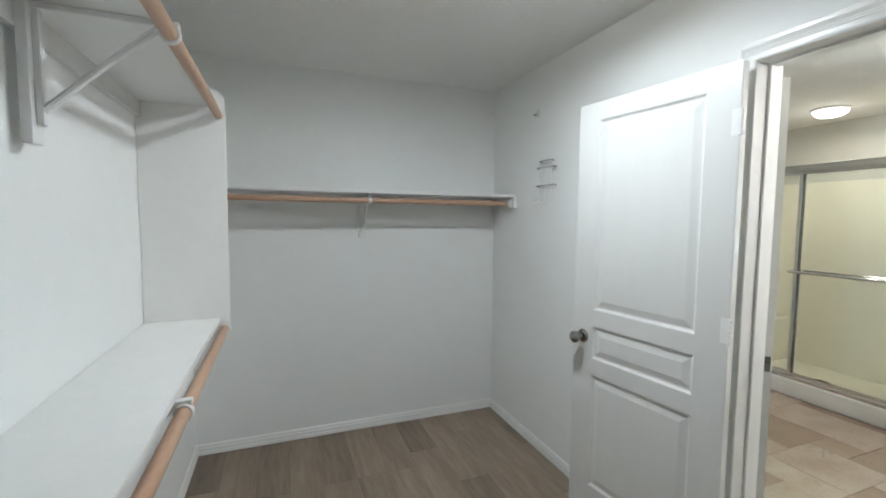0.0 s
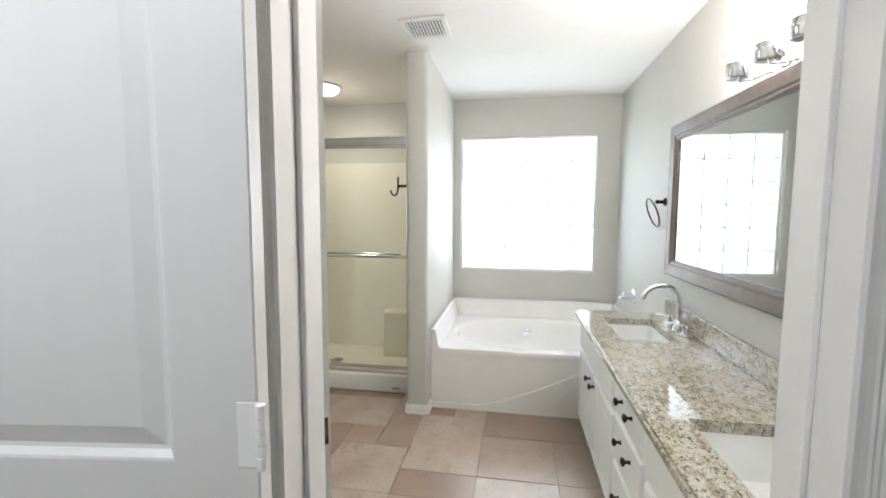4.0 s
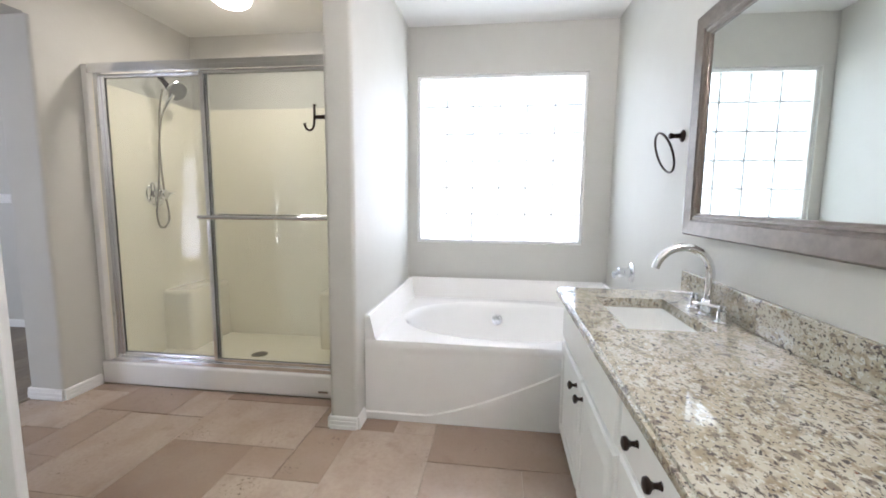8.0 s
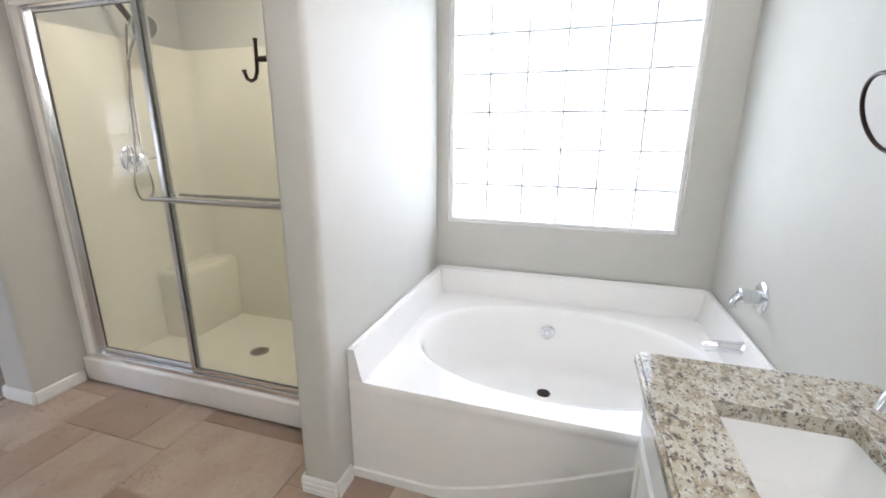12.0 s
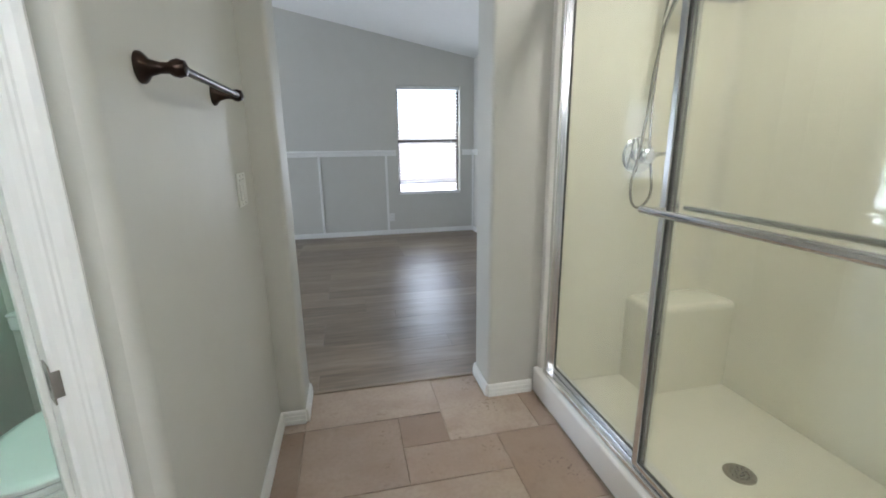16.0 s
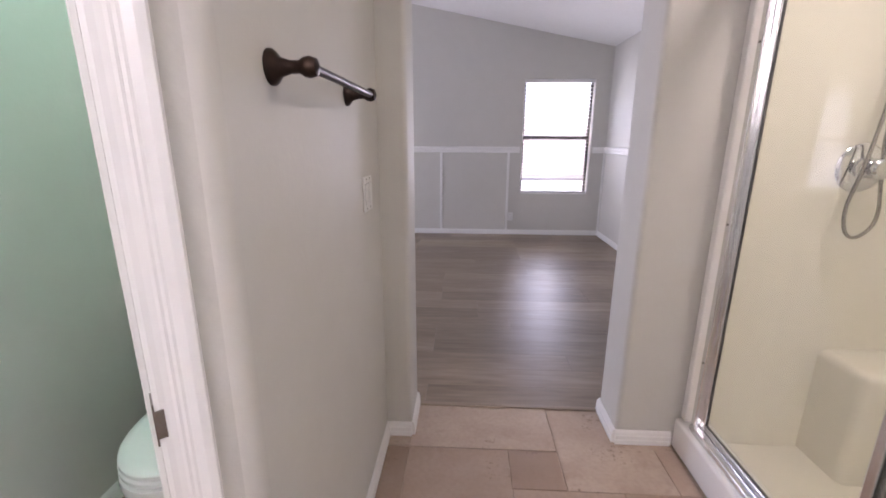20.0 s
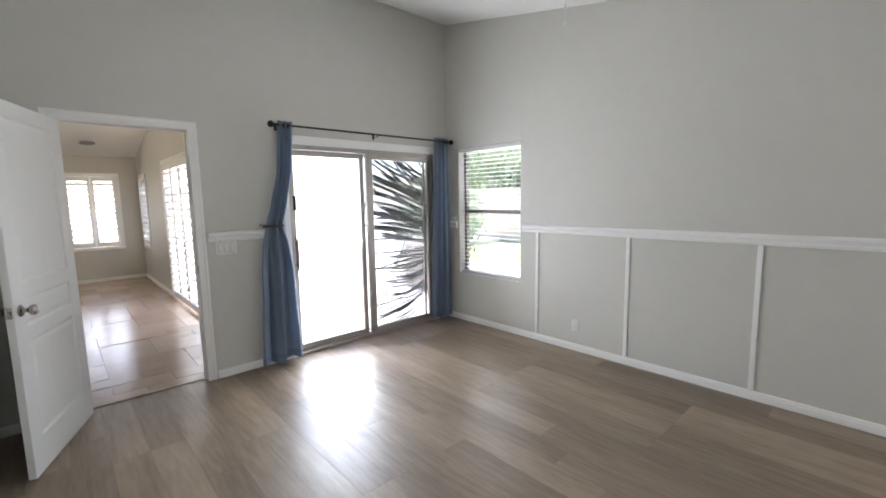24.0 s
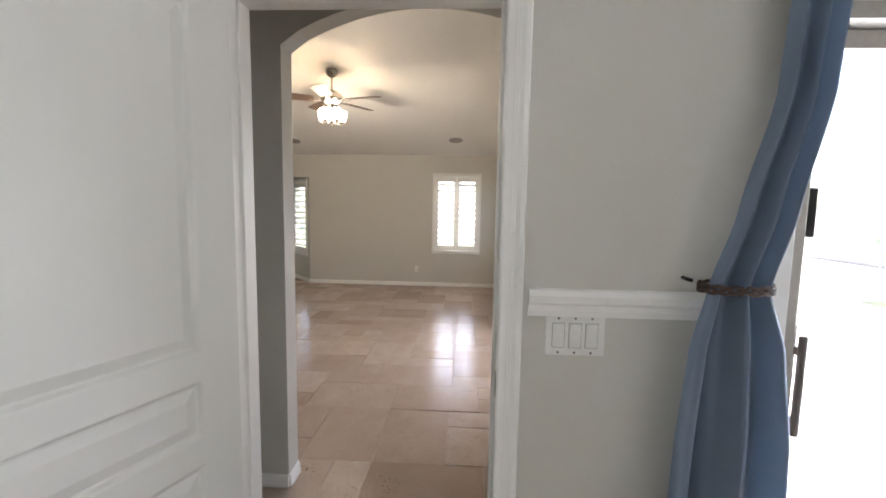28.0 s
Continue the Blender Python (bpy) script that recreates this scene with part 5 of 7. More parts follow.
# toilet
def toilet():
    t = thing("toilet", "white ceramic two-piece toilet with closed lid", "toilet", (2.645, 3.4, 0))
    cx = 2.645
    def loop(bm, z, cy, rx, ry, n=36, back=1.0):
        vs = []
        for i in range(n):
            a = 2 * math.pi * i / n
            y = math.sin(a)
            vs.append(bm.verts.new((cx + rx * math.cos(a) * (1 if y < 0 else 1 - 0.12 * y), cy + (ry * y if y < 0 else ry * y * back), z)))
        return vs
    def loft(bm, rings, cap=True):
        for r, q in zip(rings, rings[1:]):
            for i in range(len(r)):
                bm.faces.new((r[i], r[(i + 1) % len(r)], q[(i + 1) % len(q)], q[i]))
        bm.faces.new(rings[0][::-1])
        if cap:
            bm.faces.new(rings[-1])
    bm = B()
    rings = []
    for z, cy, rx, ry in ((0.19, 3.45, 0.088, 0.19), (0.225, 3.43, 0.112, 0.215), (0.265, 3.405, 0.146, 0.243), (0.305, 3.39, 0.166, 0.262), (0.318, 3.388, 0.172, 0.268), (0.324, 3.385, 0.181, 0.276), (0.37, 3.38, 0.184, 0.281), (0.385, 3.38, 0.182, 0.278)):
        rings.append(loop(bm, z, cy, rx, ry, back=1.0))
    loft(bm, rings)
    part("bowl", bm, CERAMIC, t, smooth=True)
    # flat-fronted foot with rounded edges, flaring to the floor, and the trap bulging out behind it
    bm = B()
    rows = []
    for z, h, f, g in ((0.0, 0.104, 3.245, 0.105), (0.012, 0.103, 3.246, 0.105), (0.05, 0.097, 3.252, 0.098), (0.12, 0.085, 3.268, 0.086), (0.19, 0.077, 3.275, 0.080), (0.26, 0.080, 3.27, 0.10)):
        rows.append([bm.verts.new((cx - 0.022 + x, y, z)) for x, y in ((-h * 0.62, f), (0, f - 0.006), (h * 0.62, f), (h * 0.88, f + 0.006), (h, f + 0.026), (g, 3.42), (g, 3.72), (-g, 3.72), (-g, 3.42), (-h, f + 0.026), (-h * 0.88, f + 0.006))])
    loft(bm, rows)
    part("pedestal", bm, CERAMIC, t, smooth=True)
    for sx in (-1, 1):
        bm = B()
        tube(bm, [(cx - 0.022 + sx * 0.078, 3.69, 0.05), (cx - 0.022 + sx * 0.082, 3.60, 0.13), (cx - 0.022 + sx * 0.078, 3.52, 0.20), (cx - 0.022 + sx * 0.068, 3.45, 0.23)], 0.05, 16)
        part("trapway", bm, CERAMIC, t, smooth=True)

    def plan(grow):
        """Outline of seat and lid: round in front, drawn in to a short straight edge at the hinges."""
        pts = []
        for i in range(25):
            a = math.pi + math.pi * i / 24
            pts.append(((0.184 + grow) * math.cos(a), (0.262 + grow) * math.sin(a)))
        return pts + [(0.178 + grow * 0.9, 0.045), (0.158 + grow * 0.8, 0.10), (0.126 + grow * 0.6, 0.158 + grow), (0.105 + grow * 0.6, 0.170 + grow), (-0.105 - grow * 0.6, 0.170 + grow), (-0.126 - grow * 0.6, 0.158 + grow), (-0.158 - grow * 0.8, 0.10), (-0.178 - grow * 0.9, 0.045)]
    for name, levels in (("seat", ((0.387, -0.004), (0.391, 0.0), (0.404, 0.001), (0.409, -0.004))), ("lid", ((0.4105, -0.006), (0.414, -0.002), (0.425, -0.002), (0.431, -0.008), (0.434, -0.03), (0.4355, -0.08)))):
        bm = B()
        loft(bm, [[bm.verts.new((cx + x, 3.372 + y, z)) for x, y in plan(d)] for z, d in levels])
        part(name, bm, CERAMIC, t, smooth=True)
    bm = B()
    box(bm, (cx - 0.17, 3.50, 0.30), (cx + 0.17, 3.80, 0.392), 0.03, seg=4)
    part("deck", bm, CERAMIC, t, smooth=True)
    bm = B()
    rows = []
    for z, h, f in ((0.397, 0.150, 3.665), (0.405, 0.172, 3.648), (0.425, 0.188, 3.640), (0.50, 0.205, 3.632), (0.60, 0.220, 3.628), (0.672, 0.228, 3.625)):
        rows.append([bm.verts.new((cx + x, y, z)) for x, y in ((-h + 0.035, f), (h - 0.035, f), (h - 0.012, f + 0.009), (h, f + 0.032), (h - 0.004, 3.83), (-h + 0.004, 3.83), (-h, f + 0.032), (-h + 0.012, f + 0.009))])
    loft(bm, rows)
    part("tank", bm, CERAMIC, t, smooth=True)
    # raised shield on the tank's front, rounded below
    bm = B()
    rings = []
    for d, y in ((0.0, 3.638), (0.004, 3.626), (0.016, 3.620)):
        pts = [(-0.206 + d, 0.668), (-0.198 + d, 0.60)]
        pts += [(-(0.192 - d) * math.cos(u), 0.55 - (0.128 - d) * math.sin(u)) for u in (math.pi * k / 20 for k in range(21))]
        pts += [(0.198 - d, 0.60), (0.206 - d, 0.668)]
        rings.append([bm.verts.new((cx + x, y + max(0.0, 0.47 - z) * 0.1, z)) for x, z in pts])
    loft(bm, rings)
    part("tank_front", bm, CERAMIC, t, smooth=True)
    bm = B()
    box(bm, (cx - 0.250, 3.594, 0.672), (cx + 0.246, 3.85, 0.729), 0.014, seg=4)
    for lo, hi in (((cx - 0.250, 3.594, 0.722), (cx + 0.246, 3.607, 0.735)), ((cx - 0.250, 3.837, 0.722), (cx + 0.246, 3.85, 0.735)), ((cx - 0.250, 3.607, 0.722), (cx - 0.225, 3.837, 0.735)), ((cx + 0.221, 3.607, 0.722), (cx + 0.246, 3.837, 0.735))):
        box(bm, lo, hi, 0.006, seg=3)
    part("tank_lid", bm, CERAMIC, t, smooth=True)
    bm = B()
    box(bm, (cx - 0.215, 3.59, 0.622), (cx - 0.135, 3.605, 0.642), 0.005, seg=3)
    lathe(bm, [(0.012, 0), (0.012, 0.02)], along((cx - 0.15, 3.625, 0.632), (cx - 0.15, 3.59, 0.632)), 14)
    part("flush_lever", bm, CERAMIC, t, smooth=True)
    for dx in (-0.07, 0.07):
        bm = B()
        lathe(bm, [(0.014, 0), (0.013, 0.016), (0.006, 0.020)], pose(cx + dx, 3.55, 0.405), 14)
        part("seat_hinge", bm, CERAMIC, t, smooth=True)
    for dx in (-0.105, 0.105):
        bm = B()
        lathe(bm, [(0.012, 0), (0.011, 0.010), (0.004, 0.014)], pose(cx + dx * 0.9, 3.60, 0.03), 14)
        part("bolt_cap", bm, CERAMIC, t, smooth=True)


toilet()
PAPER = material("toilet_paper", (0.85, 0.85, 0.83), 0.95, bump=0.0005, bump_scale=300)
tp = thing("toilet_roll", "white toilet paper roll standing on the tank lid", "toilet paper", (2.622, 3.69, 0.729))
bm = B()
lathe(bm, [(0.060, 0), (0.061, 0.004), (0.061, 0.102), (0.059, 0.106), (0.021, 0.104), (0.021, 0.06)], pose(2.622, 3.69, 0.7295), 32)
part("paper", bm, PAPER, tp, smooth=True)
bm = B()
lathe(bm, [(0.0205, 0.0), (0.0205, 0.1035), (0.0195, 0.1035), (0.0195, 0.01)], pose(2.622, 3.69, 0.7295), 20)
part("core", bm, STUCCO, tp, "brown cardboard core")
ph = thing("paper_holder", "dark bronze toilet paper holder on the wall", "paper holder", (3.05, 3.45, 0.59))
bm = B()
lathe(bm, [(0.024, 0), (0.022, 0.006), (0.008, 0.012)], along((3.05, 3.45, 0.59), (2, 3.45, 0.59)))
part("rose", bm, BRONZE, ph, smooth=True)
bm = B()
tube(bm, [(3.042, 3.45, 0.59), (2.94, 3.45, 0.591), (2.885, 3.45, 0.588), (2.858, 3.45, 0.579), (2.852, 3.45, 0.565), (2.860, 3.45, 0.546), (2.884, 3.45, 0.522), (2.894, 3.45, 0.524)], 0.005)
part("arm", bm, BRONZE, ph, smooth=True)
pl = thing("waste_bin", "dark brown round bin on the toilet floor", "bin", (2.925, 3.43, 0))
bm = B()
lathe(bm, [(0.075, 0.0), (0.085, 0.01), (0.088, 0.10), (0.084, 0.105), (0.080, 0.10), (0.078, 0.012)], pose(2.925, 3.43, 0.003), 28)
part("bucket", bm, BRONZE, pl, smooth=True)

# towel bar on the corridor wall
tb = thing("towel_bar", "dark bronze towel bar on the corridor wall", "towel bar", (3.155, 3.2, 1.41))
for y in (2.98, 3.445):
    bm = B()
    lathe(bm, [(0.030, 0), (0.030, 0.005), (0.026, 0.010), (0.016, 0.018), (0.011, 0.035), (0.011, 0.050), (0.016, 0.058), (0.018, 0.068), (0.014, 0.080), (0.004, 0.084)], along((3.155, y, 1.41), (9, y, 1.41)))
    part("post", bm, BRONZE, tb, smooth=True)
bm = B()
tube(bm, [(3.224, 2.97, 1.41), (3.224, 3.455, 1.41)], 0.0085, 14)
part("bar", bm, BRONZE, tb, smooth=True)
outlet(3.155, 3.64, 1.115, -90, "white rocker switch with cover plate on the corridor wall", "light_switch", "rocker", 0.115)

# ---- closet ----
SHELF = material("shelf_white_paint", (0.80, 0.80, 0.775), 0.4, second=(0.77, 0.77, 0.745), scale=3, detail_scale=25)


def rod(parent, a, b, r=0.0165):
    bm = B()
    tube(bm, [a, b], r, 20)
    return part("hanging_rod", bm, PINE, parent, "round pine hanging rod", True)


def bracket(parent, m):
    """Shelf-and-rod bracket: back plate, arm, brace and hook; local y out of the wall, z up, origin under the shelf."""
    bm = B()
    box(bm, (-0.024, 0, -0.29), (0.024, 0.020, -0.0), 0.002, m)
    b = part("bracket", bm, SHELF, parent, "white shelf bracket")
    bm = B()
    box(bm, (-0.011, 0.020, -0.014), (0.011, 0.285, 0.0), 0.002, m)
    part("arm", bm, SHELF, b)
    bm = B()
    box(bm, (-0.009, 0.020, -0.25), (0.009, 0.034, -0.014), 0.002, m)
    part("upright", bm, SHELF, b)
    bm = B()
    tube(bm, [m @ Vector(p) for p in ((0, 0.030, -0.22), (0, 0.10, -0.15), (0, 0.19, -0.065), (0, 0.25, -0.012))], 0.008, 8)
    part("brace", bm, SHELF, b)


ns = thing("closet_shelf", "white long shelf with pine hanging rod across the closet wall", "shelf", (0.9, 3.6, 1.64))
bm = B()
box(bm, (-0.128, 3.447, 1.638), (1.918, 3.758, 1.657), 0.002)
part("board", bm, SHELF, ns)
bm = B()
box(bm, (-0.128, 3.742, 1.58), (1.918, 3.758, 1.638), 0.002)
part("cleat", bm, SHELF, ns)
rod(ns, (-0.12, 3.475, 1.594), (1.905, 3.475, 1.594))
bracket(ns, Matrix.Translation((0.905, 3.7585, 1.637)) @ pose(0, 0, 0, 0, 0, 180))
bm = B()
lathe(bm, [(0.019, 0), (0.024, 0.003), (0.024, 0.017), (0.019, 0.02)], along((0.895, 3.475, 1.594), (3, 3.475, 1.594)))
part("rod_clip", bm, PLASTIC, ns, "white plastic rod clip", True)
bm = B()
box(bm, (1.893, 3.42, 1.565), (1.919, 3.745, 1.637), 0.002)
part("end_cleat", bm, SHELF, ns)
bm = B()
lathe(bm, [(0.032, 0), (0.032, 0.006), (0.024, 0.012), (0.0185, 0.014), (0.0185, 0.02)], along((1.893, 3.475, 1.594), (0, 3.475, 1.594)))
part("rod_socket", bm, SHELF, ns, smooth=True)

ws = thing("double_hanging_shelf", "white two-tier closet shelf with pine rods and end board", "shelf", (0.0, 1.6, 1.05))
bm = B()
prism(bm, [(-0.128, 0.99), (0.158, 0.99), (0.178, 1.01), (0.178, 1.965), (0.150, 1.995), (-0.128, 1.995)], -2.822, -2.804, Matrix(((1, 0, 0, 0), (0, 0, -1, 0), (0, 1, 0, 0), (0, 0, 0, 1))))
part("end_board", bm, SHELF, ws)
for z in (1.045, 1.925):
    bm = B()
    box(bm, (-0.128, -0.698, z), (0.140, 2.803, z + 0.019), 0.002)
    part("board", bm, SHELF, ws)
    bm = B()
    box(bm, (-0.128, -0.698, z - 0.06), (-0.112, 2.803, z), 0.002)
    part("cleat", bm, SHELF, ws)
    rod(ws, (0.156, -0.69, z - 0.03), (0.156, 2.803, z - 0.03))
    for y in (2.0, 0.9):
        bracket(ws, Matrix.Translation((-0.1115, y, z - 0.001)) @ pose(0, 0, 0, 0, 0, -90))
    bm = B()
    lathe(bm, [(0.020, 0), (0.022, 0.004), (0.022, 0.016), (0.020, 0.02)], along((0.156, 1.98, z - 0.03), (0.156, 3, z - 0.03)))
    part("rod_clip", bm, PLASTIC, ws, "white plastic rod clip", True)

wr = thing("wire_hook_rack", "small clear and chrome wire hook rack on the closet wall", "hook rack", (1.92, 3.06, 1.7))
for z, w in ((1.84, 0.06), (1.80, 0.09), (1.69, 0.09)):
    bm = B()
    tube(bm, [(1.917, 3.06 - w, z), (1.90, 3.06 - w, z + 0.004), (1.90, 3.06 + w, z + 0.004), (1.917, 3.06 + w, z)], 0.0042, 8)
    part("rail", bm, NICKEL, wr, smooth=True)
for y in (3.0, 3.06, 3.12):
    bm = B()
    tube(bm, [(1.90, y, 1.82), (1.90, y, 1.62), (1.88, y, 1.585), (1.86, y, 1.59), (1.855, y, 1.62)], 0.0030, 6)
    part("hook", bm, PLASTIC, wr, "thin clear hook", True)
wk = thing("wall_hook", "small white plastic hook on the closet wall", "hook", (1.92, 3.185, 2.15))
bm = B()
box(bm, (1.912, 3.165, 2.13), (1.919, 3.205, 2.175), 0.002)
part("plate", bm, PLASTIC, wk)
bm = B()
tube(bm, [(1.914, 3.185, 2.15), (1.895, 3.185, 2.138), (1.89, 3.185, 2.15)], 0.004, 8)
part("prong", bm, NICKEL, wk, smooth=True)
cl = thing("closet_ceiling_light", "round white closet ceiling light", "ceiling light", (1.08, 2.15, 2.44))
bm = B()
lathe(bm, [(0.14, 0.0), (0.14, -0.012), (0.132, -0.02), (0.125, -0.02)], pose(1.08, 2.15, 2.4395), 32)
part("ring", bm, PLASTIC, cl, smooth=True)
bm = B()
lathe(bm, [(0.126, -0.018), (0.115, -0.05), (0.08, -0.075), (0.004, -0.085)], pose(1.08, 2.15, 2.4395), 32)
part("diffuser", bm, LAMP_WHITE, cl, "glowing white diffuser", True).visible_shadow = False

# ---- bedroom ----
SLAT = material("blind_slat_white", (0.78, 0.78, 0.75), 0.4)
WFRAME = material("window_frame_bronze", (0.16, 0.145, 0.13), 0.4, 0.5, second=(0.13, 0.118, 0.105))


def bedroom_window(name, x0, x1, label):
    w = setting(new(name), label, "window")
    z0, z1, y = 0.57, 2.045, 8.185
    bm = B()
    for lo, hi in (((x0, y, z0), (x1, y + 0.045, z0 + 0.03)), ((x0, y, z1 - 0.03), (x1, y + 0.045, z1)), ((x0, y, z0 + 0.03), (x0 + 0.03, y + 0.045, z1 - 0.03)), ((x1 - 0.03, y, z0 + 0.03), (x1, y + 0.045, z1 - 0.03))):
        box(bm, lo, hi, 0.002)
    part("window_frame", bm, WFRAME, w)
    bm = B()
    box(bm, (x0 + 0.03, y + 0.004, 1.285), (x1 - 0.03, y + 0.04, 1.335), 0.003)
    part("meeting_rail", bm, WFRAME, w)
    for a, b in ((z0 + 0.03, 1.285), (1.335, z1 - 0.03)):
        bm = B()
        box(bm, (x0 + 0.03, y + 0.02, a), (x1 - 0.03, y + 0.025, b))
        part("pane", bm, GLASS, w).visible_shadow = False
    bm = B()
    box(bm, (x0 + 0.002, 8.085, z0 - 0.001), (x1 - 0.002, 8.184, z0 + 0.012), 0.004)
    part("window_sill", bm, TRIM, w)
    b = thing("window_blind", "white horizontal slat blind hanging open in the window", "blind", ((x0 + x1) / 2, 8.14, z1), "bedroom blinds")
    bm = B()
    box(bm, (x0 + 0.004, 8.105, z1 - 0.045), (x1 - 0.004, 8.17, z1 - 0.002), 0.004)
    part("head_rail", bm, SLAT, b)
    mesh = None
    n = 31
    for i in range(n):
        z = z0 + 0.035 + (z1 - 0.065 - z0 - 0.035) * i / (n - 1)
        if mesh is None:
            bm = B()
            prism(bm, [(-0.024, 0.0), (-0.012, 0.0022), (0, 0.003), (0.012, 0.0022), (0.024, 0.0), (0.012, 0.0002), (0, 0.0009), (-0.012, 0.0002)], x0 + 0.006, x1 - 0.006, Matrix(((0, 0, 1, 0), (1, 0, 0, 0), (0, 1, 0, 0), (0, 0, 0, 1))))
            s = part("slat", bm, SLAT, b)
            mesh = s.data
        else:
            s = new("slat", mesh)
            s.parent = b
            s.matrix_parent_inverse = b.matrix_basis.inverted()
        s.matrix_basis = Matrix.Translation((0, 8.14, z)) @ pose(0, 0, 0, random.Random(i).uniform(-5, 1))
    bm = B()
    box(bm, (x0 + 0.006, 8.118, z0 + 0.013), (x1 - 0.006, 8.162, z0 + 0.028), 0.003)
    part("bottom_rail", bm, SLAT, b)
    for x in (x0 + 0.12, x1 - 0.12):
        for y in (8.115, 8.165):
            bm = B()
            tube(bm, [(x, y, z0 + 0.02), (x, y, z1 - 0.04)], 0.001, 5)
            part("cord", bm, SLAT, b)


bedroom_window("window_2", 0.20, 1.10, "bronze-framed single-hung window looking on the garden")
bedroom_window("window_3", 4.235, 5.13, "bronze-framed single-hung window beside the corner")


HANDLE = material("dark_bronze_handle", (0.15, 0.125, 0.11), 0.4, 0.3, second=(0.12, 0.10, 0.09))


def slider():
    d = setting(new("sliding_glass_door"), "two-panel sliding glass door in a tan metal frame", "sliding door")
    y0, y1, zt = 6.105, 7.855, 1.985
    def bar(name, lo, hi, parent=None, bev=0.003, mat=None, label=""):
        bm = B()
        box(bm, lo, hi, bev)
        return part(name, bm, mat or ALU, parent or d, label)
    bar("head", (-0.10, y0, zt - 0.045), (0.012, y1, zt))
    bar("sill_track", (-0.10, y0, 0.0), (0.014, y1, 0.030))
    bar("side_jamb", (-0.10, y0, 0.030), (0.010, y0 + 0.032, zt - 0.045))
    bar("side_jamb", (-0.10, y1 - 0.035, 0.030), (0.010, y1, zt - 0.045))
    for nm, a, b, x in (("sliding_panel", y0 + 0.032, 6.93, -0.082), ("fixed_panel", 6.945, y1 - 0.035, -0.040)):
        lead = 0.045 if nm == "sliding_panel" else 0.075
        p = bar(nm, (x, a, 0.032), (x + 0.035, a + lead, zt - 0.047))
        bar("stile", (x, b - 0.045, 0.032), (x + 0.035, b, zt - 0.047), p)
        bar("rail", (x, a + lead, zt - 0.097), (x + 0.035, b - 0.045, zt - 0.047), p)
        bar("rail", (x, a + lead, 0.032), (x + 0.035, b - 0.045, 0.085), p)
        bm = B()
        box(bm, (x + 0.015, a + lead - 0.002, 0.083), (x + 0.020, b - 0.043, zt - 0.095))
        part("glass_pane", bm, GLASS, p).visible_shadow = False
        if nm == "sliding_panel":
            bar("handle", (-0.047, a + 0.010, 0.80), (-0.030, a + 0.036, 1.14), p, 0.004, HANDLE, "dark bronze pull handle plate")
            for z in (0.86, 1.06):
                bar("handle_post", (-0.032, a + 0.014, z), (0.004, a + 0.032, z + 0.025), p, 0.004, HANDLE, "dark bronze handle post")
            bar("grip", (0.0, a + 0.012, 0.83), (0.016, a + 0.034, 1.12), p, 0.007, HANDLE, "dark bronze grip")
            bar("lock", (-0.047, a + 0.008, 1.385), (-0.012, a + 0.040, 1.52), p, 0.004, BLACK, "black auxiliary lock")
            bar("latch_keeper", (-0.047, 6.885, 0.96), (-0.035, 6.925, 1.05), p, 0.003, ALU, "small metal keeper")
    s = bar("insect_screen", (-0.122, 6.945, 0.032), (-0.106, 6.975, zt - 0.047), None, 0.002, ALU, "insect screen panel outside the fixed glass")
    bar("stile", (-0.122, y1 - 0.065, 0.032), (-0.106, y1 - 0.036, zt - 0.047), s, 0.002)
    bar("rail", (-0.122, 6.975, zt - 0.077), (-0.106, y1 - 0.065, zt - 0.047), s, 0.002)
    bar("rail", (-0.122, 6.975, 0.032), (-0.106, y1 - 0.065, 0.062), s, 0.002)
    bm = B()
    box(bm, (-0.1150, 6.974, 0.061), (-0.1135, y1 - 0.064, zt - 0.076))
    part("mesh", bm, MESH, s, "fine grey insect mesh").visible_shadow = False


slider()


bn, bk = BLUE.node_tree.nodes, BLUE.node_tree.links
weave, sheer = bn.new("ShaderNodeBsdfTranslucent"), bn.new("ShaderNodeMixShader")
weave.inputs["Color"].default_value = (0.24, 0.30, 0.37, 1)
sheer.inputs[0].default_value = 0.3
bk.new(bn["Principled BSDF"].outputs[0], sheer.inputs[1])
bk.new(weave.outputs[0], sheer.inputs[2])
bk.new(sheer.outputs[0], bn["Material Output"].inputs["Surface"])

HEM = material("curtain_blue_hem", (0.20, 0.26, 0.35), 0.85, second=(0.175, 0.23, 0.315), scale=5, detail_scale=300, bump=0.0006, bump_scale=600)


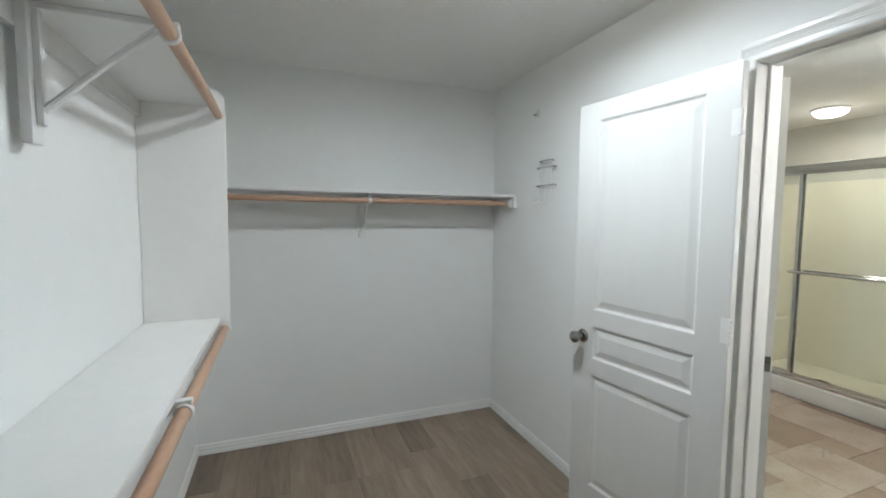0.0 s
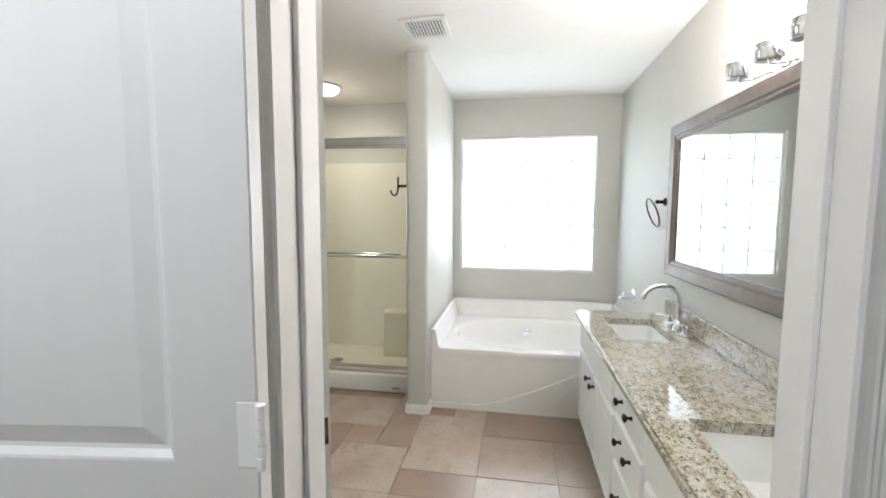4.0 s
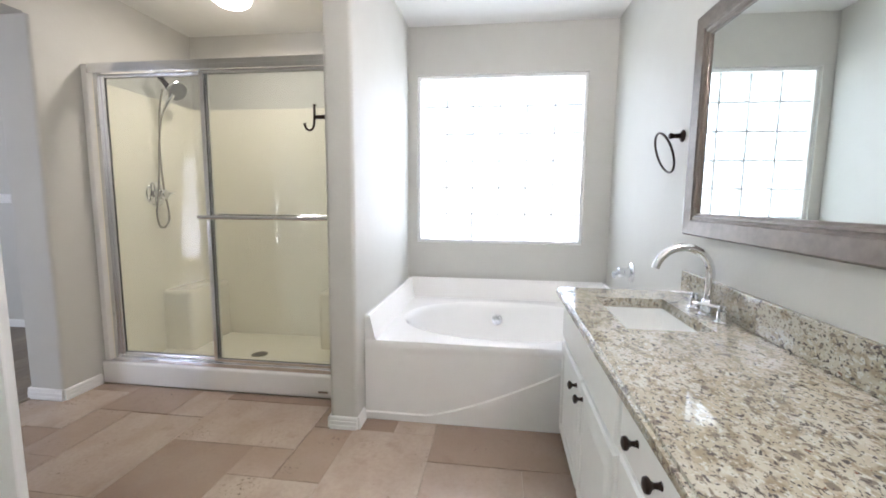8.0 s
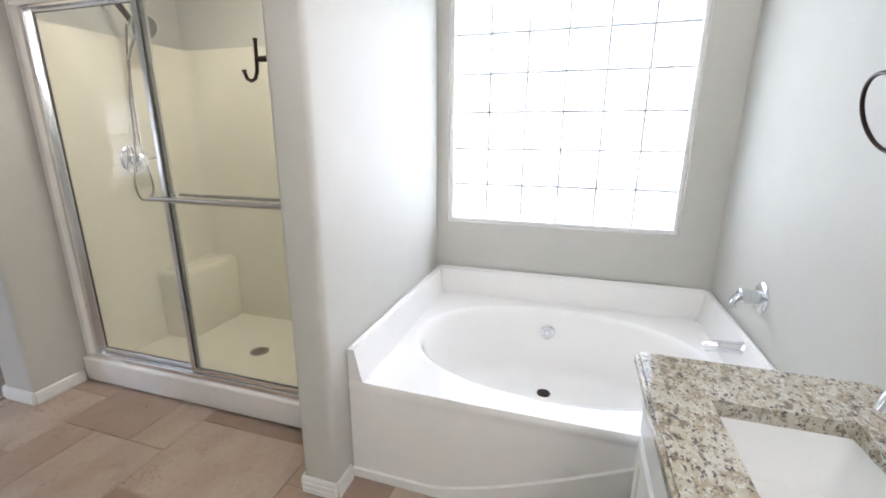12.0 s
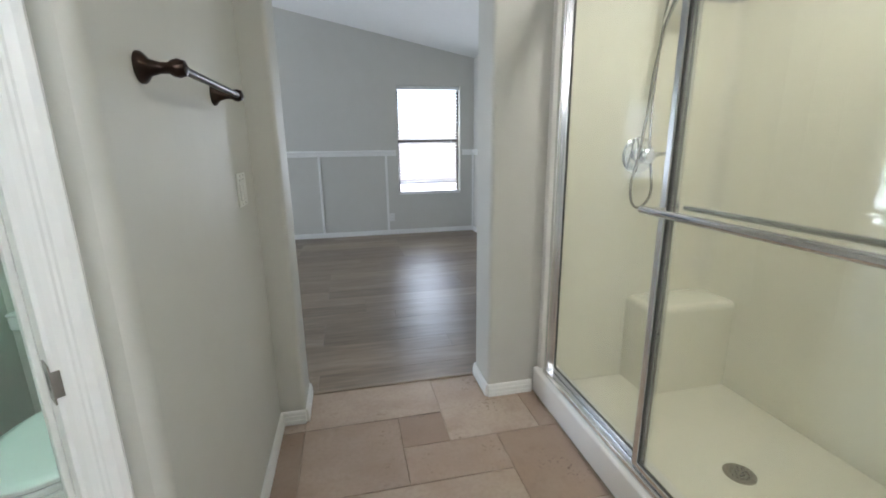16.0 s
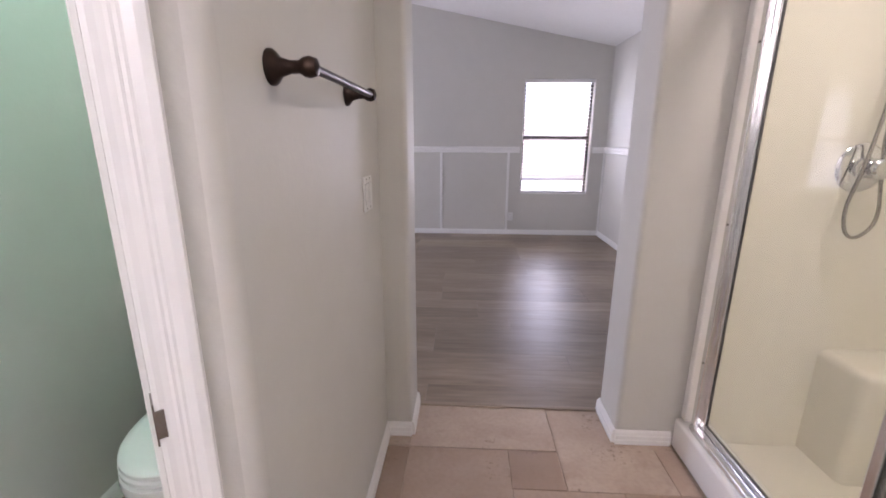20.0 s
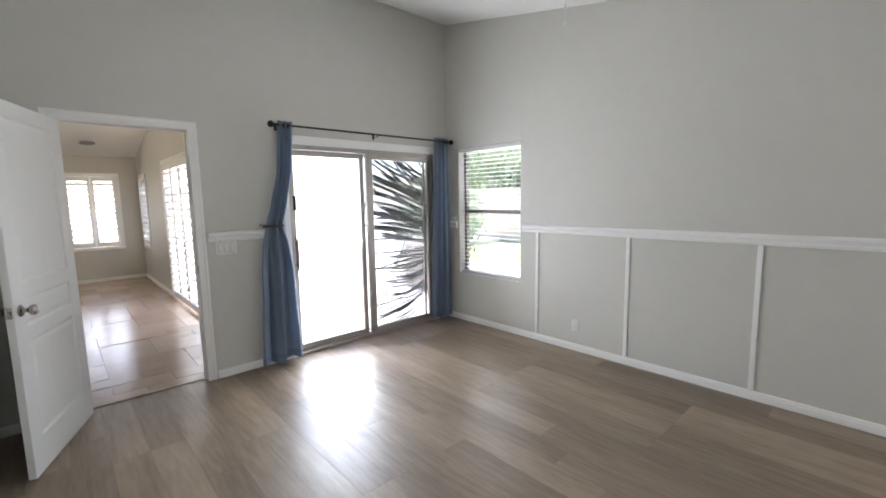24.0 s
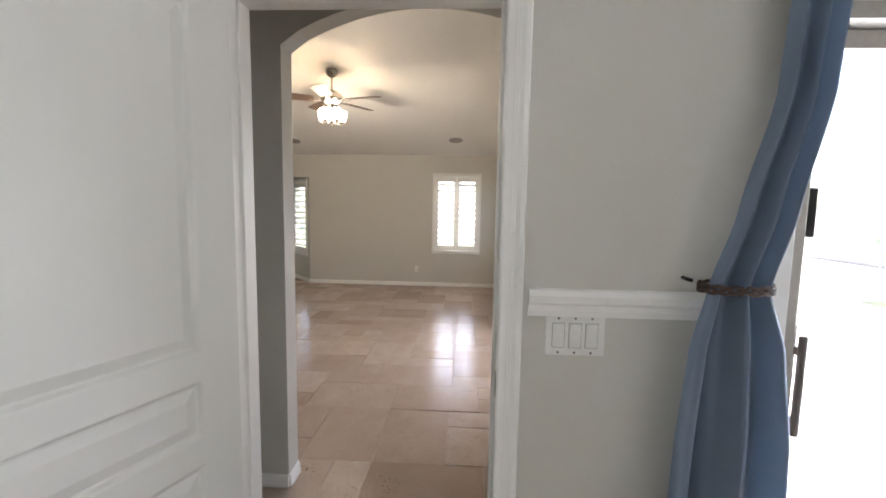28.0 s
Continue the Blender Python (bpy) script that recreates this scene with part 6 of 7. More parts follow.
def curtain(name, label, prof, folds, seed, tie=None):
    """Hanging cloth: prof lists (z, y_left, y_right, depth)."""
    c = thing(name, label, "curtain", (0.09, (prof[0][1] + prof[0][2]) / 2, 0.05), "bedroom curtains")
    rnd = random.Random(seed)
    ph = [rnd.uniform(0, 6.28) for _ in range(4)]
    N, M = 72, 60
    def at(z):
        for p, q in zip(prof, prof[1:]):
            if q[0] <= z <= p[0]:
                k = (p[0] - z) / (p[0] - q[0])
                k = 0.65 * k + 0.35 * k * k * (3 - 2 * k)
                return [a + (b - a) * k for a, b in zip(p[1:], q[1:])]
        return prof[-1][1:]
    z1, z0 = prof[0][0], prof[-1][0]

    def point(u, z, off, edge):
        a, b, dep = at(z)
        x = 0.088 + dep * math.sin(2 * math.pi * folds * u + 0.5 * math.sin(3 * u + z * 1.1 + ph[0])) + 0.25 * dep * math.sin(2 * math.pi * folds * 2.3 * u + ph[1] + z)
        return max(0.03, x) + off, a + (b - a) * (u + 0.012 * math.sin(9 * u + z * 2)), z + (0.012 * math.sin(5 * u + ph[2]) if edge else 0)

    def sheet(za, zb, rows, offs):
        bm = B()
        for off in offs:
            g = [[bm.verts.new(point(i / N, za + (zb - za) * j / rows, off, j == rows)) for i in range(N + 1)] for j in range(rows + 1)]
            for r, q in zip(g, g[1:]):
                for i in range(N):
                    bm.faces.new((r[i], r[i + 1], q[i + 1], q[i]) if off > 0 else (r[i], q[i], q[i + 1], r[i + 1]))
        return bm
    part("cloth", sheet(z1, z0, M, (0.0, 0.0018)), BLUE, c, smooth=True)
    part("hem", sheet(z0 + 0.075, z0, 4, (-0.0016, 0.0034)), HEM, c, "darker doubled hem", True)
    for i in range(4):
        bm = B()
        y = prof[0][1] + (prof[0][2] - prof[0][1]) * (i + 0.5) / 4
        lathe(bm, [(0.024, 0), (0.028, 0.001), (0.028, 0.003), (0.020, 0.004), (0.019, 0.0)], along((0.096, y, 2.125), (0.096, y + 1, 2.13)), 20)
        part("grommet", bm, NICKEL, c, "metal curtain grommet", True)
    if tie:
        tb = thing("curtain_tieback", "brown braided tieback cord round the blue curtain", "tieback", (0.08, (tie[0] + tie[1]) / 2, tie[2]))
        bm = B()
        cy, ry = (tie[0] + tie[1]) / 2, (tie[1] - tie[0]) / 2
        for k in range(3):
            tube(bm, [(0.088 + 0.052 * math.cos(a * math.pi / 16), cy + (ry + 0.012) * math.sin(a * math.pi / 16), tie[2] + 0.010 * math.cos(a * 0.9 + k * 2.1)) for a in range(32)], 0.0048, 7, True)
        part("cord", bm, BRAID, tb, smooth=True)
        bm = B()
        tube(bm, [(0.0, tie[0] - 0.012, tie[2] + 0.01), (0.03, tie[0] - 0.016, tie[2] + 0.01), (0.04, tie[0] - 0.006, tie[2] + 0.008)], 0.005, 8)
        part("wall_hook", bm, BLACK, tb, smooth=True)
    return c


BRAID = material("brown_cord", (0.07, 0.045, 0.035), 0.8, bump=0.001, bump_scale=300)
curtain("curtain", "blue cotton curtain gathered by a tieback beside the glass door", [(2.165, 6.01, 6.14, 0.020), (1.74, 5.978, 6.105, 0.026), (1.45, 5.905, 6.045, 0.030), (1.26, 5.845, 5.995, 0.030), (1.10, 5.805, 6.045, 0.036), (0.85, 5.78, 6.075, 0.042), (0.04, 5.74, 6.095, 0.050)], 2.4, 4, (5.845, 5.995, 1.26))
curtain("curtain", "blue cotton curtain hanging straight in the bedroom corner", [(2.165, 7.83, 8.02, 0.020), (1.2, 7.78, 8.03, 0.028), (0.04, 7.72, 8.05, 0.036)], 3, 9)
cr = thing("curtain_rod", "black metal curtain rod with ball finials above the glass door", "curtain rod", (0.1, 7.0, 2.13))
bm = B()
tube(bm, [(0.096, 5.985, 2.13), (0.096, 8.03, 2.13)], 0.009, 12)
part("rod", bm, BLACK, cr, smooth=True)
for y, s in ((5.985, -1), (8.03, 1)):
    bm = B()
    lathe(bm, [(0.010, 0), (0.013, 0.006), (0.010, 0.010), (0.022, 0.018), (0.030, 0.034), (0.026, 0.052), (0.012, 0.062), (0.003, 0.064)], along((0.096, y, 2.13), (0.096, y + s, 2.13)))
    part("finial", bm, BLACK, cr, smooth=True)
for y in (6.02, 7.04, 8.0):
    bm = B()
    box(bm, (0.0, y - 0.012, 2.09), (0.005, y + 0.012, 2.15), 0.001)
    tube(bm, [(0.003, y, 2.115), (0.085, y, 2.112), (0.096, y, 2.117)], 0.005, 8)
    part("bracket", bm, BLACK, cr)
outlet(0.0, 5.548, 1.098, -90, "white triple rocker switch plate below the chair rail", "light_switch", "rocker", 0.165)
outlet(1.755, 8.09, 0.245, 180)
outlet(4.115, 8.09, 0.25, 180)
outlet(5.33, 6.53, 0.285, 90)
al = thing("alarm_sensor", "small white alarm sensor on the wall beside the window", "sensor", (0.12, 8.09, 1.16))
bm = B()
box(bm, (0.085, 8.068, 1.20), (0.15, 8.0895, 1.245), 0.004)
part("housing", bm, PLASTIC, al)

BLADE = material("fan_blade_brown", (0.085, 0.045, 0.028), 0.45, second=(0.05, 0.026, 0.016), scale=4, detail_scale=40, stretch=(0.5, 6, 1))


def fan(name, label, x, y, ceiling, hub, blades, reach, turn, metal, shades=0, chain=0.3, blade_mat=None, wide=1.0):
    f = thing(name, label, "ceiling fan", (x, y, hub))
    bm = B()
    lathe(bm, [(0.065, 0.03), (0.066, 0.0), (0.06, -0.03), (0.03, -0.055), (0.015, -0.06)], pose(x, y, ceiling - 0.01), 28)
    part("canopy", bm, metal, f, smooth=True)
    bm = B()
    tube(bm, [(x, y, ceiling - 0.06), (x, y, hub + 0.09)], 0.0125, 14)
    part("downrod", bm, metal, f, smooth=True)
    bm = B()
    lathe(bm, [(0.02, 0.11), (0.05, 0.10), (0.095, 0.07), (0.125, 0.04), (0.13, 0.01), (0.11, -0.02), (0.08, -0.04), (0.06, -0.05), (0.055, -0.09), (0.03, -0.10)], pose(x, y, hub), 36)
    part("motor", bm, metal, f, smooth=True)
    for i in range(blades):
        m = pose(x, y, hub) @ pose(0, 0, 0, 0, 0, turn + 360 / blades * i)
        bm = B()
        box(bm, (0.10, -0.018, -0.012), (0.24, 0.018, -0.006), 0.002, m)
        b = part("blade_arm", bm, metal, f)
        bm = B()
        out = [(0.19, -0.045), (0.24, -0.055), (reach - 0.05, -0.068), (reach - 0.01, -0.05), (reach, 0.0), (reach - 0.01, 0.05), (reach - 0.05, 0.068), (0.24, 0.055), (0.19, 0.045)]
        prism(bm, [(a, b * wide) for a, b in out], -0.005, 0.002, m @ pose(0, 0, 0, 11))
        part("blade", bm, blade_mat or BLADE, b)
    if shades:
        for i in range(shades):
            m = pose(x, y, hub) @ pose(0, 0, 0, 0, 0, 45 + 360 / shades * i)
            bm = B()
            tube(bm, [m @ Vector(p) for p in ((0.012, 0, -0.20), (0.03, 0, -0.235), (0.065, 0, -0.262), (0.098, 0, -0.262), (0.112, 0, -0.245))], 0.007, 8)
            lathe(bm, [(0.004, -0.012), (0.012, -0.006), (0.026, 0.004), (0.030, 0.014), (0.022, 0.020)], m @ pose(0.112, 0, -0.245), 16)
            a = part("lamp_arm", bm, metal, f, smooth=True)
            bm = B()
            lathe(bm, [(0.018, 0.010), (0.034, 0.018), (0.046, 0.045), (0.049, 0.085), (0.056, 0.125), (0.054, 0.125), (0.047, 0.085), (0.044, 0.045), (0.020, 0.014)], m @ pose(0.112, 0, -0.245), 20)
            part("shade", bm, FAN_GLOW, a, "glowing frosted tulip shade opening upwards", True).visible_shadow = False
        bm = B()
        lathe(bm, [(0.045, -0.10), (0.050, -0.115), (0.022, -0.135), (0.018, -0.19), (0.030, -0.215), (0.022, -0.25), (0.006, -0.275), (0.009, -0.285), (0.003, -0.295)], pose(x, y, hub), 24)
        part("light_stem", bm, metal, f, smooth=True)
        for i in range(10):
            a = 2 * math.pi * i / 10
            bm = B()
            bmesh.ops.create_icosphere(bm, subdivisions=2, radius=0.016, matrix=pose(x + 0.085 * math.cos(a), y + 0.085 * math.sin(a), hub - 0.085 - 0.018 * (i % 2)))
            part("glass_drop", bm, CERAMIC, f, "cut glass drop", True)
    if chain:
        bm = B()
        tube(bm, [(x + 0.02, y + 0.03, hub - 0.09 - chain * i / 20) for i in range(21)], 0.0014, 5)
        c = part("pull_chain", bm, PLASTIC, f)
        for k in (0.75, 1.0):
            bm = B()
            lathe(bm, [(0.003, 0.012), (0.006, 0.006), (0.0065, -0.006), (0.003, -0.012)], pose(x + 0.02, y + 0.03, hub - 0.09 - chain * k), 10)
            part("chain_pull", bm, PLASTIC, c, smooth=True)
    return f


FAN_GLOW = glow("fan_shade_glow", (1, 0.88, 0.68), 5.0)
fan("ceiling_fan", "dark brown ceiling fan with pull chain under the vaulted bedroom ceiling", 2.46, 6.63, 2.99, 2.85, 5, 0.70, 10, BRONZE, 0, 0.355)

# ---- living room ----
def shutter(label, a, b, z0, z1, panels, name="shutter_window", full=False):
    """Plantation shutters in a casing on the wall face from a to b, standing out to the right."""
    m, w = line_pose(a, b)
    s = thing(name, label, "shutter", (*((Vector(a) + Vector(b)) / 2), z0), "plantation shutters")
    bm = B()
    c = 0.06
    for lo, hi in (((-c, -0.018, z1), (w + c, 0.02, z1 + c)), ((-c, -0.018, z0), (0, 0.02, z1)), ((w, -0.018, z0), (w + c, 0.02, z1))) + (() if full else (((-c, -0.022, z0 - c), (w + c, 0.02, z0)),)):
        box(bm, lo, hi, 0.004, m)
    part("casing", bm, TRIM, s)
    pw = w / panels
    mesh = {}
    for i in range(panels):
        bm = B()
        f = 0.045
        grid(bm, pw - 0.004, z0 + 0.003, z1 - 0.003, [(f, pw - 0.004 - f, z0 + 0.09, z1 - 0.09)], 0.028, 0.0)
        bmesh.ops.transform(bm, matrix=m @ Matrix.Translation((i * pw + 0.002, -0.004, 0)), verts=bm.verts)
        p = part("shutter_panel", bm, TRIM, s)
        n = int((z1 - z0 - 0.18) / 0.098)
        for j in range(n):
            if 0 not in mesh:
                bm = B()
                prism(bm, [(-0.054, 0), (-0.034, 0.0045), (0, 0.006), (0.034, 0.0045), (0.054, 0), (0.034, -0.0045), (0, -0.006), (-0.034, -0.0045)], f, pw - 0.004 - f, Matrix(((0, 0, 1, 0), (1, 0, 0, 0), (0, 1, 0, 0), (0, 0, 0, 1))))
                o = part("louver", bm, TRIM, p)
                mesh[0] = o.data
            else:
                o = new("louver", mesh[0])
                o.parent = p
            o.matrix_basis = m @ Matrix.Translation((i * pw + 0.002, 0.012, z0 + 0.09 + (j + 0.5) * (z1 - z0 - 0.18) / n)) @ pose(0, 0, 0, 32)
        bm = B()
        tube(bm, [m @ Vector((i * pw + pw / 2, -0.040, z0 + 0.12)), m @ Vector((i * pw + pw / 2, -0.040, z1 - 0.12))], 0.005, 6)
        part("tilt_rod", bm, TRIM, p)
    return s


shutter("white plantation shutters in a window on the living room end wall", (-6.5, 4.69), (-6.5, 5.44), 0.66, 1.99, 2)
shutter("white plantation shutters in a small living room window", (-6.24, 5.8), (-5.64, 5.8), 0.68, 1.95, 2)
shutter("tall white plantation shutters over the patio doors", (-3.89, 5.8), (-1.79, 5.8), 0.02, 2.05, 4, full=True)
# breakfast nook beyond the end wall
wall("wall_nook_north", (-7.15, 1.75), (-6.5, 2.36), 0.12, WALL, [(0.16, 0.74, 0.55, 1.86)], 2.5, label="angled greige nook wall with a shuttered window")
wall("wall_nook_west", (-7.15, 0.6), (-7.15, 1.75), 0.12, WALL, [(0.2, 0.95, 0.55, 1.86)], 2.5, label="greige nook wall with a shuttered window")
wall("wall_nook_south", (-6.5, 0.0), (-7.15, 0.6), 0.12, WALL, [], 2.5, label="angled greige nook wall")
plate("ceiling_nook", (-7.4, -0.1, 2.1), (-6.52, 2.5, 2.2), CEILING, "flat white nook ceiling")
plate("floor_nook", (-7.4, -0.1, -0.2), (-6.64, 2.5, -0.004), TILE_MID, "travertine tile nook floor", "floor")
N0, N1 = Vector((-7.15, 1.75)), Vector((-6.5, 2.36))
nd = (N1 - N0).normalized()
shutter("white plantation shutters in the angled nook window", N0 + nd * 0.16, N0 + nd * 0.74, 0.55, 1.86, 1)
shutter("white plantation shutters in the nook window", (-7.15, 0.8), (-7.15, 1.55), 0.55, 1.86, 2)
run("baseboard", (-7.15, 1.75), (-6.5, 2.36), BASE, label="low white painted baseboard", category="baseboard")
fan("ceiling_fan", "brushed nickel ceiling fan with brown blades and lit shades", -3.62, 3.71, 2.93, 2.62, 5, 0.60, 3, NICKEL, 5, 0.0, material("fan_blade_walnut", (0.075, 0.045, 0.03), 0.5, second=(0.05, 0.032, 0.022)), 1.25)
GRILLE = material("speaker_grille_grey", (0.30, 0.28, 0.26), 0.6)
for x, y in ((-5.85, 2.35), (-5.75, 5.05)):
    sp = thing("ceiling_speaker", "round grey speaker grille in the sloped ceiling", "speaker", (x, y, 2.5), "ceiling speakers")
    zc = 2.35 + (x + 6.6) * 1.15 / 5.77
    bm = B()
    lathe(bm, [(0.11, 0.0), (0.11, -0.006), (0.10, -0.009), (0.09, -0.006), (0.003, -0.005)], Matrix.Translation((x, y, zc - 0.0005)) @ pose(0, 0, 0, 0, -11.3), 30)
    part("grille", bm, GRILLE, sp, smooth=True)
outlet(-6.5, 4.35, 0.31, -90)

# ---- garden ----
CONDENSER = material("condenser_beige_paint", (0.50, 0.46, 0.40), 0.5, second=(0.45, 0.41, 0.35))


def condenser(x, y, turn):
    c = thing("air_conditioner", "beige louvred air conditioner standing on the patio", "air conditioner", (0, 0, 0))
    bm = B()
    box(bm, (-0.36, -0.36, 0.0), (0.36, 0.36, 0.05), 0.01)
    box(bm, (-0.33, -0.33, 0.05), (0.33, 0.33, 0.74), 0.01)
    part("body", bm, BLACK, c, "dark coil behind the louvres")
    bm = B()
    box(bm, (-0.36, -0.36, 0.74), (0.36, 0.36, 0.80), 0.015)
    part("top", bm, CONDENSER, c)
    for sx, sy in ((-1, -1), (-1, 1), (1, -1), (1, 1)):
        bm = B()
        box(bm, (sx * 0.345 - 0.02, sy * 0.345 - 0.02, 0.05), (sx * 0.345 + 0.02, sy * 0.345 + 0.02, 0.74), 0.004)
        part("corner_post", bm, CONDENSER, c)
    for side in range(4):
        for i in range(11):
            bm = B()
            box(bm, (-0.325, -0.355, 0.075 + i * 0.06), (0.325, -0.338, 0.115 + i * 0.06), 0.003, pose(0, 0, 0, 0, 0, 90 * side), 1)
            part("louvre", bm, CONDENSER, c)
    c.matrix_basis = pose(x, y, -0.06, 0, 0, turn)


condenser(-1.75, 9.35, 12)
plate("yard_wall", (-14, 17.0, -0.25), (25, 17.2, 1.75), STUCCO, "tan block wall at the end of the garden", "fence")
plate("yard_wall_east", (9.5, -20, -0.25), (9.7, 17.0, 1.75), STUCCO, "tan block wall beside the house", "fence")
plate("path", (1.3, 8.25, -0.205), (9.5, 16.9, -0.06), PATIO, "pale concrete walk round the house", "pavement")
LEAF = material("tree_leaf", (0.36, 0.42, 0.33), 0.6, second=(0.28, 0.35, 0.25), scale=2, detail_scale=9)
ln, lk = LEAF.node_tree.nodes, LEAF.node_tree.links
thin, blend = ln.new("ShaderNodeBsdfTranslucent"), ln.new("ShaderNodeMixShader")
thin.inputs["Color"].default_value = (0.34, 0.42, 0.28, 1)
lk.new(ln["Principled BSDF"].outputs[0], blend.inputs[1])
lk.new(thin.outputs[0], blend.inputs[2])
lk.new(blend.outputs[0], ln["Material Output"].inputs["Surface"])
BARK = material("tree_bark", (0.14, 0.10, 0.075), 0.9, second=(0.08, 0.06, 0.045), scale=8, bump=0.01, bump_scale=25)
PALM = material("palm_leaf", (0.085, 0.11, 0.07), 0.5, second=(0.06, 0.08, 0.05), scale=3, detail_scale=20)


def tree(x, y, height, spread, seed, label):
    t = thing("tree", label, "tree", (x, y, -0.21), "garden trees")
    r = random.Random(seed)
    bm = B()
    top = Vector((x + r.uniform(-0.2, 0.2), y, height * 0.42))
    tube(bm, [(x, y, -0.25), (x + 0.05, y, height * 0.25), top], [0.14, 0.11, 0.08], 10)
    tips = []
    for i in range(7):
        a = 6.28 * i / 7 + r.uniform(-0.3, 0.3)
        e = top + Vector((math.cos(a) * spread * 0.6, math.sin(a) * spread * 0.6, height * r.uniform(0.12, 0.4)))
        tube(bm, [top - Vector((0, 0, r.uniform(0, 0.5))), (top + e) / 2 + Vector((0, 0, 0.1)), e], [0.05, 0.035, 0.012], 7)
        tips += [e, (top + e) / 2]
    part("trunk", bm, BARK, t, smooth=True)
    verts, faces = [], []
    for i in range(3800):
        c = r.choice(tips) + Vector((r.gauss(0, spread * 0.24), r.gauss(0, spread * 0.24), r.gauss(0, height * 0.13)))
        q = Euler((r.uniform(0, 6.3), r.uniform(0, 6.3), r.uniform(0, 6.3))).to_matrix()
        l, w = r.uniform(0.08, 0.17), r.uniform(0.035, 0.07)
        n = len(verts)
        verts += [tuple(c + q @ Vector(p)) for p in ((-l, 0, 0), (-l * 0.2, w, 0.01), (l, 0, -0.01), (-l * 0.2, -w, 0.01))]
        faces.append((n, n + 1, n + 2, n + 3))
    me = bpy.data.meshes.new("crown")
    me.from_pydata(verts, [], faces)
    me.materials.append(LEAF)
    o = new("crown", me)
    o.parent = t
    o.matrix_parent_inverse = t.matrix_basis.inverted()


def shrub(x, y, height, spread, seed):
    """Low bush: several stems from the ground and a loose crown of leaves."""
    t = thing("shrub", "loose green shrub beside the patio", "shrub", (x, y, -0.2), "garden shrubs")
    r = random.Random(seed)
    bm = B()
    tips = []
    for i in range(9):
        a = 6.28 * i / 9 + r.uniform(-0.3, 0.3)
        e = Vector((x + math.cos(a) * spread * r.uniform(0.3, 0.8), y + math.sin(a) * spread * r.uniform(0.3, 0.8), height * r.uniform(0.45, 0.95)))
        tube(bm, [(x, y, -0.2), ((x + e.x) / 2, (y + e.y) / 2, e.z * 0.6), e], [0.02, 0.014, 0.005], 6)
        tips += [e, Vector(((x + e.x) / 2, (y + e.y) / 2, e.z * 0.6))]
    part("stem", bm, BARK, t, smooth=True)
    verts, faces = [], []
    for i in range(1500):
        c = r.choice(tips) + Vector((r.gauss(0, spread * 0.2), r.gauss(0, spread * 0.2), r.gauss(0, height * 0.13)))
        q = Euler((r.uniform(0, 6.3), r.uniform(0, 6.3), r.uniform(0, 6.3))).to_matrix()
        l, w, n = r.uniform(0.05, 0.11), r.uniform(0.02, 0.045), len(verts)
        verts += [tuple(c + q @ Vector(p)) for p in ((-l, 0, 0), (-l * 0.2, w, 0.01), (l, 0, -0.01), (-l * 0.2, -w, 0.01))]
        faces.append((n, n + 1, n + 2, n + 3))
    me = bpy.data.meshes.new("crown")
    me.from_pydata(verts, [], faces)
    me.materials.append(LEAF)
    o = new("crown", me)
    o.parent = t
    o.matrix_parent_inverse = t.matrix_basis.inverted()


for i, (x, y, h, w) in enumerate(((-2.6, 10.6, 1.6, 0.8), (-3.9, 11.2, 1.9, 0.9), (-4.9, 12.0, 1.7, 0.9))):
    shrub(x, y, h, w, 41 + i)
tree(-2.3, 14.4, 4.4, 1.25, 77, "leafy green tree on the lawn before the garden wall")
for i, (x, y, h, w) in enumerate(((-10.5, 19.4, 5.4, 2.3), (-7.2, 19.0, 4.9, 2.1), (-3.6, 19.3, 5.6, 2.4), (-0.4, 18.9, 4.6, 1.9), (2.6, 19.4, 5.0, 2.1))):
    tree(x, y, h, w, 3 + i * 5, "leafy green tree behind the garden wall")


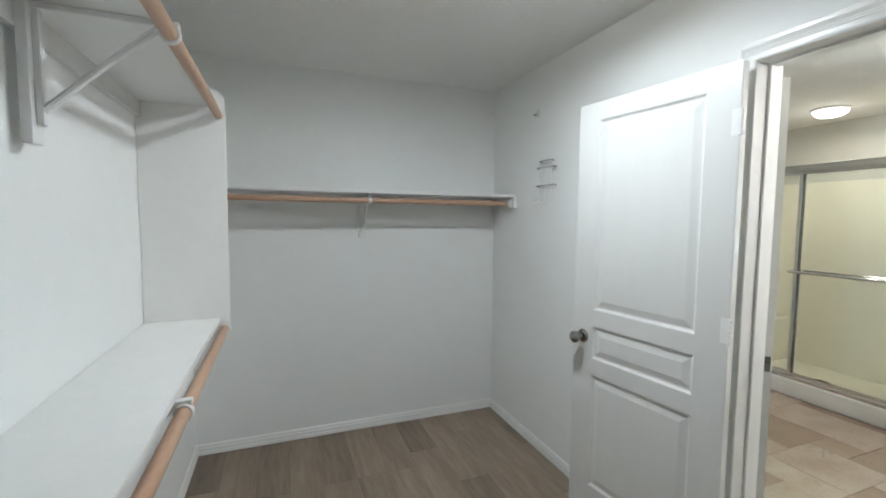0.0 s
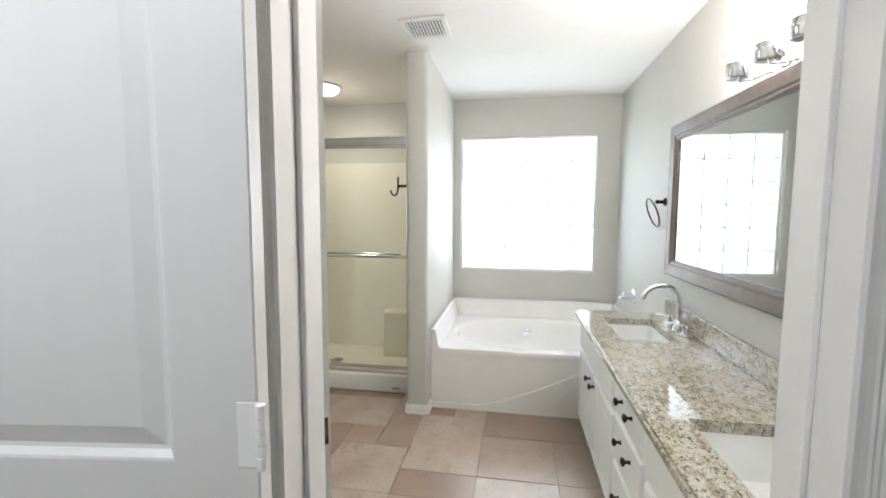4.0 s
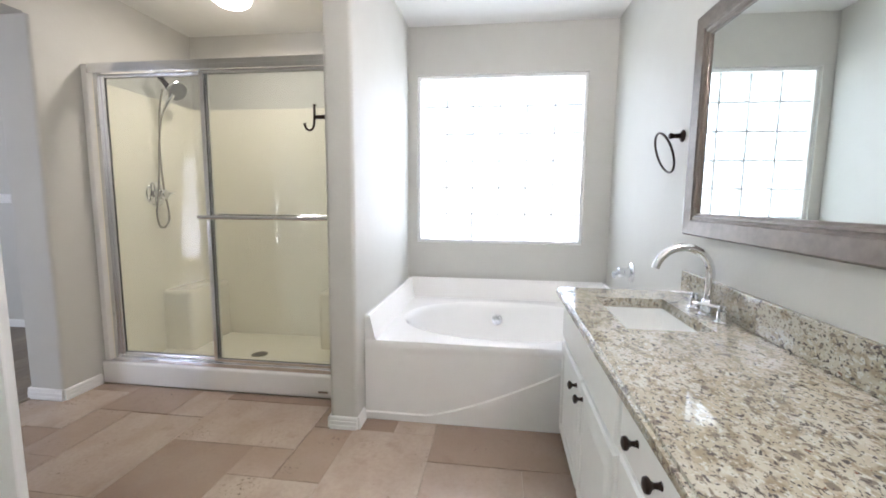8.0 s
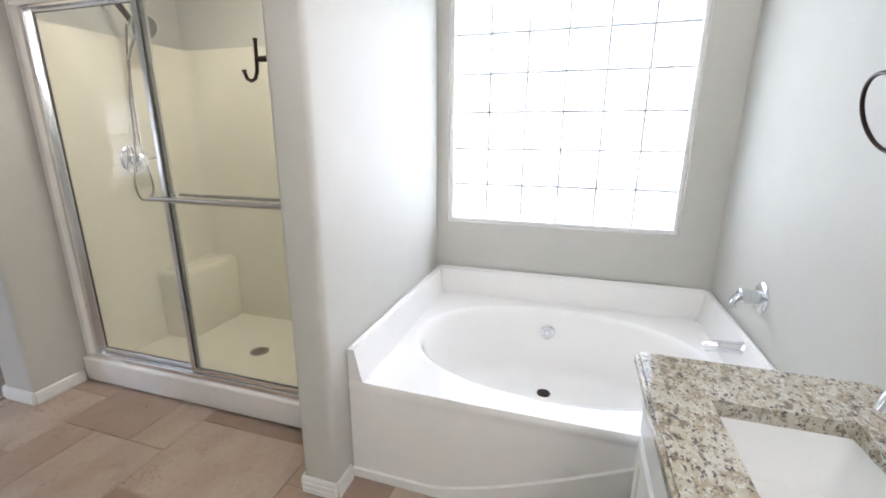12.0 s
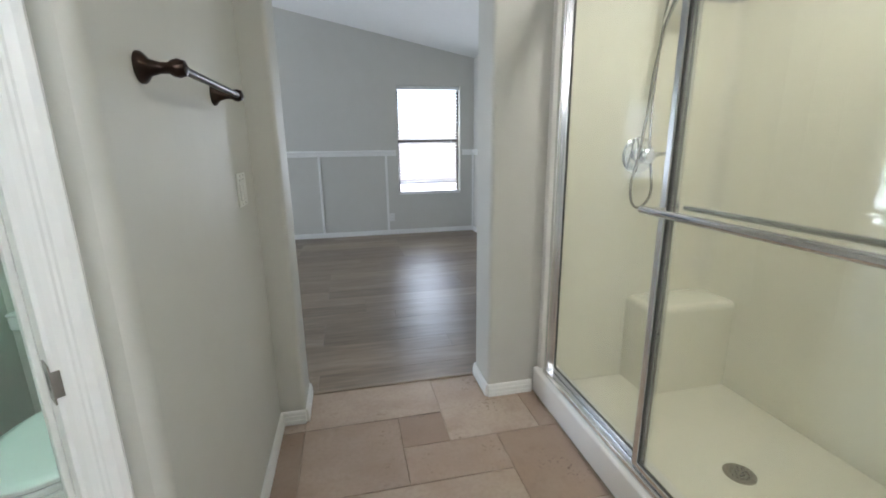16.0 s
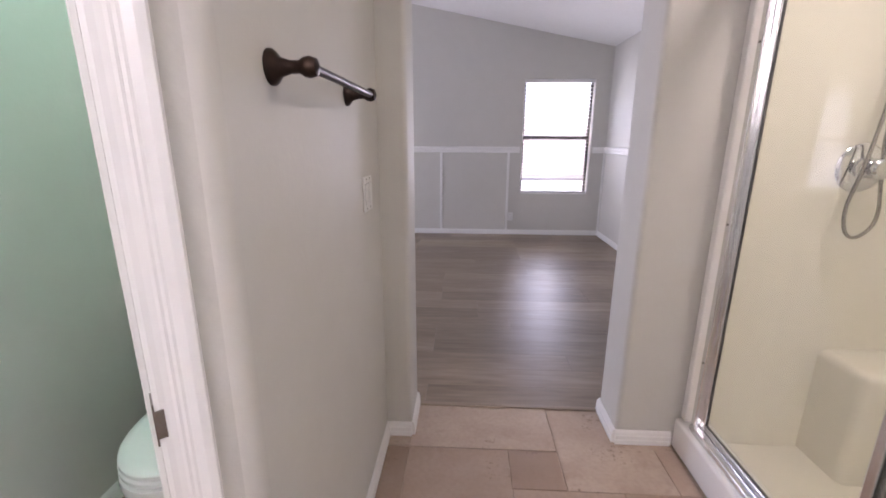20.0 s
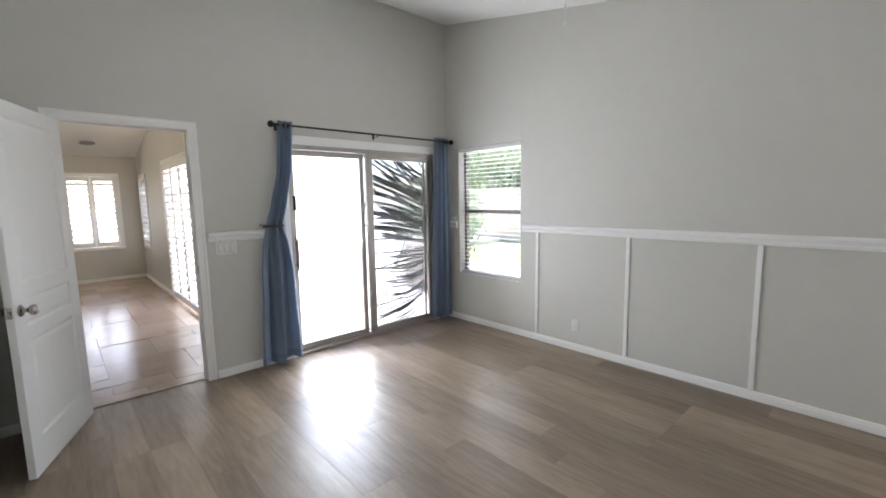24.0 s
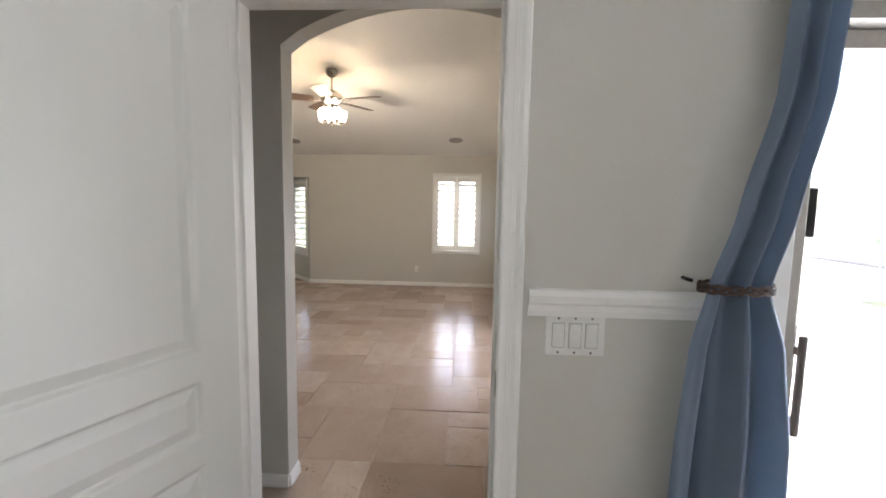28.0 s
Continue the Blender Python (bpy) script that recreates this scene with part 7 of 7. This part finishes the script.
def palm(x, y):
    """Feather palm whose fronds droop past the glass; the leaflets hang towards the door's middle."""
    t = thing("palm", "dark green palm with arching fronds outside the glass door", "palm", (x, y, -0.06))
    bm = B()
    lathe(bm, [(0.10, 0), (0.12, 0.1), (0.10, 0.7), (0.085, 1.3), (0.06, 1.42)], pose(x, y, -0.06), 12)
    part("trunk", bm, BARK, t, smooth=True)
    r = random.Random(5)

    def frond(spine, leaves, label=""):
        bm = B()
        tube(bm, spine, [0.016 * (1 - 0.8 * k / (len(spine) - 1)) for k in range(len(spine))], 7)
        for z, ys, rise, length, sag, w in leaves:
            rows = []
            for k in range(9):
                u = k / 8
                c = Vector((spine[-1][0] + 0.02 * math.sin(5 * z) + 0.03 * u, ys - length * u, z + rise * u - sag * math.sin(math.pi * u * 0.9)))
                h = w * (0.35 + 1.3 * u) * (1 - u) ** 0.55 + 0.001
                rows.append((bm.verts.new(c + Vector((0.006, 0, h))), bm.verts.new(c + Vector((-0.006, 0, -h)))))
            for p, q in zip(rows, rows[1:]):
                bm.faces.new((p[0], q[0], q[1], p[1]))
        part("frond", bm, PALM, t, label, True)

    side = [(x + 0.02, y - 0.02, 1.3), (-0.34, 8.35, 1.80), (-0.27, 8.15, 1.88), (-0.22, 8.02, 1.62), (-0.20, 7.97, 1.2), (-0.19, 7.96, 0.8), (-0.19, 7.98, 0.30)]
    leaves = []
    for i in range(58):
        v = i / 57
        mid = max(0, 1 - abs(v - 0.42) / 0.42)
        leaves.append((1.72 - 1.46 * v + r.uniform(-0.03, 0.03), 8.0 - r.uniform(0, 0.08), max(-0.22, 0.55 - 0.85 * v) + r.uniform(-0.09, 0.09), r.uniform(0.55, 1.05), 0.05 + 0.10 * r.random() - 0.16 * mid, r.uniform(0.012, 0.025) + 0.007 * mid))
    frond(side, leaves)
    rear = [(x, y, 1.3), (-0.62, 8.30, 1.75), (-0.60, 8.02, 1.78), (-0.58, 7.80, 1.45), (-0.57, 7.70, 1.0), (-0.56, 7.68, 0.5)]
    frond(rear, [(1.62 - 0.085 * i + r.uniform(-0.03, 0.03), 8.06, 0.50 - 0.08 * i + r.uniform(-0.08, 0.08), r.uniform(0.35, 0.55), 0.10 * r.random(), r.uniform(0.014, 0.026)) for i in range(13)])
    arch = [(x, y, 1.34), (-0.40, 7.80, 2.10), (-0.26, 7.35, 2.16), (-0.24, 7.12, 1.85), (-0.22, 7.08, 1.45)]
    frond(arch, [(1.98 - 0.07 * i, 7.36 - 0.03 * i, -0.30 + 0.02 * i, 0.12 + 0.02 * i, 0.02, 0.020) for i in range(8)])
    low = [(x, y, 1.30), (-0.42, 7.84, 1.15), (-0.30, 7.54, 0.75), (-0.24, 7.29, 0.35), (-0.22, 7.19, 0.12)]
    frond(low, [(0.22 + 0.045 * i, 7.48 - 0.02 * i, -0.16, 0.34, 0.03, 0.012) for i in range(7)])


palm(-0.50, 8.62)

# ---- floor pieces ----
def piece(name, mesh, parent, x, y, z=0.0, turn=0.0, tip=(0.0, 0.0)):
    ob = new(name, mesh)
    ob.parent = parent
    ob.matrix_basis = pose(x, y, z, tip[0], tip[1], turn)
    return ob


def slab_mesh(name, w, d, t, bevel, mat, worn=0.0, seed=0):
    """Flat piece with its origin at the lower left top corner and eased upper edges."""
    rnd = random.Random(seed)
    def ring(inset, z):
        pts, n = [], 3
        cs = [(inset, inset), (w - inset, inset), (w - inset, d - inset), (inset, d - inset)]
        for i in range(4):
            a, b = cs[i], cs[(i + 1) % 4]
            for k in range(n if worn else 1):
                f = k / n
                j = worn * rnd.uniform(-1, 0.2) if worn else 0
                px, py = a[0] + (b[0] - a[0]) * f, a[1] + (b[1] - a[1]) * f
                cx, cy = w / 2 - px, d / 2 - py
                l = math.hypot(cx, cy)
                pts.append((px - cx / l * j, py - cy / l * j, z))
        return pts
    rings = [ring(0, -t), ring(0, -bevel), ring(bevel, 0)]
    n = len(rings[0])
    verts = [p for r in rings for p in r]
    faces = [tuple(range(2 * n, 3 * n))]
    for r in range(2):
        faces += [(r * n + i, r * n + (i + 1) % n, (r + 1) * n + (i + 1) % n, (r + 1) * n + i) for i in range(n)]
    me = bpy.data.meshes.new(name)
    me.from_pydata(verts, [], faces)
    me.materials.append(mat)
    return me


def planks(parent, x0, y0, x1, y1, along_x, seed):
    """Staggered planks, 1.22 m by 0.18 m, cut at the walls."""
    rnd, cache = random.Random(seed), {}
    pitch, length, gap = 0.18, 1.22, 0.0007
    a0, a1, b0, b1 = (x0, x1, y0, y1) if along_x else (y0, y1, x0, x1)
    b = b0
    while b < b1 - 0.01:
        wide = min(pitch, b1 - b)
        a = a0 - rnd.choice((0.0, 0.3, 0.45, 0.7, 0.85, 1.0))
        while a < a1 - 0.01:
            s, e = max(a, a0), min(a + length, a1)
            if e - s > 0.02:
                key = (round(e - s, 2), round(wide, 3))
                if key not in cache:
                    cache[key] = slab_mesh("plank", e - s - gap, wide - gap, 0.006, 0.0005, PLANK)
                if along_x:
                    piece("plank", cache[key], parent, s, b)
                else:
                    piece("plank", cache[key], parent, b + wide, s, 0, 90)
            a += length
        b += pitch


def holds(x, y, rects):
    return any(r[0] <= x <= r[2] and r[1] <= y <= r[3] for r in rects)


def tiles(parent, x0, y0, x1, y1, rects, ox, oy, seed, unit, laid=()):
    """French-pattern travertine: 2x2, 2x1, 1x1 and 3x2 units laid on a grid that passes through (ox, oy), cut at the walls. laid: pieces (column, row, columns, rows, tone) set before the rest."""
    rnd = random.Random(seed)
    used, cache = set(), {}

    def lay(i, j, w, h, tone):
        used.update((i + a, j + b) for a in range(w) for b in range(h))
        ax, ay, bx, by = max(ox + i * unit, x0), max(oy + j * unit, y0), min(ox + (i + w) * unit, x1), min(oy + (j + h) * unit, y1)
        if bx - ax < 0.02 or by - ay < 0.02 or not holds((ax + bx) / 2, (ay + by) / 2, rects):
            return
        key = (round(bx - ax, 2), round(by - ay, 2), tone, rnd.randrange(3))
        if key not in cache:
            cache[key] = slab_mesh("tile", bx - ax - 0.0016, by - ay - 0.0016, 0.008, 0.0012, TILES[tone], 0.0022, round(key[0] * 100) + round(key[1] * 1000) + key[3])
        piece("tile", cache[key], parent, ax + 0.0008, ay + 0.0008, rnd.uniform(-0.0006, 0.0006), 0.0, (rnd.uniform(-0.24, 0.24), rnd.uniform(-0.24, 0.24)))

    for row in laid:
        lay(*row)
    i0, j0 = math.floor((x0 - ox) / unit), math.floor((y0 - oy) / unit)
    for j in range(j0, math.ceil((y1 - oy) / unit)):
        for i in range(i0, math.ceil((x1 - ox) / unit)):
            if (i, j) in used:
                continue
            shapes = [(3, 2), (2, 3), (2, 2), (2, 1), (1, 2), (1, 1)]
            weights = [5, 4, 4, 2, 2, 1]
            order = sorted(range(6), key=lambda k: -rnd.random() ** (1 / weights[k]))
            for k in order + [5]:
                w, h = shapes[k]
                if not any((i + a, j + b) in used for a in range(w) for b in range(h)):
                    break
            lay(i, j, w, h, rnd.choice((0, 0, 1, 1, 2)))


planks(bpy.data.objects["floor_closet"], -0.13, -0.70, 1.955, 3.76, False, 5)
planks(bpy.data.objects["floor_bedroom"], -0.06, 4.09, 5.33, 8.09, True, 8)
BATH_LAID = ((1, 4, 3, 2, 0), (3, 1, 2, 3, 0), (1, 2, 2, 2, 2), (2, 1, 1, 1, 1), (2, 0, 2, 1, 2), (1, -2, 3, 2, 0), (4, -1, 2, 1, 2), (4, -2, 1, 1, 0), (3, -5, 2, 3, 2), (1, -4, 2, 2, 1), (1, -6, 2, 2, 1), (0, 0, 2, 2, 0),
             (4, 5, 2, 2, 2), (4, 4, 2, 1, 0), (5, 1, 1, 3, 2), (2, 6, 2, 1, 1), (0, 8, 3, 2, 0), (3, 7, 2, 3, 0), (2, 7, 1, 1, 2), (0, 6, 2, 2, 1), (-1, 5, 1, 3, 2), (0, 4, 1, 2, 0), (0, 2, 1, 2, 0))
tiles(bpy.data.objects["floor_bath"], 1.955, 0.585, 4.40, 4.078, [(1.9, 0.9, 4.30, 2.3), (2.2, 2.2, 3.25, 3.9), (3.0, 2.2, 4.45, 4.1), (1.9, 0.9, 4.05, 4.1)], 3.264, 2.1015, 3, 0.2105, BATH_LAID)
tiles(bpy.data.objects["floor_living"], -6.5, 1.2, -0.06, 5.8, [(-6.5, 1.2, 0, 5.8)], -6.55, 1.15, 11, 0.2105)
